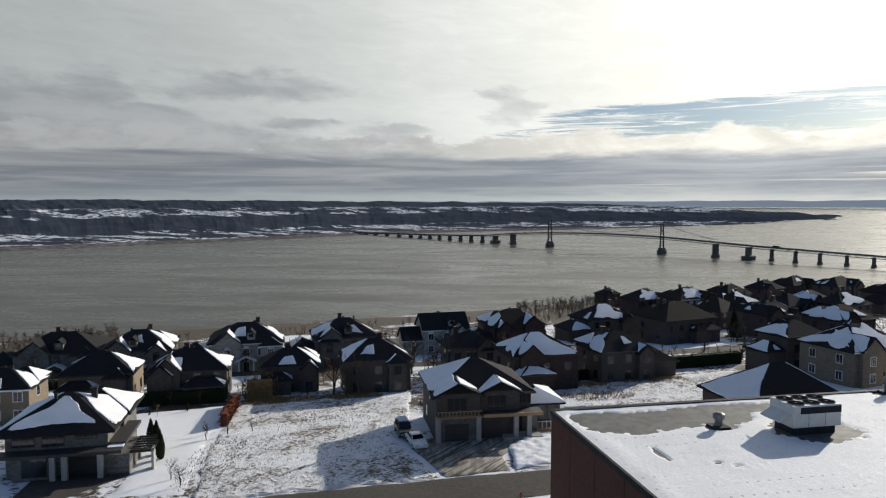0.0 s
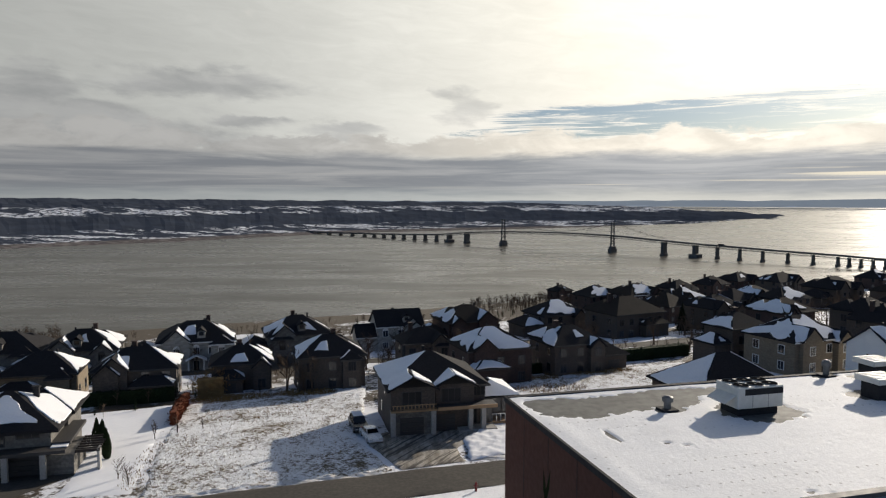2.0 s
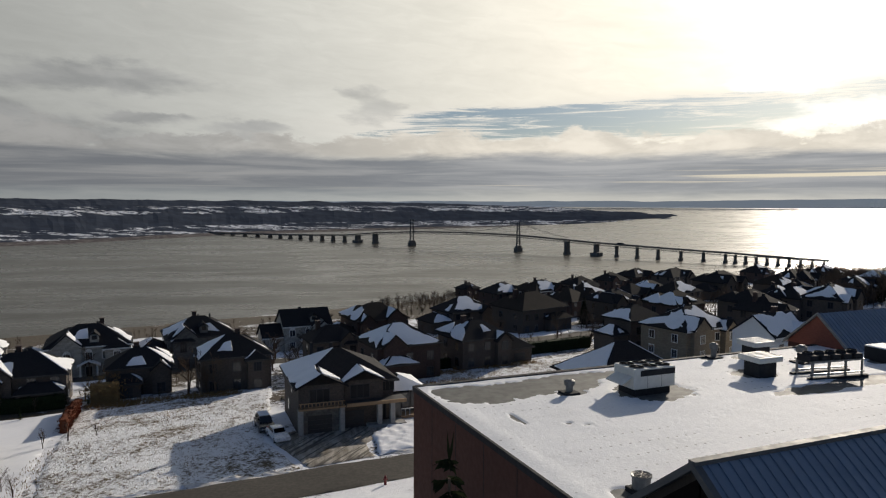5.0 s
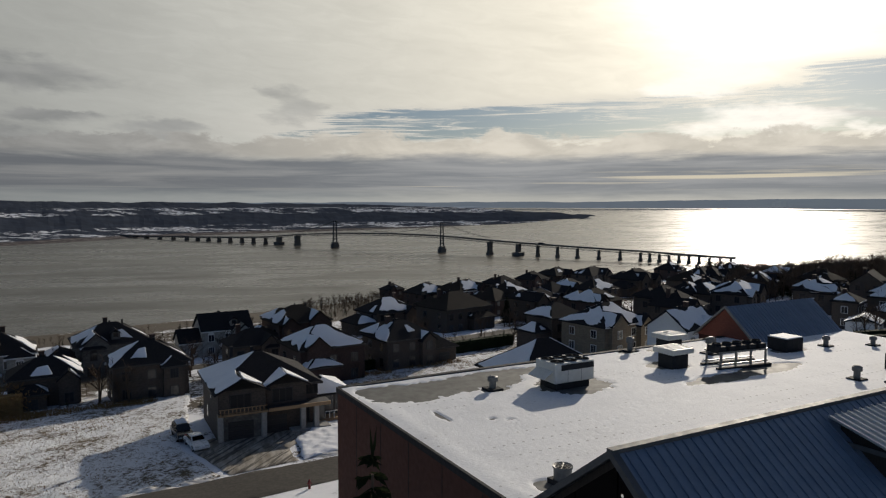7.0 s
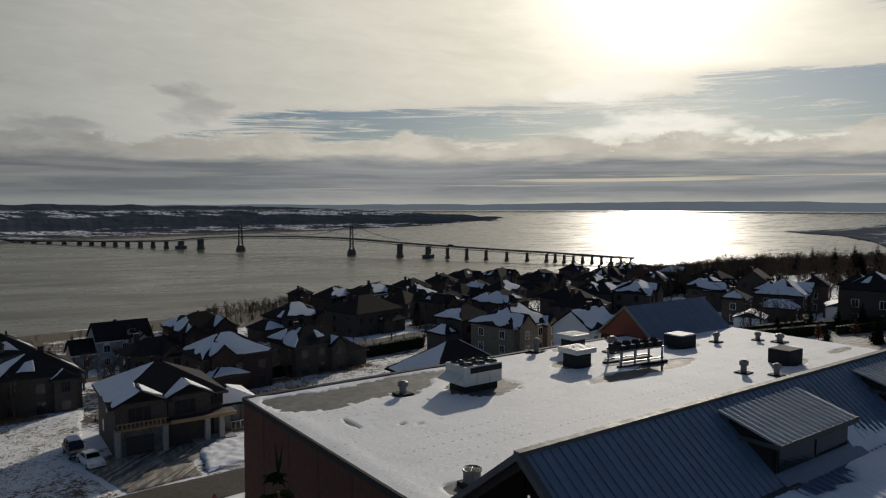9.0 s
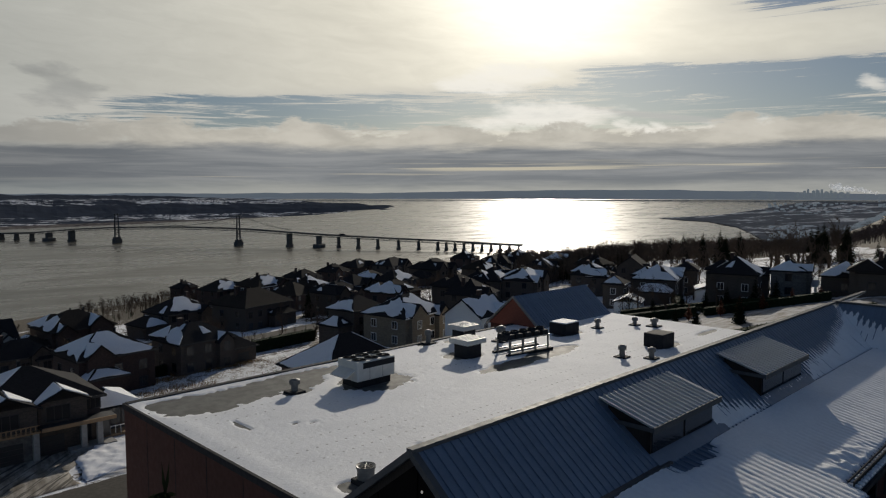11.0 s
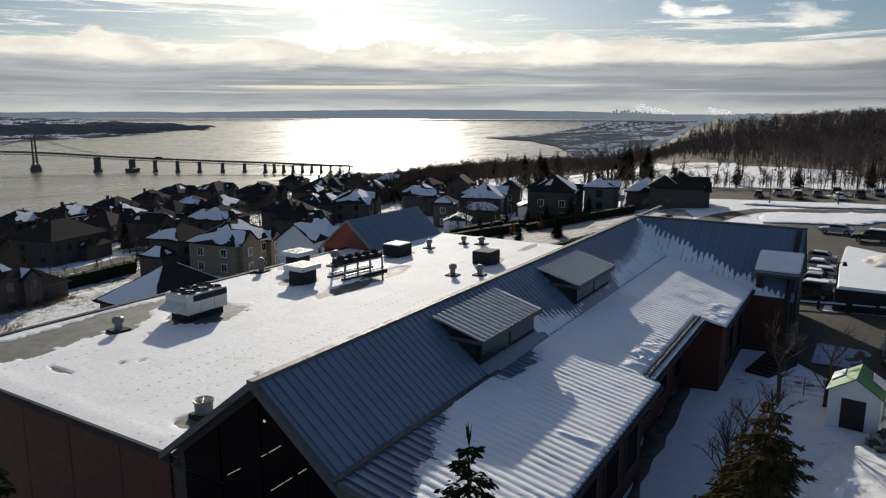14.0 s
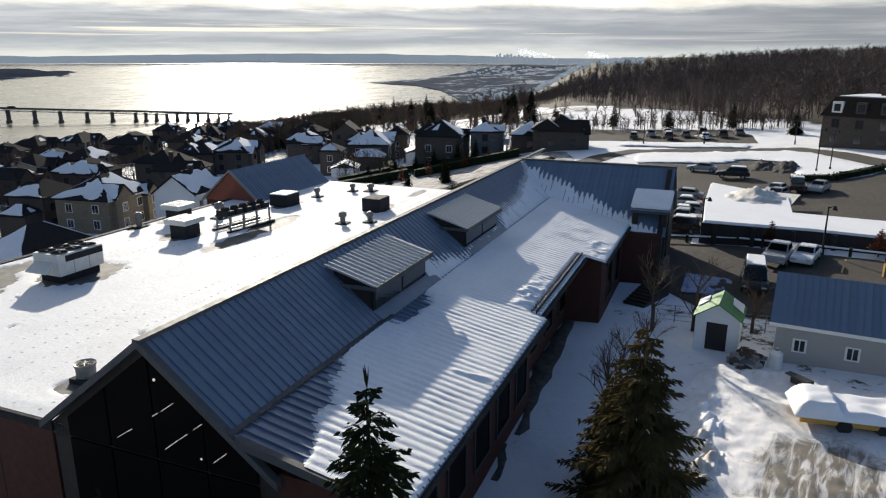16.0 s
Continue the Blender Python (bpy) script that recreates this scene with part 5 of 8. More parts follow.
def snow_patch(corners, rng, low=0.03, high=0.28, thick=0.09):
    """A patch of snow on a slope: up to the edges in places, melted back in bays elsewhere."""
    size = len(corners)
    weight = [rng.uniform(0.4, 1.6) for c in corners]
    c = sum((Vector(p) * k for p, k in zip(corners, weight)), Vector()) / sum(weight)
    n = (Vector(corners[1]) - Vector(corners[0])).cross(Vector(corners[2]) - Vector(corners[1])).normalized()
    if n.z < 0:
        n = -n
    lift = Vector((0, 0, 0.05))
    rim, phase = [], rng.random() * 50
    for i in range(size):
        a, b = Vector(corners[i]), Vector(corners[(i + 1) % size])
        steps = max(2, int((b - a).length / 0.4))
        for k in range(steps):
            p = a.lerp(b, k / steps)
            wave = noise.noise((p.x * 0.24 + phase, p.y * 0.24, p.z * 0.24)) + 0.14 * noise.noise((p.x * 1.3 + phase, p.y * 1.3, p.z * 1.3))
            q = low + (high - low) * (0.15 + 1.3 * wave) + rng.uniform(-0.006, 0.01)
            rim.append(p.lerp(c, min(0.75, max(0.012, q))) + lift)
    bm = bmesh.new()
    top = [bm.verts.new(p.lerp(c, 0.03) + n * thick) for p in rim]
    edge = [bm.verts.new(p) for p in rim]
    peak = bm.verts.new(c + lift + n * thick * 1.2)
    for i in range(len(rim)):
        j = (i + 1) % len(rim)
        bm.faces.new((top[i], top[j], peak))
        bm.faces.new((edge[i], edge[j], top[j], top[i]))
    return bm


SHARED = {}


def shared_mesh(key, material, build):
    if key not in SHARED:
        bm = build()
        me = bpy.data.meshes.new(key)
        bmesh.ops.recalc_face_normals(bm, faces=bm.faces)
        bm.to_mesh(me)
        bm.free()
        me.materials.append(M[material])
        SHARED[key] = me
    return SHARED[key]


def window(parent, x, y, z, face, w=1.2, h=1.35, trim="trim_white", bars=1):
    """A framed window, with its panes, on the wall that looks towards face (degrees; 0 is -y)."""
    fr = share("window", shared_mesh(f"frame_{w}_{h}_{trim}", trim, lambda: boxes((-w / 2 - 0.09, w / 2 + 0.09, -0.04, 0.05, -0.1, h + 0.09), bevel=0.01)), parent, (x, y, z), radians(face))
    k = w / (bars + 1)
    pane = shared_mesh(f"pane_{k:.2f}_{h}", "glass", lambda: boxes((-k / 2 + 0.03, k / 2 - 0.03, -0.055, 0.02, 0, h)))
    for i in range(bars + 1):
        share("pane", pane, fr, (-w / 2 + k * (i + 0.5), 0, 0))
    return fr


def garage_door(parent, x, y, z, w=2.6, h=2.2, face=0, mat="trim_white"):
    door = share("garage_door", shared_mesh(f"gdoor_{w}_{mat}", mat, lambda: boxes(*[(-w / 2, w / 2, -0.04, 0.04, h * k / 4 + 0.02, h * (k + 1) / 4 - 0.02) for k in range(4)], bevel=0.01)), parent, (x, y, z), radians(face))
    return door


HOUSE_LABELS = {"beige": "beige brick house with a dark hipped roof", "stone": "grey stone house with a steep dark roof", "brickgrey": "grey-brown brick house with a dark hipped roof", "cream": "cream stone house with tall windows", "darkbrick": "dark red brick house with a dark roof", "brown": "brown clad house with a dark roof", "white": "white clapboard house with steep gables"}


def house(x, y, rot, w, d, ridge, wall, snow="", wing="", chimney=True):
    rng = random.Random(int(x * 31 + y * 17))
    z = gh(x, y)
    tip = "half covered in snow" if snow else "almost bare of snow"
    ob = thing("house", f"{HOUSE_LABELS[wall]} {tip}", "house", (x, y, z), rot, "houses on the hillside")
    gabled = "g" in wing or (wall == "white")
    pitch = 0.60 if not gabled else 0.74
    w, d = w * 0.94, d * 0.94
    rise = min(w, d) / 2 * pitch
    h = max(3.4, ridge - rise)
    trim = "trim_white" if wall in ("cream", "white") or rng.random() < 0.06 else "trim_dark"
    roof = "shingle_brown" if wall in ("brown", "darkbrick") and rng.random() < 0.5 else "shingle"
    blocks = [(-w / 2, w / 2, -d / 2, d / 2, h, "gx" if gabled else "hip")]
    if "F" in wing:
        side = rng.choice((-1, 1))
        cx = side * w * 0.22
        blocks.append((cx - w * 0.24, cx + w * 0.24, -d / 2 - 2.2, -d / 2 + 1.0, h * 0.62, "hip"))
    if "L" in wing:
        blocks.append((-w / 2 - w * 0.42, -w / 2 + 0.5, -d * 0.42, d * 0.35, h * 0.62, "gx" if gabled else "hip"))
    if "R" in wing:
        blocks.append((w / 2 - 0.5, w / 2 + w * 0.48, -d * 0.45, d * 0.35, h * 0.58, "hip"))
    if wall in ("stone", "cream", "white", "darkbrick") or rng.random() < 0.6:
        cx = rng.choice((-1, 1)) * w * 0.25
        blocks.append((cx - w * 0.17, cx + w * 0.17, -d / 2 - 0.8, d * 0.1, h + 0.1, "gy"))
    if not gabled and w > 9:
        # a narrower block that stands out at the back or side, with a hip of its own
        cx = rng.choice((-1, 1)) * w * 0.2
        blocks.append((cx - w * 0.27, cx + w * 0.27, d * 0.05, d / 2 + 1.4, h + 0.3, "hip"))
    if len(blocks) < 5 and w > 9 and rng.random() < 0.85:
        cx = rng.choice((-1, 1)) * w * rng.uniform(0.28, 0.34)
        blocks.append((cx - w * 0.14, cx + w * 0.14, -d / 2 - 1.1, d * 0.02, h - 0.5, rng.choice(("gy", "hip"))))
    for n, (x0, x1, y0, y1, top, kind) in enumerate(blocks):
        low = -3.0
        bm = boxes((x0, x1, y0, y1, low, top))
        if kind == "gy":
            m, up_z = (x0 + x1) / 2, top + (x1 - x0) / 2 * 0.9
            a, b, c, e = bm.verts.new((x0, y0, top)), bm.verts.new((x1, y0, top)), bm.verts.new((m, y0, up_z)), bm.verts.new((m, y0 + 0.3, up_z))
            bm.faces.new((a, b, c))
            planes = gable_planes(x0, x1, y0, y1, top, 0.9, 0.3, "y")
        elif kind == "gx":
            m, up_z = (y0 + y1) / 2, top + (y1 - y0) / 2 * pitch
            for xx in (x0, x1):
                bm.faces.new((bm.verts.new((xx, y0, top)), bm.verts.new((xx, y1, top)), bm.verts.new((xx, m, up_z))))
            planes = gable_planes(x0, x1, y0, y1, top, pitch)
        else:
            planes = hip_planes(x0, x1, y0, y1, top, pitch)
        part("wall", bm, wall, ob)
        top_roof = part("roof", roof_mesh(planes), roof, ob)
        part("fascia", boxes((x0 - 0.47, x1 + 0.47, y0 - 0.47, y0 - 0.43, top - 0.5, top - 0.26)) if kind != "gy" else boxes((x0 - 0.02, x0 + 0.1, y0 - 0.32, y0 - 0.28, top - 0.3, top - 0.12), (x1 - 0.1, x1 + 0.02, y0 - 0.32, y0 - 0.28, top - 0.3, top - 0.12)), trim, top_roof)
        for face, corners in planes.items():
            if face in snow:
                part("snow_patch", snow_patch(corners, rng, 0.05, 0.62 if n == 0 else 0.40), "roof_snow", top_roof)
            elif rng.random() < 0.38:
                # a smaller patch left in one part of the slope
                low_a, low_b, top_b, top_a = (Vector(corners[i]) for i in ((0, 1, 2, 3) if len(corners) == 4 else (0, 1, 2, 2)))
                i, j, wide = rng.uniform(0.1, 0.6), rng.uniform(0.05, 0.35), rng.uniform(0.18, 0.35)
                spot = lambda p, q: tuple(low_a.lerp(low_b, p).lerp(top_a.lerp(top_b, p), q))
                part("snow_patch", snow_patch([spot(i, j), spot(i + wide, j), spot(i + wide * 0.9, j + 0.45), spot(i + wide * 0.2, j + 0.4)], rng, 0.02, 0.5, 0.06), "roof_snow", top_roof)
        # windows by storey
        storeys = 2 if top > 4.8 else 1
        for s in range(storeys):
            wz = 0.95 + s * 2.75
            if wz + 1.5 > top - 0.2:
                continue
            count = max(1, int((x1 - x0) / 3.0)) if y0 < 0 else 0
            for k in range(count):
                wx = x0 + (x1 - x0) * (k + 0.5) / count
                if n == 0 and s == 0 and "F" in wing and abs(wx) < w:
                    if any(b[0] - 0.6 < wx < b[1] + 0.6 for b in blocks[1:] if b[2] < -d / 2 + 0.1):
                        continue
                if n == 0 and any(b[5] == "gy" and b[0] - 0.7 < wx < b[1] + 0.7 for b in blocks[1:]):
                    continue
                if n > 0 and s == 0 and kind == "hip" and x1 - x0 > 3.4 and y0 < 0:
                    garage_door(ob, wx, y0, 0.05, 2.4, 2.2, 0, trim)
                    continue
                window(ob, wx, y0, wz, 0, 1.2, 1.4, trim, rng.choice((1, 2)))
                if wall in ("cream", "white", "stone") and s == storeys - 1:
                    part("window_arch", tube(bmesh.new(), (wx, y0 - 0.05, wz + 1.42), (wx, y0 + 0.05, wz + 1.42), 0.68, None, 16), trim, ob)
            if n == 0:
                for k in range(max(1, int(d / 4))):
                    wy = y0 + d * (k + 0.5) / max(1, int(d / 4))
                    window(ob, x0, wy, wz, -90, 1.2, 1.4, trim)
                    window(ob, x1, wy, wz, 90, 1.2, 1.4, trim)
    if chimney and rng.random() < 0.6:
        cx, cy = rng.uniform(-0.3, 0.3) * w, d * 0.12
        part("chimney", boxes((cx - 0.4, cx + 0.4, cy - 0.35, cy + 0.35, h * 0.8, ridge + 0.7), (cx - 0.48, cx + 0.48, cy - 0.43, cy + 0.43, ridge + 0.62, ridge + 0.78)), "darkbrick", ob)
    # dormer on the front slope, vents, porch
    if wall in ("stone", "cream") and w > 10 and snow != "F":
        dx = rng.uniform(-0.15, 0.15) * w
        dz = h + 0.9
        dormer = part("dormer", boxes((dx - 0.8, dx + 0.8, -d / 2 + 0.6, -d / 2 + 3.0, dz - 1.0, dz + 0.9)), wall, ob)
        part("dormer_roof", roof_mesh(gable_planes(dx - 0.8, dx + 0.8, -d / 2 + 0.6, -d / 2 + 3.4, dz + 0.9, 0.9, 0.22, "y"), 0.12), roof, dormer)
        part("pane", boxes((dx - 0.45, dx + 0.45, -d / 2 + 0.55, -d / 2 + 0.62, dz, dz + 0.8)), "glass", dormer)
    for k in range(2):
        vx = rng.uniform(-0.2, 0.2) * w
        part("roof_vent", boxes((vx - 0.16, vx + 0.16, 0.3, 0.62, ridge - 1.4, ridge + 0.25), bevel=0.02), "dark_metal", ob)
    if wall in ("cream", "white", "stone"):
        for px in (-1.5, 1.5):
            part("column", tube(bmesh.new(), (px, -d / 2 - 1.5, -0.5), (px, -d / 2 - 1.5, 2.9), 0.2, 0.17, 12), "trim_white", ob)
        porch = gable_planes(-1.9, 1.9, -d / 2 - 1.9, -d / 2 + 0.2, 3.0, 0.5, 0.2, "y")
        part("porch_roof", roof_mesh(porch, 0.25), "trim_white", ob)
    part("door", boxes((-0.5, 0.5, -d / 2 - 0.05, -d / 2 + 0.05, 0.1, 2.2), bevel=0.02), "dark_wood", ob)
    return ob


house(-66.8, 105.1, 11, 9.7, 7.8, 8.0, "beige", "R", "")
house(-81.7, 149.1, 14, 17.4, 12.0, 9.5, "stone", "", "L")
house(-65.0, 148.4, 14, 14.6, 11.7, 9.5, "stone", "R", "R")
house(-60.5, 122.5, 12, 12.5, 9.8, 8.0, "beige", "R", "F")
house(-43.6, 119.4, 12, 13.5, 9.6, 8.5, "brickgrey", "R", "F")
house(-43.1, 152.0, 14, 16.2, 12.0, 10.0, "cream", "R", "L")
house(-27.4, 123.6, 12, 10.5, 8.0, 7.5, "brickgrey", "R", "F")
house(-22.4, 155.9, 16, 14.4, 11.6, 10.0, "stone", "L", "L")
house(-12.0, 121.0, 14, 11.8, 9.4, 9.0, "brickgrey", "L", "")
house(-0.3, 168.0, 14, 11.7, 9.3, 9.5, "cream", "", "Lg")
house(4.8, 132.4, 14, 9.6, 7.7, 8.5, "brickgrey", "", "")
house(16.4, 166.7, 18, 13.7, 10.9, 10.0, "darkbrick", "L", "L")
house(15.8, 117.9, 16, 12.2, 9.8, 9.5, "darkbrick", "FL", "F")
house(42.3, 185.2, 22, 13.9, 11.2, 9.0, "brickgrey", "FR", "L")
house(31.0, 124.2, 18, 11.0, 8.8, 8.5, "brickgrey", "L", "R")
house(68.2, 288.5, 24, 8.7, 6.9, 8.5, "darkbrick", "", "")
house(74.3, 257.0, 24, 14.4, 11.5, 9.0, "darkbrick", "F", "")
house(87.2, 249.2, 24, 16.1, 12.0, 9.5, "darkbrick", "F", "")
house(57.9, 173.1, 24, 16.4, 12.0, 10.0, "brown", "", "F")
house(111.8, 271.0, 24, 12.4, 9.9, 9.0, "brickgrey", "", "")
house(138.5, 299.7, 26, 13.4, 10.7, 9.0, "darkbrick", "", "")
house(164.8, 326.5, 26, 16.3, 12.0, 9.5, "darkbrick", "", "")
house(174.4, 307.1, 26, 17.8, 12.0, 9.0, "brown", "", "")
house(151.0, 232.4, 28, 16.9, 12.0, 10.0, "brown", "", "L")
house(222.0, 310.4, 28, 14.8, 11.9, 9.0, "darkbrick", "F", "")
house(179.3, 230.8, 30, 13.7, 11.0, 9.0, "brickgrey", "R", "")
house(215.5, 256.8, 30, 15.8, 12.0, 9.0, "darkbrick", "F", "")
house(84.6, 180.3, 24, 12.2, 9.7, 9.0, "brown", "R", "F")
house(65.0, 129.3, 20, 9.5, 7.6, 9.0, "brickgrey", "L", "L")
house(70.5, 118.3, 20, 14.1, 11.3, 9.5, "beige", "FL", "R")
house(91.9, 160.2, 24, 12.0, 9.6, 9.0, "darkbrick", "L", "")
house(78.2, 104.7, 20, 10.7, 8.5, 9.5, "white", "FL", "R")
house(106.4, 150.9, 26, 11.3, 9.0, 9.0, "brown", "", "F")
house(122.9, 156.8, 28, 9.7, 7.8, 8.5, "brickgrey", "F", "")
house(129.0, 151.1, 28, 12.9, 10.3, 9.0, "brickgrey", "FL", "")
house(148.0, 143.5, 30, 11.7, 9.4, 9.0, "brickgrey", "FL", "")
house(132.8, 120.3, 30, 6.6, 5.3, 8.0, "brickgrey", "L", "")
house(145.6, 117.7, 30, 13.7, 11.0, 9.5, "brickgrey", "FL", "L")
house(133.0, 87.0, 24, 10.5, 10.0, 10.2, "brickgrey", "FR", "")
house(141.0, 80.0, 24, 7.0, 7.0, 8.0, "stone", "L", "")
house(140.5, 68.5, 24, 9.5, 8.5, 6.4, "brown", "FL", "")
house(139.0, 60.5, 24, 12.0, 9.5, 7.0, "brown", "FR", "")
house(177.7, 154.1, 34, 11.5, 9.2, 9.0, "brickgrey", "", "g")
house(182.9, 228.4, 32, 10.7, 8.5, 8.5, "brown", "", "")
house(163.8, 182.4, 32, 10.0, 8.0, 8.5, "brown", "F", "")
house(195.0, 208.8, 32, 9.3, 7.4, 8.5, "brown", "L", "")
house(123.4, 164.4, 28, 8.4, 6.7, 8.5, "brown", "F", "")
house(129.9, 152.9, 28, 9.0, 7.2, 8.5, "brickgrey", "L", "")
house(155.4, 116.6, 34, 7.9, 6.3, 9.0, "brown", "", "")
house(96.0, 228.5, 26, 11.2, 9.9, 8.5, "brown", "F", "")
house(104.5, 210.3, 22, 10.1, 9.6, 8.5, "brickgrey", "", "L")
house(117.6, 223.0, 30, 11.1, 8.8, 8.5, "darkbrick", "L", "L")
house(119.0, 207.1, 22, 13.3, 10.1, 8.5, "brickgrey", "F", "L")
house(100.9, 137.7, 30, 11.2, 10.2, 8.5, "brickgrey", "", "F")
house(155.1, 206.9, 114, 12.0, 8.9, 8.5, "brown", "L", "")
house(137.9, 173.4, 30, 10.0, 9.1, 8.5, "brickgrey", "R", "L")
house(177.1, 171.1, 114, 11.7, 9.1, 8.5, "brown", "F", "L")
house(79.5, 200.0, 30, 11.0, 10.1, 8.5, "darkbrick", "", "R")

# ---- the new house by the street ----
def new_house():
    x, y = 4.2, 93.2
    z = gh(4.0, 87.5) + 0.05
    ob = thing("house", "new two-storey house with grey cladding, dark hipped roof and double garage", "house", (x, y, z), 9, "houses by the street")
    w, d, h = 12.4, 11.5, 6.1
    x0, x1, y0, y1 = -w / 2, w / 2, -d / 2, d / 2
    part("wall", boxes((x0, x1, y0, y1, -2, h)), "brickgrey", ob, "grey cladding")
    roof = part("roof", roof_mesh(hip_planes(x0, x1, y0, y1, h, 0.52, 0.6)), "shingle", ob)
    part("fascia", boxes((x0 - 0.62, x1 + 0.62, y0 - 0.63, y0 - 0.57, h - 0.55, h - 0.28), (x0 - 0.63, x0 - 0.57, y0 - 0.57, y1 + 0.6, h - 0.55, h - 0.28)), "trim_dark", roof)
    rng = random.Random(5)
    planes = hip_planes(x0, x1, y0, y1, h, 0.52, 0.6)
    part("snow_patch", snow_patch(planes["L"], rng, 0.02, 0.3), "roof_snow", roof)
    # front gables
    for gx0, gx1, out in ((x0, -0.6, 1.3), (-0.4, 4.6, 0.7)):
        part("wall", boxes((gx0, gx1, y0 - out, y0, -2 if gx0 > x0 else 3.2, h)), "brickgrey", ob)
        p = gable_planes(gx0, gx1, y0 - out, y0 + 3.5, h, 0.5, 0.5, "y")
        r = part("roof", roof_mesh(p), "shingle", ob)
        bm = bmesh.new()
        m = (gx0 + gx1) / 2
        a = [bm.verts.new(q) for q in ((gx0, y0 - out, h), (gx1, y0 - out, h), (m, y0 - out, h + (gx1 - gx0) / 2 * 0.5))]
        bm.faces.new(a)
        bmesh.ops.solidify(bm, geom=bm.faces[:], thickness=0.1)
        part("gable", bm, "dark_wood", ob)
        part("snow_patch", snow_patch(p["R"], rng, 0.1, 0.5), "roof_snow", r)
        part("snow_patch", snow_patch(p["L"], rng, 0.05, 0.35), "roof_snow", r)
    part("wall", boxes((x0, -0.6, y0 - 1.3, y0, -1, 3.2)), "stone", ob)
    # garage doors, posts, balcony
    for gx in (-3.6, 0.6):
        garage_door(ob, gx, y0 - (1.3 if gx < 0 else 0.7) - 0.02, 0.0, 3.0, 2.3, 0, "trim_dark")
    for px in (-6.0, -0.9, 3.9, 5.6):
        part("post", boxes((px - 0.3, px + 0.3, y0 - 1.9, y0 - 1.3, -0.5, 3.4), bevel=0.03), "concrete", ob)
    part("balcony_floor", boxes((x0 - 0.1, -0.5, y0 - 2.1, y0 - 1.2, 3.2, 3.4)), "raw_wood", ob)
    part("balcony_rail", boxes((x0, -0.6, y0 - 2.08, y0 - 2.0, 4.0, 4.1)), "raw_wood", ob)
    for k in range(12):
        bx = x0 + 0.1 + k * 0.46
        part("baluster", boxes((bx, bx + 0.12, y0 - 2.07, y0 - 2.01, 3.4, 4.0)), "raw_wood", ob)
    part("porch_roof", boxes((-0.4, 7.3, y0 - 2.2, y0, 3.35, 3.6)), "trim_dark", ob)
    part("porch_beam", boxes((-0.4, 7.3, y0 - 2.25, y0 - 2.05, 3.2, 3.62)), "raw_wood", ob)
    part("porch_floor", boxes((2.4, 7.3, y0 - 2.2, y0, -1, 0.5)), "concrete", ob)
    for wx, wz, ww in ((-3.6, 3.9, 2.4), (1.6, 3.9, 2.4), (5.4, 4.3, 1.6)):
        out = 1.3 if wx < -0.6 else 0.7 if wx < 4.6 else 0
        window(ob, wx, y0 - out, wz, 0, ww, 1.6, "trim_dark", 2)
    for wx in (4.6, 6.6):
        window(ob, wx, y0, 0.7, 0, 1.1, 2.2, "trim_dark", 0)
    window(ob, x0, 1.5, 1.0, -90, 1.0, 1.3, "trim_dark")
    window(ob, x0, -1.5, 4.0, -90, 1.0, 1.3, "trim_dark")
    # low side wing with tall glazing
    part("wall", boxes((x1, x1 + 5.0, -2.8, 4.0, -2, 3.4)), "stone", ob)
    p = hip_planes(x1 - 0.4, x1 + 5.0, -2.8, 4.0, 3.5, 0.42, 0.6)
    r = part("roof", roof_mesh(p), "shingle", ob)
    for f in "FR":
        part("snow_patch", snow_patch(p[f], rng, 0.0, 0.06), "roof_snow", r)
    for k in range(3):
        window(ob, x1 + 1.0 + k * 1.45, -2.8, 0.6, 0, 1.3, 2.3, "trim_dark", 0)
    part("deck", boxes((x1, x1 + 4.4, -4.8, -2.8, -0.8, 0.35)), "raw_wood", ob)
    for k in range(8):
        part("rail_post", boxes((x1 + 0.1 + k * 0.6, x1 + 0.18 + k * 0.6, -4.78, -4.7, 0.35, 1.3)), "trim_white", ob)
    part("rail", boxes((x1 + 0.1, x1 + 4.4, -4.8, -4.68, 1.26, 1.34)), "trim_white", ob)
    for cx, cy in ((-0.5, 1.5), (-3.0, 2.5)):
        part("roof_vent", boxes((cx - 0.2, cx + 0.2, cy - 0.2, cy + 0.2, h + 1.5, h + 3.4), bevel=0.03), "dark_metal", ob)


new_house()


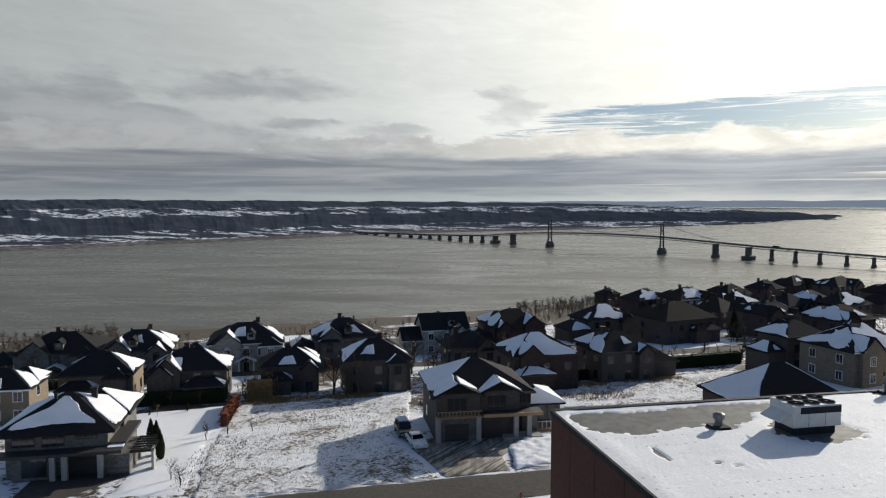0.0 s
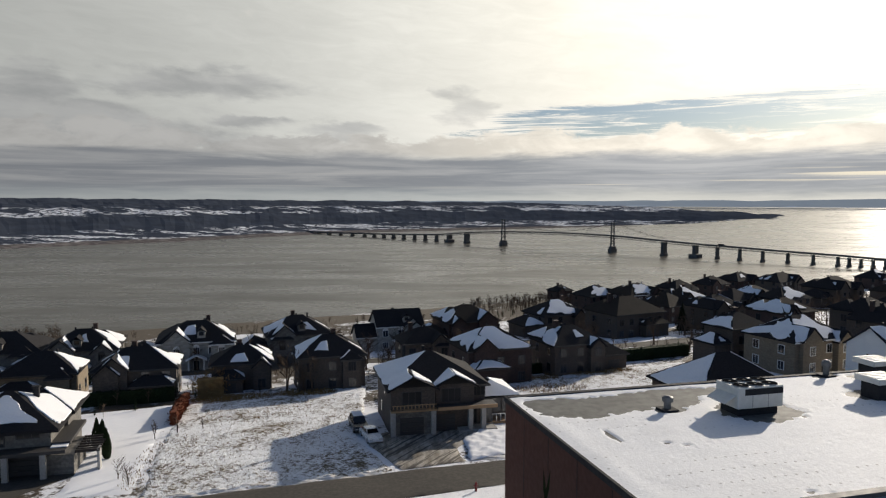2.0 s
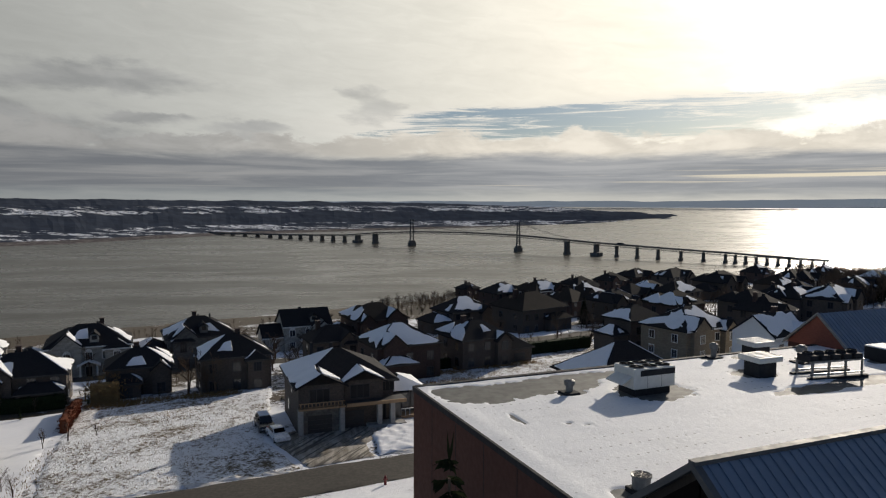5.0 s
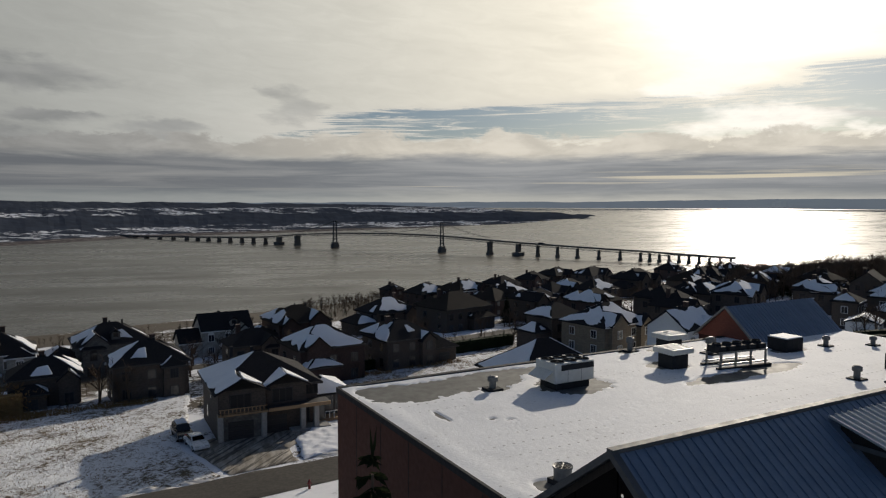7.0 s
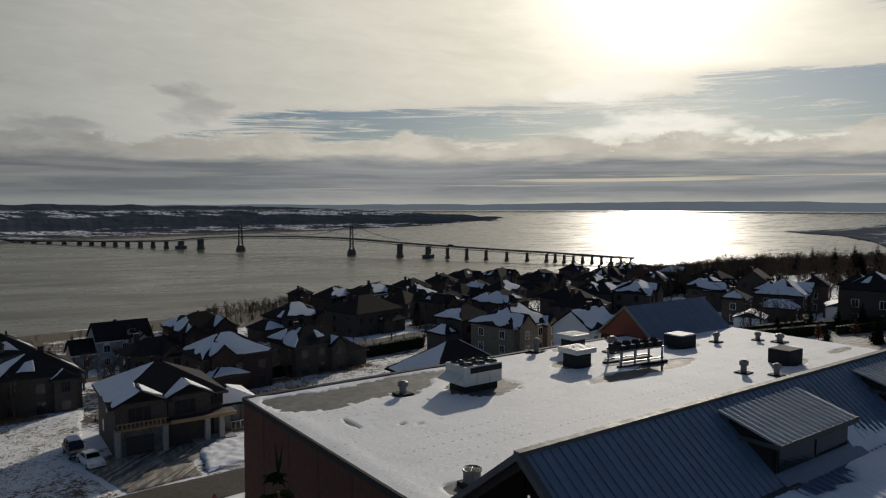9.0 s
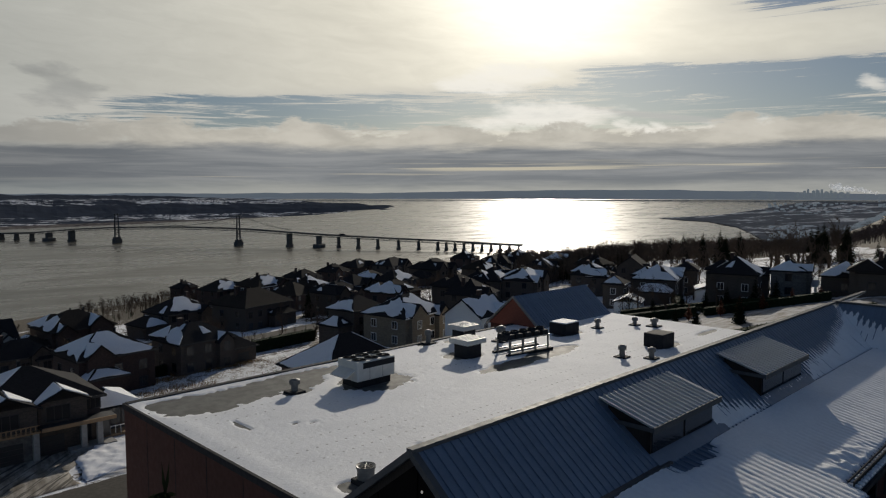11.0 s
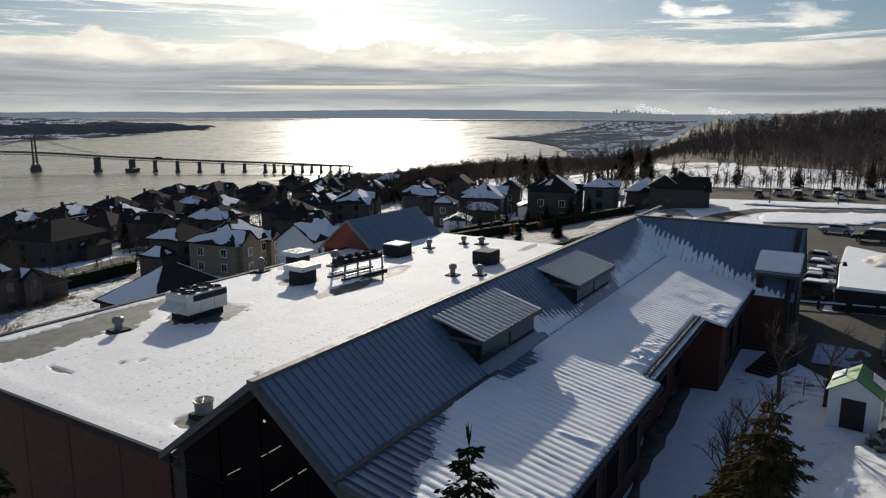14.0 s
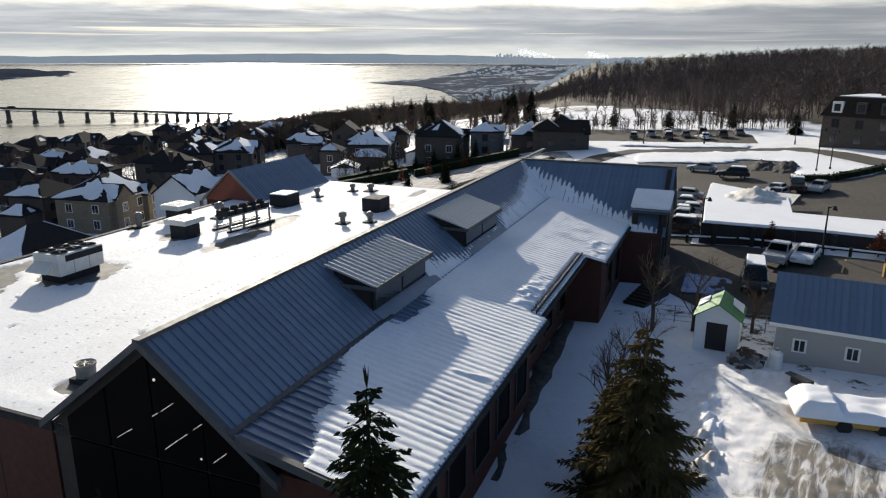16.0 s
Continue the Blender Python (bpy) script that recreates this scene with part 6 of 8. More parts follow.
def modern_house():
    x, y = -43.6, 80.4
    z = gh(-40, 76)
    ob = thing("house", "modern grey stone house with wide dark eaves and a carport", "house", (x, y, z), 12, "houses by the street")
    w, d, h = 10.4, 10.0, 5.5
    x0, x1, y0, y1 = -w / 2, w / 2, -d / 2, d / 2
    part("wall", boxes((x0, x1, y0, y1, -2, h)), "stone", ob, "grey stone wall")
    p = hip_planes(x0, x1, y0, y1, h + 0.15, 0.50, 1.0)
    roof = part("roof", roof_mesh(p, 0.35), "shingle", ob)
    rng = random.Random(9)
    part("snow_patch", snow_patch(p["F"], rng, 0.28, 0.5), "roof_snow", roof)
    part("snow_patch", snow_patch(p["R"], rng, 0.02, 0.4), "roof_snow", roof)
    part("snow_patch", snow_patch(p["L"], rng, 0.02, 0.1), "roof_snow", roof)
    q = hip_planes(x1 - 6, x1 + 0.5, 1.0, y1 + 2.5, h + 0.1, 0.5, 0.8)
    back = part("roof", roof_mesh(q, 0.3), "shingle", ob)
    part("snow_patch", snow_patch(q["R"], rng, 0.02, 0.2), "roof_snow", back)
    part("wall", boxes((x1 - 6, x1 + 0.4, 1.0, y1 + 2.5, -2, h)), "stone", ob)
    part("canopy", boxes((x0 - 1.0, x1 + 1.8, y0 - 2.0, y0, 2.75, 3.1), (x1, x1 + 1.9, y0, y1 - 2, 3.05, 3.4)), "trim_dark", ob, "dark flat canopy")
    part("canopy_snow", boxes((x1 + 0.1, x1 + 1.8, y0 - 1.0, y1 - 2.1, 3.1, 3.2), bevel=0.04), "roof_snow", ob)
    part("porch_wall", boxes((x0 + 1.0, x0 + 4.6, y0 - 1.2, y0, -2, 2.75)), "stone", ob)
    for px in (x0 + 5.2, x0 + 6.4, x1 - 0.4):
        part("post", boxes((px - 0.28, px + 0.28, y0 - 2.0, y0 - 1.45, -1, 2.75)), "concrete", ob)
    part("garage_wing", boxes((x1 - 0.2, x1 + 2.4, y0 - 1.0, y0 + 5.0, -2, 2.3)), "stone", ob)
    part("pergola_wall", boxes((x1 + 4.6, x1 + 4.85, y0 - 0.5, y0 + 0.6, -2, 2.5)), "grey_siding", ob)
    for k in range(6):
        part("pergola_beam", boxes((x1 + 2.4, x1 + 4.9, y0 + 0.1 + k * 0.85, y0 + 0.3 + k * 0.85, 2.3, 2.5)), "dark_wood", ob)
    part("pergola_edge", boxes((x1 + 2.4, x1 + 4.9, y0 - 0.5, y0 - 0.3, 2.2, 2.52)), "dark_wood", ob)
    for wx, wz, ww, wh in ((-3.4, 3.5, 2.2, 1.6), (-0.4, 3.4, 2.2, 1.8), (3.0, 4.1, 2.2, 0.6)):
        window(ob, wx, y0, wz, 0, ww, wh, "trim_dark", 2)
    window(ob, x0 + 3.2, y0 - 1.2, 0.5, 0, 2.4, 2.2, "trim_dark", 2)
    garage_door(ob, x1 - 2.8, y0 - 0.03, 0.0, 4.2, 2.3, 0, "trim_dark")
    window(ob, x0, 0.5, 0.8, -90, 0.9, 2.0, "trim_white")
    window(ob, x0, 0.5, 3.8, -90, 0.9, 1.4, "trim_white")
    part("chimney", boxes((2.2, 2.8, 0.4, 0.9, 5, 8.3), (2.1, 2.9, 0.3, 1.0, 8.2, 8.4)), "dark_metal", ob)
    part("vent", boxes((-1.3, -1.0, -1.2, -0.9, 7.2, 8.3)), "dark_metal", ob)


modern_house()


def dark_hip_house():
    """The low house just behind the river edge of the hall's roof."""
    x, y = 42.6, 88.0
    ob = thing("house", "house with a broad black hipped roof, snow on one slope", "house", (x, y, gh(x, y)), 12, "houses by the street")
    w, d = 13.5, 11.5
    part("wall", boxes((-w / 2, w / 2, -d / 2, d / 2, -3, 5.2)), "darkbrick", ob)
    p = hip_planes(-w / 2, w / 2, -d / 2, d / 2, 5.3, 0.66, 0.6)
    roof = part("roof", roof_mesh(p), "shingle", ob)
    rng = random.Random(3)
    part("snow_patch", snow_patch(p["L"], rng, 0.02, 0.18), "roof_snow", roof)
    part("snow_patch", snow_patch(p["R"], rng, 0.05, 0.3), "roof_snow", roof)
    for k in range(4):
        window(ob, -w / 2 + 1.8 + k * 3.2, -d / 2, 2.9, 0, 1.2, 1.3)


dark_hip_house()


# ---- vehicles ----
def car(kind, paint, at, turn, label, group="parked cars", snow=False):
    ob = thing("car", label, "car", at, turn, group)
    if kind == "sedan":
        L, W, H, hood, belt = 4.6, 1.78, 1.45, 0.78, 0.9
        lower = [(-2.3, 0.35), (-2.28, 0.82), (-1.65, 0.95), (1.1, 0.95), (2.15, 0.78), (2.3, 0.55), (2.3, 0.32)]
        upper = [(-1.75, 0.93), (-1.05, 1.42), (0.25, 1.45), (1.05, 0.95)]
    elif kind == "pickup":
        L, W, H = 5.6, 1.95, 1.85
        lower = [(-2.8, 0.5), (-2.8, 1.12), (-0.6, 1.12), (1.3, 1.15), (2.65, 1.05), (2.8, 0.8), (2.8, 0.45)]
        upper = [(-0.6, 1.1), (-0.5, 1.82), (0.75, 1.85), (1.45, 1.13)]
    elif kind == "van":
        L, W, H = 4.9, 1.95, 2.0
        lower = [(-2.45, 0.4), (-2.45, 1.1), (-2.2, 1.15), (1.5, 1.12), (2.35, 0.95), (2.45, 0.7), (2.45, 0.4)]
        upper = [(-2.4, 1.1), (-2.25, 1.92), (0.9, 1.95), (1.75, 1.1)]
    else:
        L, W, H = 4.7, 1.88, 1.75
        lower = [(-2.35, 0.45), (-2.35, 1.0), (-2.2, 1.08), (1.15, 1.06), (2.2, 0.95), (2.35, 0.7), (2.35, 0.4)]
        upper = [(-2.2, 1.05), (-1.85, 1.70), (0.3, 1.75), (1.1, 1.04)]

    def body():
        bm = bmesh.new()
        for outline, half in ((lower, W / 2), (upper, W / 2 - 0.12)):
            a, b = [bm.verts.new((x, -half, z)) for x, z in outline], [bm.verts.new((x, half, z)) for x, z in outline]
            if outline is upper:
                for v in a + b:
                    if v.co.z > 1.25:
                        v.co.y *= 0.86
            f = [bm.faces.new(a), bm.faces.new(b[::-1])]
            for i in range(len(outline)):
                j = (i + 1) % len(outline)
                f.append(bm.faces.new((a[j], a[i], b[i], b[j])))
            bmesh.ops.bevel(bm, geom=list({e for q in f for e in q.edges}), offset=0.07, segments=2, affect="EDGES")
        return bm

    share("body", shared_mesh(f"car_{kind}_{paint}", "car_" + paint, body), ob)

    half = W / 2 - 0.10
    (xa, za), (xb, zb), (xc, zc), (xd, zd) = upper
    m = lambda p, q, k: p + (q - p) * k

    def pane(pts):
        bm = bmesh.new()
        bm.faces.new([bm.verts.new(q) for q in pts])
        bmesh.ops.solidify(bm, geom=bm.faces[:], thickness=0.03)
        return bm

    for side, key in ((-1, "right"), (1, "left")):
        pts = [(m(xa, xb, 0.2) + 0.1, side * half * 0.99, m(za, zb, 0.2)), (m(xd, xc, 0.2) - 0.1, side * half * 0.99, m(zd, zc, 0.2)), (m(xd, xc, 0.85) - 0.05, side * half * 0.885, m(zd, zc, 0.85)), (m(xa, xb, 0.85) + 0.08, side * half * 0.885, m(za, zb, 0.85))]
        share("side_window", shared_mesh(f"side_glass_{kind}_{key}", "glass", lambda: pane(pts)), ob)
    for name, (xp, zp), (xq, zq), push in (("rear_window", (xa, za), (xb, zb), -0.02), ("windscreen", (xd, zd), (xc, zc), 0.02)):
        pts = [(m(xp, xq, 0.15) + push, s * half * f, m(zp, zq, 0.15) + 0.02) for s, f in ((-1, 0.86), (1, 0.86))] + [(m(xp, xq, 0.85) + push, s * half * f, m(zp, zq, 0.85) + 0.02) for s, f in ((1, 0.76), (-1, 0.76))]
        share(name, shared_mesh(f"{name}_{kind}", "glass", lambda: pane(pts)), ob)
    tyre = shared_mesh("car_tyre", "tyre", lambda: tube(bmesh.new(), (0, -0.11, 0), (0, 0.11, 0), 0.34, None, 18))
    rim = shared_mesh("car_rim", "rim", lambda: tube(bmesh.new(), (0, -0.12, 0), (0, 0.12, 0), 0.2, None, 12))
    for sx in (-0.31, 0.31):
        for sy in (-1, 1):
            wheel = share("wheel", tyre, ob, (sx * L, sy * (W / 2 - 0.1), 0.34))
            share("rim", rim, wheel)
    for sy in (-1, 1):
        share("headlight", shared_mesh("headlight", "lamp_clear", lambda: boxes((-0.06, 0.04, -0.2, 0.2, -0.07, 0.07), bevel=0.02)), ob, (L / 2 - 0.03, sy * (W / 2 - 0.32), 0.66))
        share("tail_light", shared_mesh("tail_light", "lamp_red", lambda: boxes((-0.04, 0.06, -0.16, 0.16, -0.08, 0.08), bevel=0.02)), ob, (-L / 2 + 0.02, sy * (W / 2 - 0.28), 0.85))
    if snow:
        part("roof_snow", boxes((upper[1][0] + 0.05, upper[2][0] - 0.05, -W / 2 + 0.3, W / 2 - 0.3, H - 0.02, H + 0.1), bevel=0.04), "roof_snow", ob)
    return ob


def park(kind, paint, x, y, turn, label, snow=False, lift=0.0):
    return car(kind, paint, (x, y, gh(x, y) + 0.09 + lift), turn, label, snow=snow)


park("sedan", "white", -3.3, 84.6, -72, "small white car parked beside the driveway")
park("suv", "black", -5.1, 89.2, -76, "dark pickup-sized car parked beside the new house", True)
# row beside the porch
for k, (px, py, shape, paint) in enumerate(((73.5, 18.0, "suv", "black"), (77.0, 18.2, "pickup", "silver"), (80.2, 19.6, "sedan", "black"), (82.5, 19.2, "sedan", "white"), (86.0, 20.8, "sedan", "silver"), (91.5, 22.0, "sedan", "silver"))):
    park(shape, paint, px, py, 100, f"{paint} {shape} parked in the row beside the porch", k % 2 == 0)
park("sedan", "silver", 114.3, 25.4, 100, "long silver car standing in the upper car park")
park("suv", "black", 109.0, 19.8, 100, "black car with a snowy roof in the upper car park", True)
park("pickup", "black", 100.7, 10.1, 10, "black pickup truck with snow on its bed cover", True)
for k, (px, py, paint) in enumerate(((97.9, 12.2, "white"), (94.6, 11.6, "silver"), (101.1, 7.6, "silver"))):
    park("sedan", paint, px, py, 170, f"{paint} car parked by the snowy bank")
park("van", "black", 57.6, 7.6, 191, "dark van with a snowy roof in the lower car park", True)
park("pickup", "silver", 66.0, 7.0, 176, "silver pickup truck with a ladder rack")
park("sedan", "white", 66.8, 5.0, 176, "white car parked along the fence")
for k in range(9):
    px, py = 157.5 + (k % 3) * 4.2, 51.0 - k * 2.6
    park(("sedan", "suv")[k % 2], ("black", "silver", "grey", "black", "grey", "black", "white", "black", "grey")[k], px, py, 20, "parked car in the far car park", k % 3 == 0)

# ---- roads, drives, fields ----
def inside(x, y, outline):
    hit, j = False, len(outline) - 1
    for i in range(len(outline)):
        (xi, yi), (xj, yj) = outline[i], outline[j]
        if (yi > y) != (yj > y) and x < (xj - xi) * (y - yi) / (yj - yi) + xi:
            hit = not hit
        j = i
    return hit


def nearest(x, y, outline):
    best = None
    for (ax, ay), (bx, by) in zip(outline, outline[1:] + outline[:1]):
        dx, dy = bx - ax, by - ay
        k = max(0.0, min(1.0, ((x - ax) * dx + (y - ay) * dy) / (dx * dx + dy * dy)))
        p = (ax + k * dx, ay + k * dy)
        d = (p[0] - x) ** 2 + (p[1] - y) ** 2
        if best is None or d < best[0]:
            best = (d, p)
    return best[1]


def area(name, label, outline, material, lift=0.06, cell=0.7, category="", rough=0.0, relief=0.0):
    """A piece of ground laid on the hillside within an outline."""
    if rough:
        fuller = []
        for (ax, ay), (bx, by) in zip(outline, outline[1:] + outline[:1]):
            n = max(1, int(math.hypot(bx - ax, by - ay) / 1.5))
            for k in range(n):
                px, py = ax + (bx - ax) * k / n, ay + (by - ay) * k / n
                fuller.append((px + rough * bumps(px, py, 2.0, 11.0), py + rough * bumps(px, py, 2.0, 17.0)))
        outline = fuller
    x0, x1 = min(p[0] for p in outline), max(p[0] for p in outline)
    y0, y1 = min(p[1] for p in outline), max(p[1] for p in outline)
    xs, ys = np.arange(x0 - cell, x1 + cell * 2, cell), np.arange(y0 - cell, y1 + cell * 2, cell)
    flags, verts = [], []
    for y in ys:
        for x in xs:
            f = inside(x, y, outline)
            px, py = (x, y) if f else nearest(x, y, outline)
            flags.append(f)
            edge = 0.0 if f else -0.05
            verts.append((px, py, lie(px, py) + lift + edge + (relief * (0.5 + bumps(px, py, 0.9, 2.0) + 0.6 * bumps(px, py, 0.37, 5.0)) if relief and f else 0.0)))
    faces = [f for f in grid_faces(len(ys), len(xs)) if any(flags[i] for i in f)]
    me = mesh_of(name, verts, faces, material, True)
    return tagged(new(name, me), label, category or name, kind="structure")


def strip(points, width):
    """The outline of a road of that width along points."""
    left, right = [], []
    for i, p in enumerate(points):
        a, b = Vector(points[max(0, i - 1)]), Vector(points[min(len(points) - 1, i + 1)])
        side = (b - a).normalized().orthogonal() * width / 2
        left.append((p[0] + side.x, p[1] + side.y))
        right.append((p[0] - side.x, p[1] - side.y))
    return left + right[::-1]


area("road", "wet asphalt street with snowy edges", strip([(-60, 55.5), (-37, 60.8), (-17, 65.0), (0, 69.2), (12, 71.8), (40, 78), (70, 92), (105, 108)], 7.4), "asphalt", 0.07)
area("road", "asphalt street between the houses", strip([(20, 146), (45, 152), (70, 157.5), (110, 170), (170, 196)], 7), "asphalt", 0.08, 1.0)
area("road", "asphalt street along the hillside", strip([(-120, 128), (-60, 139), (-10, 148), (20, 146)], 6.5), "asphalt", 0.08, 1.0)
area("driveway", "muddy driveway of the new house", [(-2.1, 87.4), (10.3, 88.4), (8.2, 81.9), (6.9, 80.0), (7.5, 75.4), (0.4, 73.3), (-0.9, 76.5), (-3.5, 82.4)], "mud", 0.09, 0.5, rough=0.5, relief=0.08)
area("driveway", "dark asphalt driveway", [(-39.8, 66.0), (-34.4, 76.0), (-38.6, 77.0), (-45.0, 76.0), (-43.0, 65.0)], "asphalt", 0.09)
area("field", "vacant lot of dry stubble under thin snow", [(-33.0, 112.5), (-5.2, 118.4), (-4.9, 92.0), (-4.9, 84.0), (-0.5, 73.6), (-17.2, 69.0), (-25.0, 67.4), (-28.5, 83.3)], "stubble", 0.06, 0.6, "field", 0.6, 0.12)
area("field", "vacant lot of dry grass and melting snow", [(15.3, 112.0), (26.5, 119.6), (53.2, 127.4), (60, 118), (50.1, 104.4), (16.4, 101.2)], "stubble", 0.06, 0.6, "field", 0.6, 0.12)
area("lawn", "smooth snow-covered lawn", [(-48.3, 105.5), (-34.9, 109.9), (-29.9, 86.0), (-26.5, 69.5), (-33.7, 69.1), (-35.0, 77.0)], "snow", 0.05, 0.8, "lawn")
# car parks by the hall
area("car_park", "wet asphalt car park beside the hall", [(50, 9), (57, 17.2), (68.5, 18.5), (70.3, 11.4), (69.8, 4.6), (69.2, -1.0), (68.5, -25), (50, -25), (51.0, 3.0)], "asphalt", 0.08, 0.8, "car park")
area("car_park", "upper car park of wet brown asphalt", [(66.5, 24.5), (90, 30), (112, 37), (119.6, 38.4), (122.6, 23.3), (128.2, 21.6), (124.2, 14.2), (110.0, 12.0), (108.6, 8.2), (112.0, 5.0), (116.2, 2.4), (121.0, 1.0), (112, -12), (102, -25), (80, -25), (80, -0.4), (79, 8.8), (88.5, 10), (94, 19.8), (67.5, 15.2)], "asphalt", 0.07, 1.0, "car park")
area("road", "asphalt drive round the snowy island", strip([(92, 46), (112, 47.5), (128, 46.5), (136.5, 44.0), (139.5, 32), (140.5, 23), (144, 16), (136.5, 7.5), (127.5, 1.0), (114, -10), (106, -22)], 5.2), "asphalt", 0.08, 1.0)
area("car_park", "far car park of brown asphalt", [(152.0, 62), (176, 70), (177, 58), (177, 34), (167, 27.6), (151.6, 23.6), (152.6, 34.0)], "asphalt", 0.07, 1.2, "car park")
area("yard", "trodden yard of rutted snow and dark mud", [(25.5, 7.6), (30, 8.8), (36, 8.4), (41.0, 6.4), (42.2, 1.0), (41.0, -4.0), (36.0, -8.0), (28.0, -9.0), (22.0, -6.0), (22.5, 3.0)], "yard_mud", 0.10, 0.2, "yard", 0.9, 0.10)


def mound(name, label, x, y, rx, ry, h, material, seed=0.0, base=None, category="snow bank"):
    n = 34
    verts = []
    z0 = gh(x, y) if base is None else base
    for i in range(n + 1):
        for j in range(n + 1):
            a, b = -1.25 + 2.5 * i / n, -1.25 + 2.5 * j / n
            q = math.hypot(a, b) + 0.25 * bumps(a * 3, b * 3, 1.0, seed)
            px, py = x + a * rx, y + b * ry
            top = h * max(0.0, 1 - q) ** 1.1 * (1 + 0.55 * bumps(px, py, 1.1, seed + 1) + 0.45 * bumps(px, py, 0.45, seed + 5)) + 0.07 * min(h, 1.0) * bumps(px, py, 0.25, seed + 3)
            ground = lie(px, py) if base is None else z0
            verts.append((px, py, ground + (top if q < 1 else -0.12)))
    return tagged(new(name, mesh_of(name, verts, grid_faces(n + 1, n + 1), material, True)), label, category)


for k in range(9):
    bx, by = 28.0 + k * 1.05, 4.3 + k * 0.22 + 0.3 * math.sin(k * 2.1)
    mound("snow_bank", "lumpy ridge of pushed snow at the yard's edge", bx, by, 1.0 + 0.3 * (k % 3), 0.65, 0.75 - 0.05 * k, "dirty_snow" if k < 5 else "snow", 41.0 + k)
mound("gravel_mound", "dark grey heap of gravel", 120.5, 17.6, 5.0, 2.6, 1.1, "gravel", 7.0, category="gravel heap")
mound("gravel_mound", "dark grey heap of gravel", 119.5, 13.9, 5.2, 2.6, 1.2, "gravel", 8.0, category="gravel heap")
for k in range(16):
    bx = -36 + 3.6 * k
    by = 60.9 + (bx + 37) * 0.232 + 4.2 + (0.3 if bx > 0 else 0)
    if not -2.5 < bx < 8.5:
        mound("snow_bank", "low windrow of snow along the street", bx, by, 2.6, 0.7, 0.24, "dirty_snow", 20.0 + k)
# snowy islands between the drives
area("snow_island", "snow-covered planted island in the car park", [(127.1, 40.6), (133.0, 40.6), (136.2, 26.2), (139.2, 16.8), (136.8, 12.6), (129.4, 7.4), (121.6, 2.0), (116.5, 3.2), (112.4, 5.6), (109.2, 8.4), (110.4, 11.4), (124.5, 13.6), (128.7, 22.0), (123.1, 23.6), (120.4, 38.1)], "snow", 0.3, 0.8, "planted island", 0.4, 0.15)
area("snow_island", "long snow-covered strip beside the drive", [(143.5, 50.0), (148.5, 50.0), (149.6, 27.6), (147.2, 24.0), (143.6, 24.4), (142.6, 36.0)], "snow", 0.3, 0.8, "planted island", 0.4, 0.15)
area("snow_bank", "thick slab of ploughed snow beside the driveway", [(7.9, 82.5), (8.1, 75.6), (13.2, 77.6), (17.0, 84.0), (14.0, 88.0), (10.6, 87.0)], "snow", 0.16, 0.4, "snow bank", 0.4, 0.22)
area("garden", "bare garden earth with patches of snow", [(72, 66), (90, 58), (120, 49), (132, 56), (128, 76), (118, 96), (96, 110), (82, 92)], "garden_earth", 0.05, 0.9, "garden", 1.0, 0.1)


def platform():
    outline = [(69.8, 14.7), (71.9, 5.0), (72.3, -0.8), (73.5, -25), (80, -25), (79.5, -0.4), (78.5, 8.0), (88.0, 9.4), (93.1, 19.3), (80, 16.9)]
    ob = thing("retaining_wall", "long dark retaining wall topped with snow", "retaining wall", (0, 0, 0))
    part("wall", prism(bmesh.new(), outline, 8, 13.75), "dark_wood", ob)
    c = Vector((sum(p[0] for p in outline) / 10, sum(p[1] for p in outline) / 10))
    bm = prism(bmesh.new(), outline, 13.75, 14.0)
    bmesh.ops.bevel(bm, geom=[e for e in bm.edges if abs(e.verts[0].co.z - e.verts[1].co.z) < 0.01 and e.verts[0].co.z > 13.9], offset=0.18, segments=3, affect="EDGES")
    part("snow_cover", bm, "snow", ob)
    for k in range(9):
        y = 13.5 - k * 3.4
        x = 69.9 + (14.7 - y) * 0.17
        part("pilaster", boxes((x - 0.32, x + 0.05, y - 0.2, y + 0.2, 9, 13.7)), "dark_wood", ob)


platform()
mound("snow_bank", "ploughed heap of grey snow on the platform", 85.5, 12.6, 4.4, 3.2, 1.2, "dirty_snow", 14.0, 13.95, "snow heap")


def fence_row():
    ob = thing("fence", "low timber guard fence capped with snow", "fence", (0, 0, 0))
    pts = [(69.0, 18.2), (70.6, 11.4), (70.2, 4.6), (69.4, -1.0), (68.8, -14)]
    for (ax, ay), (bx, by) in zip(pts, pts[1:]):
        n = max(2, int(math.hypot(bx - ax, by - ay) / 1.9))
        for k in range(n):
            x, y = ax + (bx - ax) * k / n, ay + (by - ay) * k / n
            z = gh(x, y)
            part("post", boxes((x - 0.13, x + 0.13, y - 0.13, y + 0.13, z - 0.3, z + 0.85), bevel=0.02), "dark_wood", ob)
        za, zb = gh(ax, ay) + 0.6, gh(bx, by) + 0.6
        part("rail", tube(bmesh.new(), (ax, ay, za), (bx, by, zb), 0.11, None, 6), "dark_wood", ob)
        part("rail_snow", tube(bmesh.new(), (ax, ay, za + 0.12), (bx, by, zb + 0.12), 0.1, None, 6), "snow", ob)


fence_row()


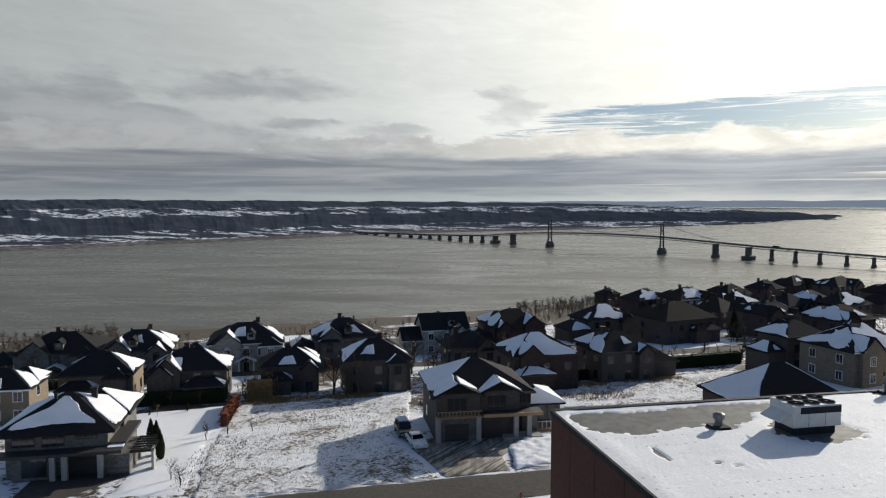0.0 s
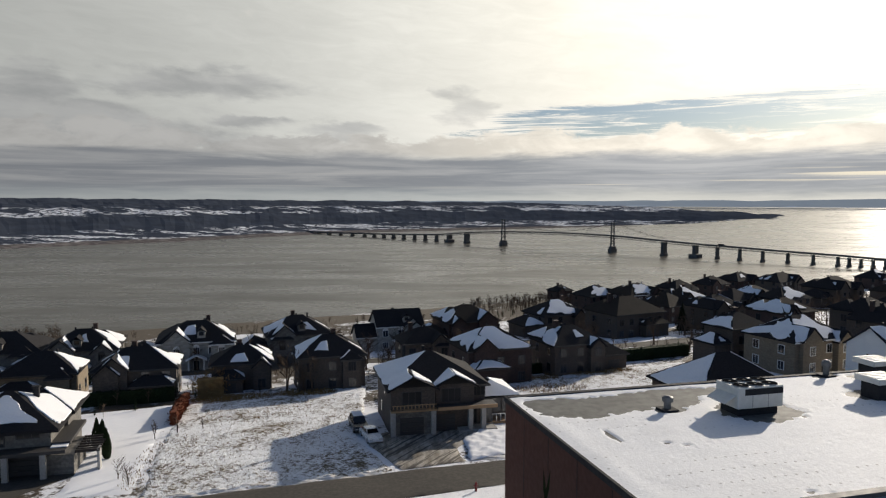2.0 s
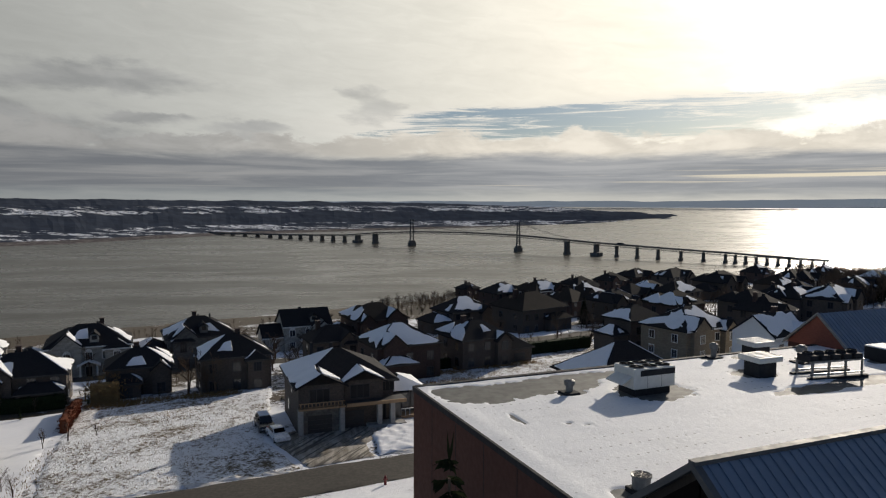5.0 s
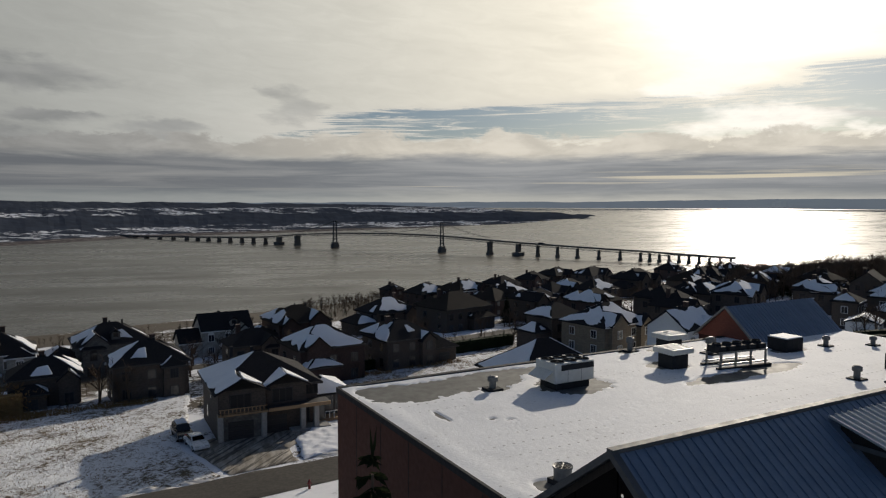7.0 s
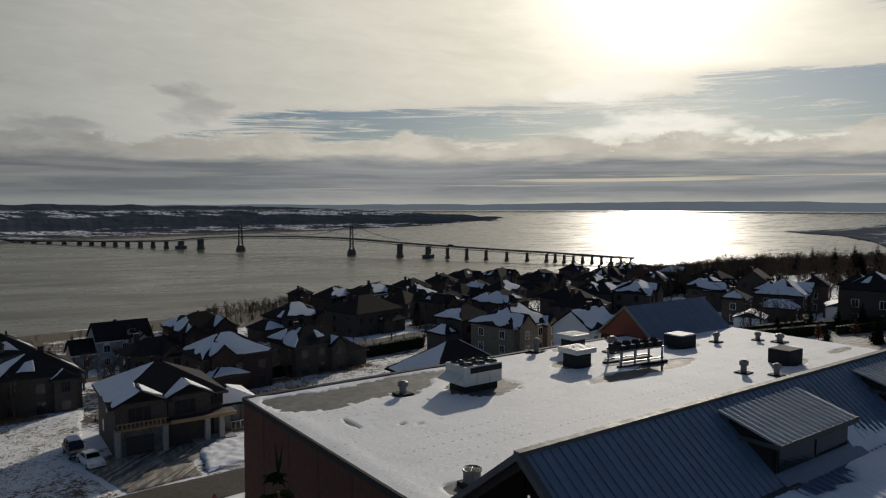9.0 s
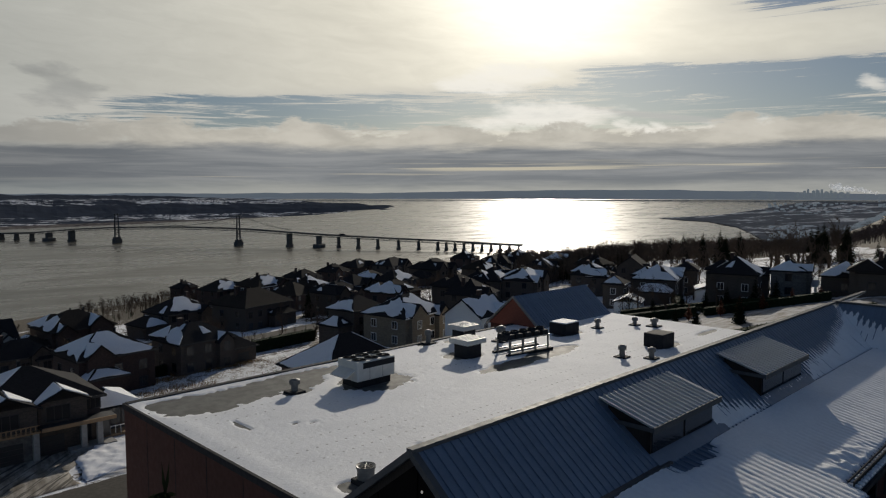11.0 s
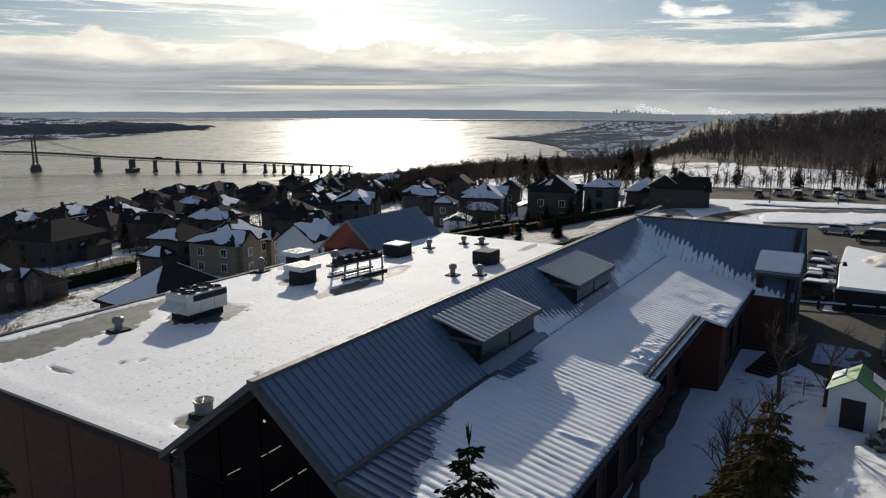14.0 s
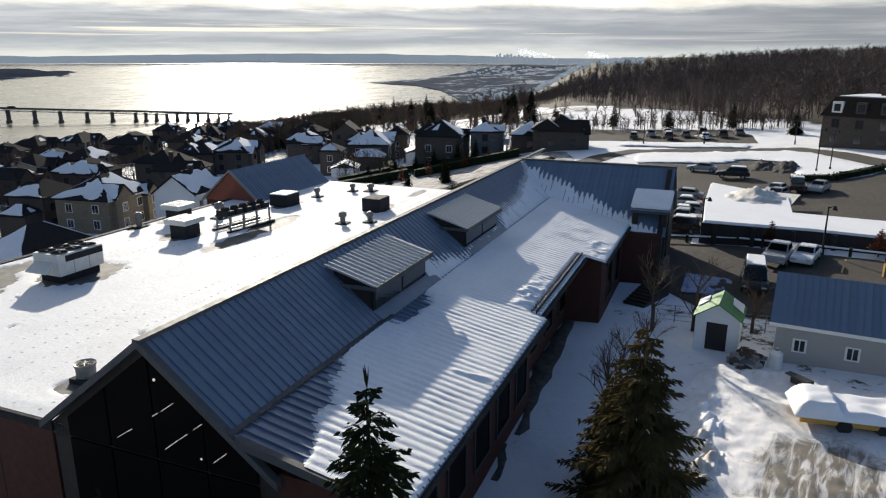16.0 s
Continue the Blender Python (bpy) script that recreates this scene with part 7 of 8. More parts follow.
def shed():
    x, y = 43.7, 7.4
    ob = thing("garden_shed", "white garden shed with a green roof and dark door", "shed", (x + 1.2, y + 0.1, gh(x, y)), -84)
    w, d, h = 2.6, 2.8, 2.3
    bm = boxes((-w / 2, w / 2, -d / 2, d / 2, -0.3, h))
    for yy in (-d / 2, d / 2):
        bm.faces.new([bm.verts.new(p) for p in ((-w / 2, yy, h), (w / 2, yy, h), (0, yy, h + 0.85))])
    part("wall", bm, "white", ob)
    p = gable_planes(-w / 2, w / 2, -d / 2, d / 2, h, 0.66, 0.16, "y")
    roof = part("roof", roof_mesh(p, 0.08), "green_roof", ob, "green metal roof")
    rng = random.Random(2)
    for f, (cx, cz) in zip(p.values(), ((0.25, 0.3), (0.7, 0.35))):
        low_a, low_b, top_b, top_a = (Vector(q) for q in f)
        at = lambda i, j: tuple(low_a.lerp(low_b, i).lerp(top_a.lerp(top_b, i), j))
        part("snow_patch", snow_patch([at(cx - 0.25, cz - 0.28), at(cx + 0.25, cz - 0.25), at(cx + 0.2, cz + 0.22), at(cx - 0.2, cz + 0.18)], rng, 0.02, 0.4, 0.05), "roof_snow", roof)
    part("corner_board", boxes((-w / 2 - 0.02, -w / 2 + 0.08, -d / 2 - 0.02, -d / 2 + 0.08, -0.2, h), (w / 2 - 0.08, w / 2 + 0.02, -d / 2 - 0.02, -d / 2 + 0.08, -0.2, h)), "trim_white", ob)
    part("door", boxes((-0.62, 0.62, -d / 2 - 0.05, -d / 2, 0.05, 1.85), bevel=0.015), "dark_wood", ob)


shed()


def yard_fence():
    ob = thing("fence", "low wire fence on thin steel posts behind the shed", "fence", (0, 0, 0))
    pts = [(47.2 + 0.15 * k, 12.4 - 1.45 * k) for k in range(7)]
    for x, y in pts:
        z = gh(x, y)
        part("post", tube(bmesh.new(), (x, y, z - 0.3), (x, y, z + 1.25), 0.035, None, 6), "galvanised", ob)
    for (ax, ay), (bx, by) in zip(pts, pts[1:]):
        bm = bmesh.new()
        for up_z in (0.15, 0.5, 0.85, 1.2):
            tube(bm, (ax, ay, gh(ax, ay) + up_z), (bx, by, gh(bx, by) + up_z), 0.014, None, 3)
        part("wire", bm, "galvanised", ob)


yard_fence()


def garage():
    ob = thing("garage", "grey clad garage with a blue metal roof", "garage", (43.4, 4.0, gh(44, 2)), -84)
    w, d, h = 11.0, 6.6, 2.65
    bm = boxes((0, w, 0, d, -0.4, h))
    for xx in (0, w):
        bm.faces.new([bm.verts.new(p) for p in ((xx, 0, h), (xx, d, h), (xx, d / 2, h + 1.95))])
    part("wall", bm, "grey_siding", ob)
    part("end_cladding", boxes((-0.03, 0.0, 0, d, -0.4, h)), "white", ob, "pale end wall")
    me = rib_panel("garage_sheet", d / 2 + 0.4, 0.59, 0.4, 0.03)
    me.materials.append(M["blue_metal"])
    for k in range(int((w + 0.7) / 0.4)):
        share("roof_sheet", me, ob, (-0.35 + k * 0.4, d / 2, h + 2.02))
    part("roof", slab(bmesh.new(), [(-0.35, d / 2, h + 2.02), (w + 0.35, d / 2, h + 2.02), (w + 0.35, d + 0.4, h - 0.16), (-0.35, d + 0.4, h - 0.16)], 0.06), "blue_metal", ob)
    part("eave_trim", boxes((-0.38, w + 0.38, -0.46, -0.4, h - 0.32, h - 0.12)), "trim_white", ob)
    for wx in (1.35, 4.1):
        window(ob, wx, 0, 0.85, 0, 0.6, 0.66, "trim_white", 1)
    part("side_door", boxes((7.3, 8.3, -0.05, 0, 0.0, 2.1), bevel=0.02), "trim_white", ob)


garage()


def yard_things():
    z = gh(41.5, 3.6)
    tank = thing("gas_tank", "white upright gas cylinder beside the garage", "gas tank", (42.5, 3.7, z))
    part("shell", tube(tube(bmesh.new(), (0, 0, 0.05), (0, 0, 0.95), 0.38, None, 20), (0, 0, 0.95), (0, 0, 1.15), 0.38, 0.16, 20), "trim_white", tank)
    part("valve_collar", tube(bmesh.new(), (0, 0, 1.12), (0, 0, 1.28), 0.14, None, 12), "galvanised", tank)
    rng = random.Random(4)
    for k in range(46):
        a, r = rng.uniform(0, math.tau), rng.uniform(0, 1.0) ** 0.7
        x, y = 42.6 + 1.5 * r * math.cos(a), 5.3 + 0.95 * r * math.sin(a)
        bm = bmesh.new()
        bmesh.ops.create_cube(bm, size=1.0)
        s = rng.uniform(0.2, 0.48)
        for v in bm.verts:
            v.co = Vector((v.co.x * s * rng.uniform(0.8, 1.7), v.co.y * s * rng.uniform(0.6, 1.1), v.co.z * s * rng.uniform(0.5, 0.9)))
        ob = link("log" if k % 2 else "rock", bm, "bark" if k % 2 else "concrete")
        ob.location, ob.rotation_euler = (x, y, gh(x, y) + 0.12 + 0.55 * (1 - r)), (rng.uniform(-0.4, 0.4), rng.uniform(-0.4, 0.4), rng.uniform(0, 3))
        tagged(ob, "split log in a snowy heap by the shed" if k % 2 else "rough grey rock in a snowy heap by the shed", "log" if k % 2 else "rock", "heap by the shed")
    cart = thing("wheelie_cart", "small black cart standing in the snow", "cart", (40.2, 2.0, gh(40, 2) + 0.05), 60)
    part("tub", boxes((-0.55, 0.55, -0.3, 0.3, 0.2, 0.62), bevel=0.06), "trim_dark", cart)
    part("handle", boxes((0.5, 0.95, -0.25, 0.25, 0.55, 0.62), bevel=0.02), "trim_dark", cart)
    for sy in (-0.32, 0.32):
        part("wheel", tube(bmesh.new(), (-0.3, sy - 0.04, 0.18), (-0.3, sy + 0.04, 0.18), 0.18, None, 12), "tyre", cart)
    trailer = thing("snowed_trailer", "yellow-sided trailer buried under thick snow", "trailer", (37.3, -1.2, gh(37, -1)), -72)
    part("bed", boxes((-3.2, 2.6, -1.1, 1.1, 0.35, 0.95), bevel=0.04), "yellow_paint", trailer)
    for x in (-1.2, 0.6):
        for sy in (-1.0, 1.0):
            part("wheel", tube(bmesh.new(), (x, sy - 0.12, 0.36), (x, sy + 0.12, 0.36), 0.36, None, 14), "tyre", trailer)
    part("frame_rack", boxes((1.3, 1.36, -0.9, 0.3, 1.2, 1.75), (1.9, 1.96, -0.9, 0.3, 1.2, 1.75), (1.3, 1.96, -0.9, -0.84, 1.68, 1.75), (1.3, 1.96, 0.24, 0.3, 1.68, 1.75)), "dark_metal", trailer)
    verts, n = [], 36
    for i in range(n + 1):
        for j in range(n + 1):
            a, b = -1 + 2 * i / n, -1 + 2 * j / n
            x, y = -0.4 + a * 3.1, b * 1.35
            e = min(1.0, (1 - abs(a)) * 5) * min(1.0, (1 - abs(b)) * 4)
            verts.append((x, y, 0.75 + (0.42 + 0.16 * bumps(x, y, 0.9, 7.0) + (0.35 if a < -0.35 else 0)) * math.sqrt(max(0.0, e))))
    ob = new("snow_cover", mesh_of("snow_cover", verts, grid_faces(n + 1, n + 1), "snow", True))
    ob.parent = trailer
    tarp = thing("tarpaulin", "blue tarpaulin lying on the snow", "tarpaulin", (56.5, 10.8, gh(56.5, 10.8) + 0.12), 10)
    bm = bmesh.new()
    bmesh.ops.create_grid(bm, x_segments=14, y_segments=10, size=1.0)
    for v in bm.verts:
        v.co = Vector((v.co.x * 2.6, v.co.y * 1.9, 0.12 * bumps(v.co.x * 3, v.co.y * 3, 1.0, 2.0)))
    bmesh.ops.solidify(bm, geom=bm.faces[:], thickness=0.02)
    part("sheet", bm, "tarp", tarp)


yard_things()


def steps_by_hall():
    ob = thing("outdoor_steps", "timber steps climbing beside the hall", "steps", (49.5, 14.6, gh(50, 14.5)), 78)
    for k in range(9):
        part("step", boxes((-0.9, 0.9, -k * 0.42 - 0.4, -k * 0.42, -0.6, 0.15 + 0.13 * k)), "dark_wood", ob)


steps_by_hall()


def street_lamp(x, y, h, label="black street lamp with a hooded head"):
    ob = thing("street_lamp", label, "street lamp", (x, y, gh(x, y)), 0, "street lamps")
    part("pole", tube(bmesh.new(), (0, 0, -0.3), (0, 0, h), 0.09, 0.06, 8), "dark_metal", ob)
    part("base", tube(bmesh.new(), (0, 0, 0), (0, 0, 0.7), 0.18, 0.14, 10), "dark_metal", ob)
    part("arm", tube(bmesh.new(), (0, 0, h - 0.1), (0, -0.5, h + 0.1), 0.04, None, 6), "dark_metal", ob)
    part("head", tube(bmesh.new(), (0, -0.5, h - 0.25), (0, -0.5, h + 0.12), 0.24, 0.08, 10), "dark_metal", ob)


for x, y, h in ((70.2, 14.8, 4.5), (69.6, 4.0, 4.5), (116.5, 9.6, 6.5), (118.5, 8.0, 6.0), (147, 33, 7), (151, 17, 7), (146, 45, 7)):
    street_lamp(x, y, h)


def apartment_block():
    x, y = 148.6, -6.0
    ob = thing("apartment_building", "brick apartment building with a dark mansard roof and snow on top", "apartment building", (x, y, gh(146, 8)), -110)
    w, d, h = 34, 15, 5.6
    part("wall", boxes((-w / 2, w / 2, -d / 2, d / 2, -3, h)), "brickgrey", ob)
    bm = bmesh.new()
    low = [(-w / 2 - 0.4, -d / 2 - 0.4), (w / 2 + 0.4, -d / 2 - 0.4), (w / 2 + 0.4, d / 2 + 0.4), (-w / 2 - 0.4, d / 2 + 0.4)]
    top = [(-w / 2 + 1.2, -d / 2 + 1.2), (w / 2 - 1.2, -d / 2 + 1.2), (w / 2 - 1.2, d / 2 - 1.2), (-w / 2 + 1.2, d / 2 - 1.2)]
    a, b = [bm.verts.new((*p, h)) for p in low], [bm.verts.new((*p, h + 3.4)) for p in top]
    bm.faces.new(a[::-1])
    bm.faces.new(b)
    for i in range(4):
        j = (i + 1) % 4
        bm.faces.new((a[i], a[j], b[j], b[i]))
    roof = part("roof", bm, "shingle_brown", ob)
    part("roof_snow", boxes((-w / 2 + 1.6, w / 2 - 1.6, -d / 2 + 1.6, d / 2 - 1.6, h + 3.4, h + 3.6), bevel=0.08), "roof_snow", roof)
    for k in range(8):
        wx = -w / 2 + 2.4 + k * 4.1
        for wz in (0.9, 3.6):
            window(ob, wx, -d / 2, wz, 0, 1.3, 1.5, "trim_dark")
        dormer = part("dormer", boxes((wx - 0.9, wx + 0.9, -d / 2 - 0.1, -d / 2 + 2.0, h + 0.5, h + 2.6)), "trim_white" if k == 0 else "trim_dark", ob)
        share("pane", shared_mesh("pane_dormer", "glass", lambda: boxes((-0.55, 0.55, -0.04, 0.04, 0, 1.3))), dormer, (wx, -d / 2 - 0.1, h + 0.9))
    for k in range(3):
        for wz in (0.9, 3.6):
            window(ob, -w / 2, -d / 2 + 2.5 + k * 4.5, wz, -90, 1.3, 1.5)
    for wx in (-10, 2, 12):
        part("chimney", boxes((wx - 0.7, wx + 0.7, 0, 1.2, h + 3, h + 5.2)), "darkbrick", ob)


apartment_block()



for k in range(4):
    lx, ly = 66.3, 2.0 - k * 2.9
    bm = bmesh.new()
    slab(bm, [(lx - 2.2, ly - 0.07, gh(lx - 2.2, ly) + 0.13), (lx + 2.2, ly - 0.07, gh(lx + 2.2, ly) + 0.13), (lx + 2.2, ly + 0.07, gh(lx + 2.2, ly) + 0.13), (lx - 2.2, ly + 0.07, gh(lx - 2.2, ly) + 0.13)], 0.03)
    tagged(link("parking_line", bm, "yellow_paint"), "worn yellow parking line on the asphalt", "parking line", "parking lines", "structure")


def hydrant(x, y):
    ob = thing("fire_hydrant", "small red fire hydrant standing in the snow", "hydrant", (x, y, gh(x, y)))
    part("barrel", tube(bmesh.new(), (0, 0, -0.1), (0, 0, 0.75), 0.14, 0.12, 12), "car_red", ob)
    part("bonnet", tube(bmesh.new(), (0, 0, 0.75), (0, 0, 0.95), 0.16, 0.05, 12), "car_red", ob)
    for s in (-1, 1):
        part("nozzle", tube(bmesh.new(), (s * 0.1, 0, 0.55), (s * 0.24, 0, 0.55), 0.07, None, 10), "car_red", ob)


hydrant(7.6, 66.2)


def small_garage(x, y, turn):
    ob = thing("garage", "small white garage with a snowy roof", "garage", (x, y, gh(x, y)), turn)
    part("wall", boxes((-3.2, 3.2, -3, 3, -1, 2.7)), "white", ob)
    p = gable_planes(-3.2, 3.2, -3, 3, 2.7, 0.4, 0.3)
    roof = part("roof", roof_mesh(p), "shingle", ob)
    rng = random.Random(6)
    for f in "FB":
        part("snow_patch", snow_patch(p[f], rng, 0.0, 0.08), "roof_snow", roof)
    garage_door(ob, 0, -3.02, 0, 3.2, 2.2, 0, "grey_siding")


small_garage(144.0, 101.5, 40)
small_garage(126.0, 110.0, 34)


def shade_strip_outline():
    """The outline of a dark strip that stands in for shade along the foot of the hall's side wall."""
    pts = [(2.0, -9.1), (17.6, -9.1), (17.9, -8.1), (30.9, -8.1), (30.9, -8.9), (18.0, -9.5), (9.0, -9.45), (2.0, -9.4)]
    return [tuple((TURN @ Vector((u, v, 0)))[:2]) for u, v in pts]


# dark gravel colour laid on the snow as the shade below the wall
area("planting_bed", "strip of dark bare earth beside the hall", shade_strip_outline(), "gravel", 0.07, 0.5, "planting bed", 0.7, 0.1)
# ---- plants ----
class Cloud:
    """Gathers many small solids into one mesh."""

    def __init__(self):
        self.v, self.f = [], []

    def spike(self, a, b, ra, rb, sides=3):
        a, b = Vector(a), Vector(b)
        way = b - a
        if way.length < 1e-5:
            return
        way.normalize()
        s = way.orthogonal().normalized()
        o = way.cross(s)
        n = len(self.v)
        for c, r in ((a, ra), (b, rb)):
            for i in range(sides):
                q = i * math.tau / sides
                self.v.append(tuple(c + (s * math.cos(q) + o * math.sin(q)) * r))
        for i in range(sides):
            j = (i + 1) % sides
            self.f.append((n + i, n + j, n + sides + j, n + sides + i))

    def blade(self, a, b, side, half):
        a, b, side = Vector(a), Vector(b), Vector(side).normalized() * half
        n = len(self.v)
        m = a.lerp(b, 0.45)
        self.v += [tuple(a), tuple(m + side), tuple(b), tuple(m - side)]
        self.f += [(n, n + 1, n + 2), (n, n + 2, n + 3)]

    def arrays(self):
        return np.array(self.v, float), self.f


def bare_tree(seed, h, levels=3, kids=5, thick=0.022):
    rng, c = random.Random(seed), Cloud()

    def grow(p, way, length, r, level):
        steps = 3 if level == 0 else 2
        pts = [p]
        for k in range(steps):
            way = (way + Vector((rng.uniform(-1, 1), rng.uniform(-1, 1), rng.uniform(-0.2, 0.6))) * (0.10 if level == 0 else 0.22)).normalized()
            q = pts[-1] + way * length / steps
            ra, rb = r * (1 - k / steps * 0.6), r * (1 - (k + 1) / steps * 0.6)
            c.spike(pts[-1], q, ra, rb, 5 if level == 0 else 3)
            pts.append(q)
        if level >= levels:
            return
        n = kids + (3 if level == 0 else 0)
        for k in range(n):
            at = rng.uniform(0.3 if level == 0 else 0.2, 1.0)
            i = min(int(at * steps), steps - 1)
            base = pts[i].lerp(pts[i + 1], at * steps - i)
            turn = rng.uniform(0, math.tau)
            out = Vector((math.cos(turn), math.sin(turn), 0))
            grow(base, (way * 0.75 + out * rng.uniform(0.5, 1.0) + Vector((0, 0, 0.25))).normalized(), length * rng.uniform(0.42, 0.62), r * 0.42, level + 1)

    grow(Vector((0, 0, -0.3)), Vector((0, 0, 1)), h * 0.62, h * thick, 0)
    return c.arrays()


def conifer(seed, h, radius, whorls=12, arms=8, sprigs=2, droop=0.35, ragged=0.3):
    rng, c = random.Random(seed), Cloud()
    c.spike((0, 0, -0.4), (0, 0, h * 0.97), h * 0.018 + 0.04, 0.02, 6)
    for k in range(whorls):
        q = (k + 0.5) / whorls
        z = h * (0.06 + 0.93 * q)
        reach = radius * (1 - q) ** 0.85 * (1 - 0.25 * (q < 0.08)) + 0.08
        for i in range(arms if q < 0.85 else max(4, arms - 3)):
            a = i * math.tau / arms + k * 2.4 + rng.uniform(-0.3, 0.3)
            r = reach * rng.uniform(1 - ragged, 1 + ragged * 0.35)
            out = Vector((math.cos(a), math.sin(a), 0))
            tip = Vector((0, 0, z)) + out * r + Vector((0, 0, -droop * r + rng.uniform(-0.05, 0.08) * h / 10))
            root = Vector((0, 0, z + 0.05 * h / whorls))
            side = out.cross(Vector((0, 0, 1)))
            c.blade(root, tip, side + Vector((0, 0, rng.uniform(-0.5, 0.5))), r * 0.20 + 0.04)
            for s in range(sprigs):
                f = (s + 1.0) / (sprigs + 0.6)
                base = root.lerp(tip, f)
                for sign in (-1, 1):
                    reach2 = r * (0.50 - 0.22 * f) * rng.uniform(0.7, 1.2)
                    end = base + (out * 0.6 + side * sign * 0.8).normalized() * reach2 + Vector((0, 0, -0.42 * reach2 * rng.uniform(0.4, 1.5)))
                    c.blade(base, end, Vector((rng.uniform(-0.4, 0.4), rng.uniform(-0.4, 0.4), 1)).cross(end - base) + Vector((0, 0, rng.uniform(-0.4, 0.4) * reach2)), reach2 * 0.26 + 0.015)
    return c.arrays()


def scatter(name, label, category, kinds, spots, material, kind="stuff"):
    """Many plants, each a turned and sized copy of one of kinds, in one mesh."""
    verts, faces, n = [], [], 0
    for i, (x, y, size, turn) in enumerate(spots):
        v, f = kinds[i % len(kinds)]
        c, s = math.cos(turn) * size, math.sin(turn) * size
        w = np.empty_like(v)
        w[:, 0], w[:, 1], w[:, 2] = v[:, 0] * c - v[:, 1] * s + x, v[:, 0] * s + v[:, 1] * c + y, v[:, 2] * size + lie(x, y)
        verts.append(w)
        faces += [tuple(a + n for a in q) for q in f]
        n += len(v)
    me = mesh_of(name, np.concatenate(verts).tolist(), faces, material)
    return tagged(new(name, me), label, category, kind=kind)


def spots_in(seed, count, az, reach, size, rule=None):
    rng, out, tries = random.Random(seed), [], 0
    while len(out) < count and tries < count * 30:
        tries += 1
        a = radians(rng.uniform(*az))
        r = math.sqrt(rng.uniform(reach[0] ** 2, reach[1] ** 2))
        x, y = r * math.sin(a), r * math.cos(a)
        if rule is None or rule(x, y, math.degrees(a), r):
            out.append((x, y, rng.uniform(*size), rng.uniform(0, math.tau)))
    return out


def far_tree(seed):
    """A leafless tree for the distance: trunk, limbs and sprays of twigs."""
    rng, c = random.Random(seed), Cloud()
    lean = Vector((rng.uniform(-0.6, 0.6), rng.uniform(-0.6, 0.6), 7.0))
    c.spike((0, 0, -0.4), lean, 0.17, 0.06, 4)
    for k in range(11):
        q = rng.uniform(0.3, 1.0)
        base = lean * q
        a = k * 2.4 + rng.uniform(-0.4, 0.4)
        end = base + Vector((math.cos(a) * rng.uniform(1.0, 2.4), math.sin(a) * rng.uniform(1.0, 2.4), rng.uniform(1.2, 3.0)))
        c.spike(base, end, 0.07, 0.025, 3)
        for j in range(6):
            p = base.lerp(end, rng.uniform(0.25, 1.0))
            d = Vector((rng.uniform(-1, 1), rng.uniform(-1, 1), rng.uniform(0.1, 1.3))).normalized() * rng.uniform(0.9, 1.9)
            c.blade(p, p + d, d.orthogonal() + Vector((rng.uniform(-1, 1), rng.uniform(-1, 1), 0)), 0.075)
    return c.arrays()


BARE = [far_tree(s) for s in range(7)]
FIRS = [conifer(s + 20, 10.0, 2.0, 11, 7, 1) for s in range(4)]


def wood_edge(x, y, a, r):
    near = float(np.interp(a, [60, 65, 69, 73, 77, 84, 92, 105], [380, 345, 295, 245, 210, 190, 182, 182]))
    return r > near and -0.375 * x + 0.927 * y < 330 and r < float(np.interp(a, [60, 65, 72, 78], [480, 620, 900, 1300]))


def grown(spots):
    """Trees grow taller from the flats up to the hill."""
    return [(x, y, size * float(np.interp(math.degrees(math.atan2(x, y)), [60, 66, 73, 82], [0.45, 0.62, 0.82, 0.94])), turn) for x, y, size, turn in spots]


scatter("forest", "brown leafless wood on the hill", "forest", BARE, grown(spots_in(1, 2500, (60, 104), (180, 560), (0.8, 1.5), wood_edge)), "far_twig")
scatter("forest", "brown leafless wood on the far hill", "forest", BARE, grown(spots_in(2, 1800, (62, 104), (540, 1300), (1.1, 2.0), wood_edge)), "far_twig")
scatter("undergrowth", "brown leafless undergrowth at the wood's edge", "undergrowth", BARE, spots_in(24, 2600, (60, 104), (185, 480), (0.35, 0.8), wood_edge), "far_twig")
scatter("fir_wood", "scattered dark firs among the bare trees", "firs", FIRS, spots_in(3, 110, (68, 104), (260, 1100), (0.9, 1.5), wood_edge), "needles")


def shore_wood(x, y, a, r):
    s = -0.375 * x + 0.927 * y
    return 60 < s < 470 and r > float(np.interp(a, [36, 42, 46, 50, 56, 60, 64], [500, 400, 320, 265, 255, 330, 420]))


scatter("forest", "leafless wood falling to the river", "forest", BARE, spots_in(4, 1200, (38, 62), (255, 560), (0.7, 1.2), shore_wood), "twig")
scatter("forest", "leafless wood further along the river", "forest", BARE, spots_in(14, 1000, (38, 64), (500, 1150), (0.9, 1.5), shore_wood), "far_twig")
def behind_houses(x, y, a, r):
    return 95 < -0.375 * x + 0.927 * y < 230


scatter("grove", "leafless trees between the houses and the river", "grove", BARE, spots_in(25, 420, (40, 59), (215, 330), (0.55, 0.95), behind_houses), "twig")
scatter("grove", "dark firs between the houses and the river", "grove", FIRS, spots_in(26, 46, (43, 60), (215, 320), (0.5, 1.0), behind_houses), "needles")
scatter("fir_wood", "dark firs above the river", "firs", FIRS, spots_in(5, 60, (42, 62), (260, 560), (0.5, 0.9), shore_wood), "needles")


def bank_scrub(x, y, a, r):
    s = -0.375 * x + 0.927 * y
    return 215 < s < 262 and (a < -25 or 6 < a < 14)


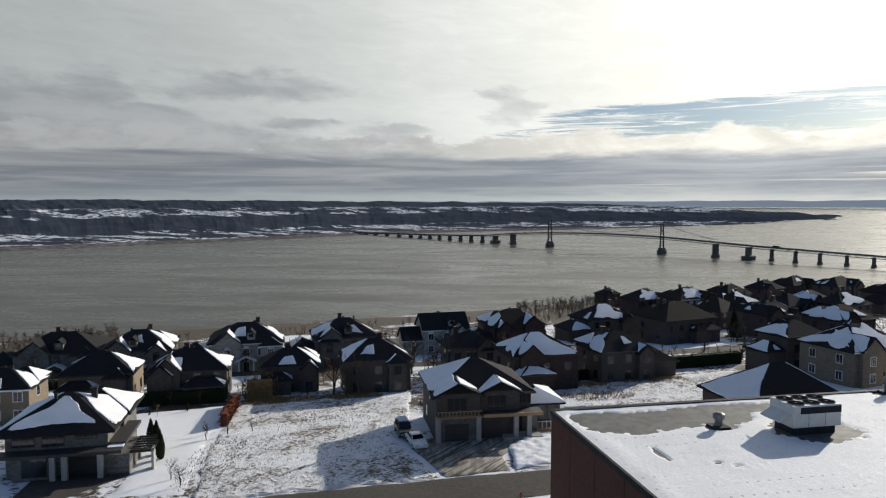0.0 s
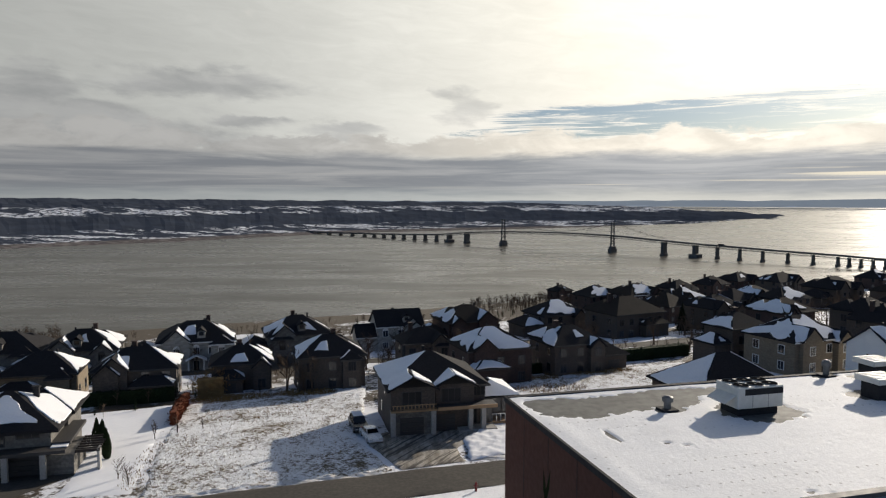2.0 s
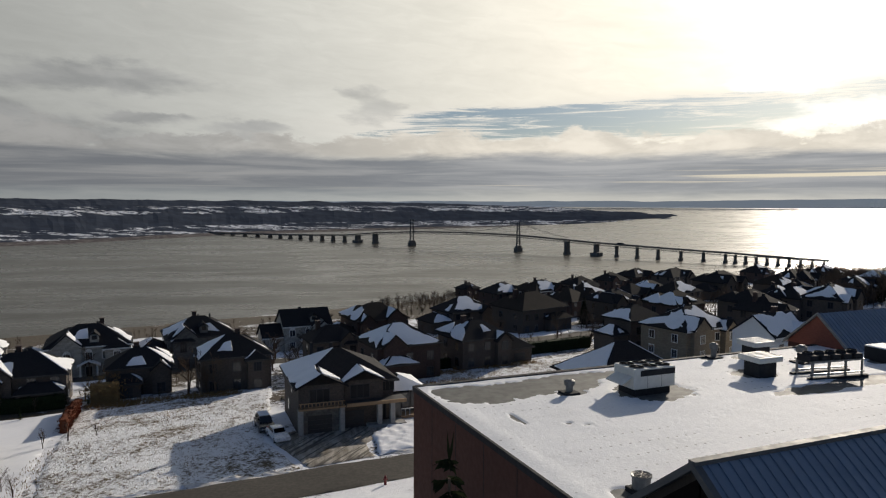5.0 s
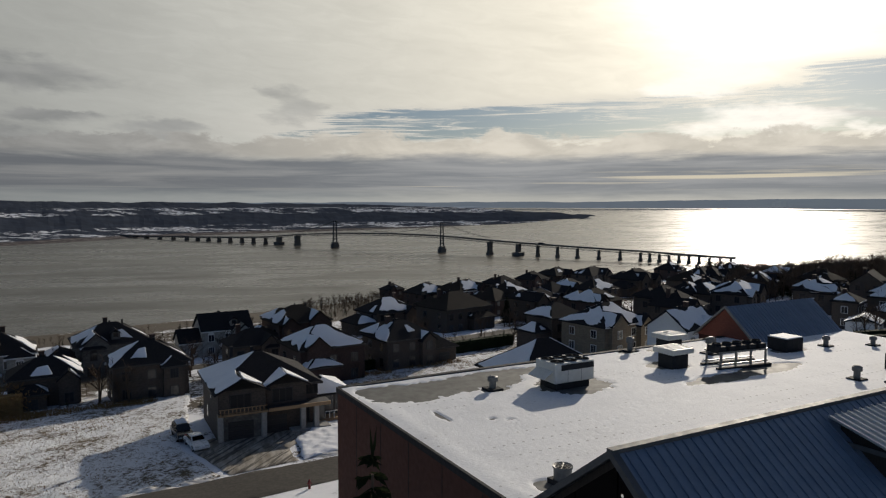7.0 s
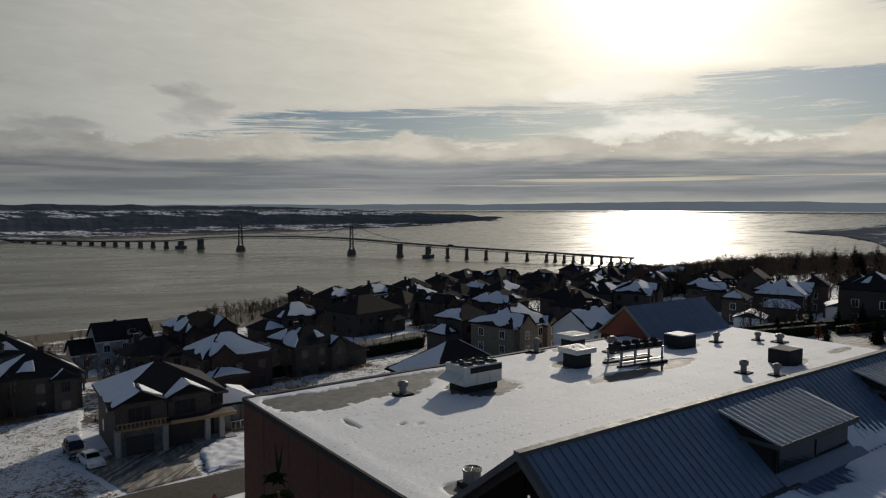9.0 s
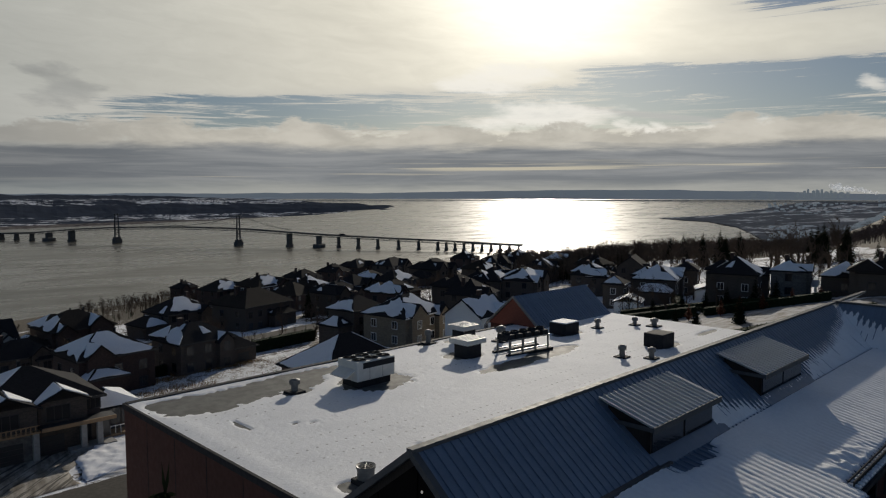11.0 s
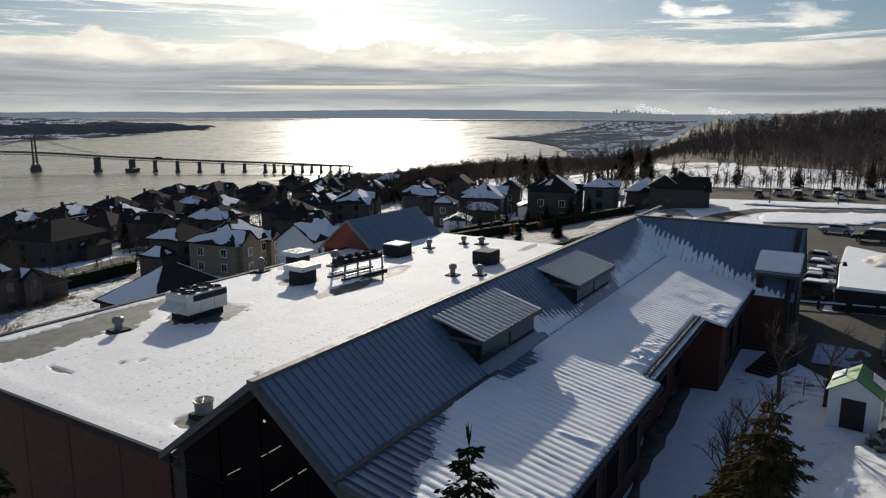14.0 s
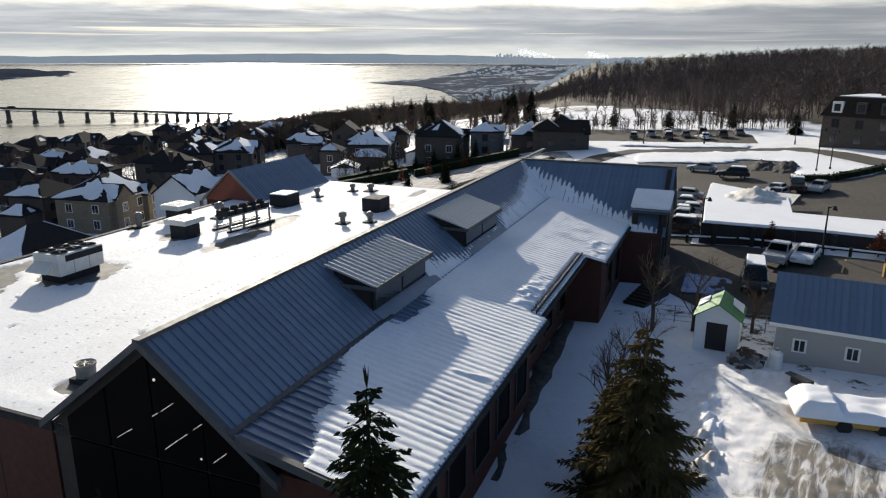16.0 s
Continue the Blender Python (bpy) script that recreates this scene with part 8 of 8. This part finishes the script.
scatter("scrub", "leafless scrub along the top of the river bank", "scrub", BARE, spots_in(6, 520, (-50, 16), (200, 420), (0.3, 0.6), bank_scrub), "twig")


TREES = {}


def near_tree(kind, x, y, h, seed, label, material, radius=1.6):
    ob = thing("tree", label, "tree", (x, y, lie(x, y)), 0, "trees")
    if kind == "bare":
        key = (seed % 12, material)
        if key not in TREES:
            v, f = bare_tree(seed % 12, 10.0, 3, 5)
            TREES[key] = mesh_of("crown", v.tolist(), f, material)
        crown = share("crown", TREES[key], ob, (0, 0, 0), seed * 1.7, "", (h / 10, h / 10, h / 10))
        part("trunk", tube(bmesh.new(), (0, 0, -0.3), (0, 0, h * 0.3), h * 0.024, h * 0.016, 8), "bark", ob)
    else:
        v, f = conifer(seed, h, radius, int(10 + h * 1.5), 9, 3)
        crown = new("crown", mesh_of("crown", v.tolist(), f, material))
        crown.parent = ob
        part("trunk", tube(bmesh.new(), (0, 0, -0.4), (0, 0, h * 0.6), h * 0.02 + 0.05, h * 0.008 + 0.02, 8), "bark", ob)
    return ob


def big_spruce(x, y, h, radius, seed, material, label):
    """A spruce with drooping boughs of many narrow sprays."""
    ob = thing("spruce_tree", label, "tree", (x, y, lie(x, y)), 0, "trees")
    rng, c = random.Random(seed), Cloud()
    whorls = int(h * 2.6)
    for k in range(whorls):
        q = (k + rng.uniform(0.2, 0.8)) / whorls
        z = h * (0.03 + 0.96 * q)
        reach = radius * (1 - q) ** 0.8 + 0.12
        for i in range(8 if q < 0.9 else 5):
            a = i * math.tau / 8 + k * 2.4 + rng.uniform(-0.35, 0.35)
            r = reach * rng.uniform(0.55, 1.18)
            out = Vector((math.cos(a), math.sin(a), 0))
            side = Vector((-math.sin(a), math.cos(a), 0))
            root = Vector((0, 0, z))
            sag = rng.uniform(0.15, 0.5)
            bough = lambda f: root + out * r * f + Vector((0, 0, -sag * r * f + 0.32 * sag * r * f * f))
            c.spike(root, bough(0.9), 0.025, 0.008, 3)
            n = max(5, int(r * 14))
            for j in range(n):
                f = 0.12 + 0.9 * (j + rng.random()) / n
                base = bough(min(f, 1.0))
                for sign in (-1, 1):
                    reach2 = (0.16 + 0.34 * r * (1.05 - f)) * rng.uniform(0.6, 1.25)
                    tip = base + (out * rng.uniform(0.5, 1.0) + side * sign * rng.uniform(0.4, 1.0)).normalized() * reach2 + Vector((0, 0, -reach2 * rng.uniform(0.1, 0.9)))
                    c.blade(base, tip, (tip - base).cross(Vector((rng.uniform(-0.8, 0.8), rng.uniform(-0.8, 0.8), 1))), 0.04 + 0.075 * reach2)
    for j in range(5):
        c.blade((0, 0, h * 0.97), (rng.uniform(-0.12, 0.12), rng.uniform(-0.12, 0.12), h * 1.02), (1, rng.uniform(-1, 1), 0), 0.03)
    v, f = c.arrays()
    crown = new("crown", mesh_of("crown", v.tolist(), f, material))
    crown.parent = ob
    part("trunk", tube(bmesh.new(), (0, 0, -0.5), (0, 0, h * 0.95), 0.2, 0.03, 10), "bark", ob)
    return ob


big_spruce(10.3, 8.1, 12.0, 3.3, 31, "needles", "tall dark green spruce beside the hall")
big_spruce(24.6, 6.3, 8.6, 3.6, 32, "needles_brown", "broad browning spruce beside the path")
big_spruce(27.2, 8.2, 5.6, 1.7, 34, "needles_brown", "shorter browning spruce beside the path")
big_spruce(9.1, 17.3, 8.0, 2.0, 33, "needles", "dark spruce in front of the glazed gable")
big_spruce(2.9, 13.3, 14.1, 2.3, 35, "needles", "dark spruce in front of the rust-red wall")
for k, (x, y, h) in enumerate(((32.0, 10.4, 4.6), (34.5, 11.0, 4.0), (37.5, 11.4, 3.6), (45.0, 11.8, 6.5), (46.2, 9.4, 5.5), (40.2, 10.6, 4.2), (47.6, 5.9, 5.0))):
    near_tree("bare", x, y, h, 50 + k, "leafless bush beside the path", "twig")
# the row beyond the far car park
row_rng = random.Random(8)
for k in range(34):
    a = radians(59 + k * 0.75 + row_rng.uniform(-0.3, 0.3))
    r = row_rng.uniform(188, 232) - max(0, k - 22) * 1.8
    h = row_rng.uniform(5, 9)
    if k % 6 == 3:
        near_tree("fir", r * math.sin(a), r * math.cos(a), h * 0.95, 100 + k, "dark fir in the row beyond the car park", "needles", 1.9)
    else:
        near_tree("bare", r * math.sin(a), r * math.cos(a), h, 100 + k, "leafless tree in the row beyond the car park", "twig")
for k, (x, y, h) in enumerate(((262, 206, 11), (270, 205, 13), (254, 218, 10), (292, 158, 11), (236, 236, 9))):
    near_tree("fir", x, y, h, 150 + k, "tall dark fir near the river houses", "needles", 3.0)
# conifers among the houses
for k, (x, y, h, r) in enumerate(((-22.0, 165, 9.5, 1.5), (74.0, 176, 8.0, 2.2), (68, 150, 4.6, 1.0), (98, 80, 4.0, 1.1), (101, 77.5, 4.6, 1.2), (104, 75.5, 4.2, 1.1), (111, 72, 4.4, 1.2), (95, 84, 3.6, 1.0), (12.5, 186, 7.0, 0.8), (91, 88, 4.0, 1.0), (107, 69, 5.0, 1.3))):
    near_tree("fir", x, y, h, 170 + k, "small dark conifer standing among the houses", "needles", r)
for k in range(180):
    x = row_rng.uniform(-110, 190)
    y = row_rng.uniform(112, 175) + max(0, x) * 0.35
    near_tree("bare", x, y, row_rng.uniform(3.5, 8.0), 200 + k, "leafless garden tree among the houses", "twig")
for k, (x, y) in enumerate(((117.5, 80), (120.5, 78), (123.5, 75.2), (128, 72), (112, 83), (132, 69), (71.2, 8.6), (70.6, -0.3), (71, -9))):
    ob = thing("shrub", "russet-leaved upright shrub in the snow", "shrub", (x, y, lie(x, y)), 0, "russet shrubs")
    v, f = conifer(300 + k, 3.4 if k < 6 else 2.6, 0.95, 12, 9, 2, -0.5, 0.5)
    crown = new("crown", mesh_of("crown", v.tolist(), f, "russet"))
    crown.parent = ob
    part("stem", tube(bmesh.new(), (0, 0, -0.3), (0, 0, 1.2), 0.07, 0.03, 6), "bark", ob)


def hedge(name, label, a, b, height, thick, material, seed):
    """A clipped hedge of many leafy tufts."""
    rng, c = random.Random(seed), Cloud()
    n = int(math.hypot(b[0] - a[0], b[1] - a[1]) * height * 90)
    for k in range(n):
        q = rng.random()
        x, y = a[0] + (b[0] - a[0]) * q + rng.uniform(-thick, thick) / 2, a[1] + (b[1] - a[1]) * q + rng.uniform(-thick, thick) / 2
        z = lie(x, y) + rng.uniform(0, height) * (0.9 + 0.2 * bumps(x, y, 2.0, seed))
        d = Vector((rng.uniform(-1, 1), rng.uniform(-1, 1), rng.uniform(-0.2, 1))).normalized() * rng.uniform(0.2, 0.42)
        c.blade((x, y, z), Vector((x, y, z)) + d, d.orthogonal(), 0.1)
    v, f = c.arrays()
    ob = thing(name, label, "hedge", (0, 0, 0))
    leaves = new("foliage", mesh_of("foliage", v.tolist(), f, material))
    leaves.parent = ob
    z0, z1 = gh(*a), gh(*b)
    core = bmesh.new()
    dx, dy = b[0] - a[0], b[1] - a[1]
    q = math.hypot(dx, dy)
    sx, sy = -dy / q * thick * 0.35, dx / q * thick * 0.35
    low = [(a[0] - sx, a[1] - sy, z0 - 0.3), (b[0] - sx, b[1] - sy, z1 - 0.3), (b[0] + sx, b[1] + sy, z1 - 0.3), (a[0] + sx, a[1] + sy, z0 - 0.3)]
    up = [(x, y, z + height * 0.9 + 0.3) for x, y, z in low]
    vs = [core.verts.new(p) for p in low + up]
    for f4 in ((0, 1, 2, 3), (7, 6, 5, 4), (0, 4, 5, 1), (1, 5, 6, 2), (2, 6, 7, 3), (3, 7, 4, 0)):
        core.faces.new([vs[i] for i in f4])
    part("core", core, material, ob)


hedge("hedge", "dark clipped cedar hedge at the lawn's end", (-51.5, 111.5), (-36.0, 113.6), 2.4, 1.3, "cedar", 1)
hedge("hedge", "russet beech hedge at the field's edge", (-30.6, 95.8), (-33.2, 110.4), 2.0, 1.1, "russet", 2)
hedge("hedge", "dark hedge behind the vacant lot", (43, 131.5), (58, 135.5), 2.6, 2.2, "cedar", 3)
hedge("hedge", "dark hedge in front of the brick houses", (18, 121), (34, 125.5), 2.0, 1.2, "cedar", 4)
hedge("hedge", "straw-brown bushes at the field's end", (-33.0, 116.2), (-29.0, 117.0), 3.2, 2.6, "straw", 5)


def gardens(x, y, a, r):
    """Between the houses, off the streets, the lawns and the vacant lots."""
    s = -0.375 * x + 0.927 * y
    lots = inside(x, y, [(-50, 84), (-36, 112), (-4, 117), (-4, 70)]) or inside(x, y, [(14, 99), (26, 121), (54, 129), (62, 118), (50, 103)])
    street = abs(y - (148 + 0.18 * x)) < 6 and x < 20 or x >= 20 and abs(y - (139.5 + 0.33 * x)) < 6
    return 95 < s < 232 and not lots and not street


scatter("shrubbery", "small evergreen shrubs in the gardens", "shrubs", FIRS, spots_in(21, 420, (-40, 52), (105, 300), (0.10, 0.26), gardens), "cedar")
scatter("shrubbery", "leafless brown bushes in the gardens", "shrubs", BARE, spots_in(22, 620, (-40, 56), (105, 320), (0.16, 0.40), gardens), "twig")
scatter("shrubbery", "leafless bushes along the far car park", "shrubs", BARE, spots_in(23, 200, (61, 84), (160, 188), (0.25, 0.5), lambda x, y, a, r: r > 196 - a * 0.2), "twig")
hedge("hedge", "low dark hedge round the snowy island", (110.6, 6.6), (121.0, 1.4), 0.9, 1.2, "cedar", 13)
hedge("hedge", "low dark hedge round the snowy island", (108.6, 11.6), (110.4, 6.8), 0.9, 1.2, "cedar", 14)
hedge("hedge", "dark unclipped hedge behind the hall", (113.9, 101.5), (123.0, 94.4), 2.2, 2.4, "cedar", 15)
hedge("hedge", "dark unclipped hedge behind the hall", (123.0, 94.4), (128.4, 87.4), 1.8, 2.4, "cedar", 16)
hedge("hedge", "dark unclipped hedge behind the hall", (128.4, 87.4), (127.2, 74.9), 2.0, 2.4, "cedar", 17)
hedge("hedge", "dark hedge behind the hall", (86, 64), (116, 52), 1.4, 1.6, "cedar", 6)
hedge("hedge", "dark hedge in front of the gardens", (104, 99), (118, 86), 2.2, 2.4, "cedar", 7)
hedge("hedge", "dark hedge in front of the gardens", (118, 84), (132, 67), 1.8, 2.2, "cedar", 8)
hedge("hedge", "dark hedge between two gardens", (126, 96), (140, 108), 2.2, 1.6, "cedar", 9)
hedge("hedge", "dark hedge between two gardens", (100, 118), (112, 130), 2.2, 1.6, "cedar", 10)
hedge("hedge", "dark hedge between two gardens", (70, 141), (84, 147), 2.2, 1.6, "cedar", 11)
hedge("hedge", "dark hedge between two gardens", (-75, 131), (-58, 134), 1.8, 1.6, "cedar", 12)
for k, (x, y, h) in enumerate(((123.3, 87.6, 4.6), (120.5, 91.0, 4.2), (126.0, 84.5, 5.0), (115.5, 94.5, 4.4), (129.5, 80.5, 6.0), (131.0, 77.0, 5.6))):
    near_tree("fir", x, y, h, 500 + k, "small dark conifer in the snowy garden", "needles", 1.5)
for k, (x, y, h) in enumerate(((240, 163, 13), (244, 168, 15), (236, 170, 14), (248, 162, 14), (226, 120, 13), (222, 116, 14), (212, 104, 12))):
    near_tree("fir", x, y, h, 520 + k, "tall dark fir rising over the gardens", "needles", 3.6)
for k in range(16):
    a, r = radians(row_rng.uniform(56.5, 63.5)), row_rng.uniform(225, 270)
    near_tree("bare", r * math.sin(a), r * math.cos(a), row_rng.uniform(11, 16), 540 + k, "tall leafless tree by the snowy field", "twig")
for k in range(75):
    a, r = radians(row_rng.uniform(44, 63)), row_rng.uniform(150, 255)
    near_tree("bare", r * math.sin(a), r * math.cos(a), row_rng.uniform(5, 9.5), 560 + k, "leafless garden tree behind the hall", "twig")
for k, (x, y, h) in enumerate(((-31.8, 117.5, 5.6), (-29.4, 118.4, 5.0), (-34.2, 117.6, 4.4), (-26.5, 118.0, 4.2))):
    near_tree("bare", x, y, h, 640 + k, "orange-brown leafless bush beside the dry grass", "straw")
for k, (x, y, h) in enumerate(((-18.5, 116.5, 7.0), (-15.5, 115.2, 7.5), (-50.5, 113.6, 3.6), (-8.0, 118.5, 4.5), (21.5, 114.5, 3.5))):
    near_tree("bare", x, y, h, 650 + k, "leafless tree in front of the brick houses", "twig")


def cedar_column(x, y, h):
    ob = thing("cedar", "slim dark columnar cedar in the snow", "tree", (x, y, lie(x, y)), 0, "columnar cedars")
    rng, c = random.Random(int(x * 10)), Cloud()
    for k in range(420):
        q = rng.random() ** 0.9
        r = 0.55 * math.sin(math.pi * min(1.0, 0.25 + q * 0.78)) * h / 4
        a = rng.uniform(0, math.tau)
        p = Vector((r * math.cos(a), r * math.sin(a), q * h))
        c.blade(p, p + Vector((math.cos(a) * 0.12, math.sin(a) * 0.12, rng.uniform(0.3, 0.55))), (-math.sin(a), math.cos(a), 0), 0.12)
    v, f = c.arrays()
    crown = new("crown", mesh_of("crown", v.tolist(), f, "cedar"))
    crown.parent = ob
    part("trunk", tube(bmesh.new(), (0, 0, -0.2), (0, 0, h * 0.85), 0.3 * h / 4, 0.05, 8), "cedar", ob)


for x, y, h in ((-34.5, 82.5, 3.9), (-33.3, 80.6, 3.2), (-36.0, 84.5, 3.6)):
    cedar_column(x, y, h)
for k, (x, y, h) in enumerate(((-28.6, 91, 3.2), (-30.6, 88.5, 2.4), (-29.5, 74.0, 2.6), (-27.7, 72.0, 3.0), (-31.5, 91.5, 2.2), (-25.6, 92, 2.0))):
    near_tree("bare", x, y, h, 400 + k, "young leafless tree on the snowy lawn", "twig")


def grass(name, label, spots, seed, tall=0.8):
    rng, c = random.Random(seed), Cloud()
    for x0, y0, rx, ry, n in spots:
        for k in range(n):
            a, r = rng.uniform(0, math.tau), math.sqrt(rng.random())
            x, y = x0 + rx * r * math.cos(a), y0 + ry * r * math.sin(a)
            z = lie(x, y)
            d = Vector((rng.uniform(-0.5, 0.5), rng.uniform(-0.5, 0.5), 1)).normalized() * rng.uniform(0.4, 1.0) * tall
            c.blade((x, y, z), Vector((x, y, z)) + d, (rng.uniform(-1, 1), rng.uniform(-1, 1), 0.01), 0.035)
    v, f = c.arrays()
    tagged(new(name, mesh_of(name, v.tolist(), f, "straw")), label, "grass", kind="stuff")


grass("dry_grass", "tall straw-coloured dry grass", [(-26, 113, 6.5, 2.6, 1900), (-15, 114, 5, 2.4, 1500), (-29, 112, 4, 3, 1200), (22, 117, 6, 2.0, 1200), (34, 121, 8, 2.6, 1700), (24, 108, 6, 3, 700)], 1)
grass("stubble", "thin dry stalks poking through the snow", [(-16, 88, 11, 17, 2600), (-22, 104, 9, 8, 1500), (38, 116, 14, 8, 1800), (-27, 80, 3, 10, 700)], 2, 0.35)



# ---- the far flats, the spit and the city ----
def far_flats():
    """Low land at the river's edge beyond the wood, with a spit reaching out."""
    pts = [(50.85, 3260), (52.3, 3120), (54.5, 3000), (56.5, 2600), (57.5, 2200), (59, 1700), (62, 1500), (75, 1500), (75, 4700), (61, 4700), (59, 4200), (57.6, 3900), (55.5, 3560), (53.0, 3380)]
    outline = [(r * math.sin(radians(a)), r * math.cos(radians(a))) for a, r in pts]
    bm = bmesh.new()
    top, low = [], []
    for (a, r), (x, y) in zip(pts, outline):
        z = water_height(r) + 3.0
        top.append(bm.verts.new((x, y, z)))
        low.append(bm.verts.new((x, y, z - 12)))
    bm.faces.new(top)
    for i in range(len(top)):
        j = (i + 1) % len(top)
        bm.faces.new((low[i], low[j], top[j], top[i]))
    bmesh.ops.triangulate(bm, faces=[f for f in bm.faces if len(f.verts) > 4])
    tagged(link("river_flats", bm, "far_flats"), "low snowy flats with a spit reaching into the river", "flats", kind="structure")


far_flats()


def far_city():
    rng = random.Random(12)
    for k, (az, wide, tall) in enumerate(((60.6, 26, 62), (60.95, 22, 90), (61.5, 30, 64), (61.8, 20, 80), (62.0, 18, 70), (62.3, 24, 84), (62.75, 40, 50), (63.2, 26, 66), (63.6, 34, 46), (59.9, 34, 34), (64.2, 40, 40), (64.8, 30, 36), (43.1, 26, 52), (43.45, 20, 44), (42.7, 30, 30), (58.8, 60, 24), (57.6, 50, 22))):
        r = 4850
        az = 61.6 + (az - 61.6) * 0.65 if 59 < az < 65 else az
        x, y = r * math.sin(radians(az)), r * math.cos(radians(az))
        ob = thing("tower_block", "pale tower block hazy on the skyline", "tower block", (x, y, 22), -az, "skyline")
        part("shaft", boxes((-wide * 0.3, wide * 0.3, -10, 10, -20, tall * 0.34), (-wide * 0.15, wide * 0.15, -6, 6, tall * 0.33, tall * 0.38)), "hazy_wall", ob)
    for k, (az, s) in enumerate(((65.6, 1.0), (69.7, 0.6))):
        r = 4700
        x, y = r * math.sin(radians(az)), r * math.cos(radians(az))
        ob = thing("factory_stack", "far factory chimney with white steam", "factory", (x, y, 0), -az)
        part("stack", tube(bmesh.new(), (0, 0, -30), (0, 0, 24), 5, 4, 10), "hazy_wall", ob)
        for j in range(int(30 * s)):
            q = j / (30 * s)
            c = Vector((-4 - q * 240 * s + rng.uniform(-10, 10), rng.uniform(-14, 14), 26 + 42 * s * q ** 0.7 + rng.uniform(-10, 10) * (0.3 + q)))
            bm = bmesh.new()
            bmesh.ops.create_icosphere(bm, subdivisions=2, radius=(6 + 11 * q) * rng.uniform(0.6, 1.3), matrix=Matrix.Translation(c))
            for v in bm.verts:
                v.co += Vector((noise.noise(v.co / 9), noise.noise(v.co / 9 + Vector((9, 0, 0))), noise.noise(v.co / 9 + Vector((0, 9, 0))))) * 9
            part("steam_puff", bm, "steam", ob, "drifting white steam", True)



far_city()


def far_houses():
    """Small houses strewn over the far flats and the island's fields."""
    rng, c = random.Random(15), bmesh.new()
    for k in range(420):
        a = radians(rng.uniform(58.5, 72))
        r = rng.uniform(1600, 4500)
        x, y, z = r * math.sin(a), r * math.cos(a), max(water_height(r) + 2.5, gh(r * math.sin(a), r * math.cos(a)))
        w, d, h = rng.uniform(8, 22), rng.uniform(8, 14), rng.uniform(6, 11)
        box(c, x - w / 2, x + w / 2, y - d / 2, y + d / 2, z - 4, z + h)
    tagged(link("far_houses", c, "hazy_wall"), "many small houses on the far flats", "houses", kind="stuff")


far_houses()
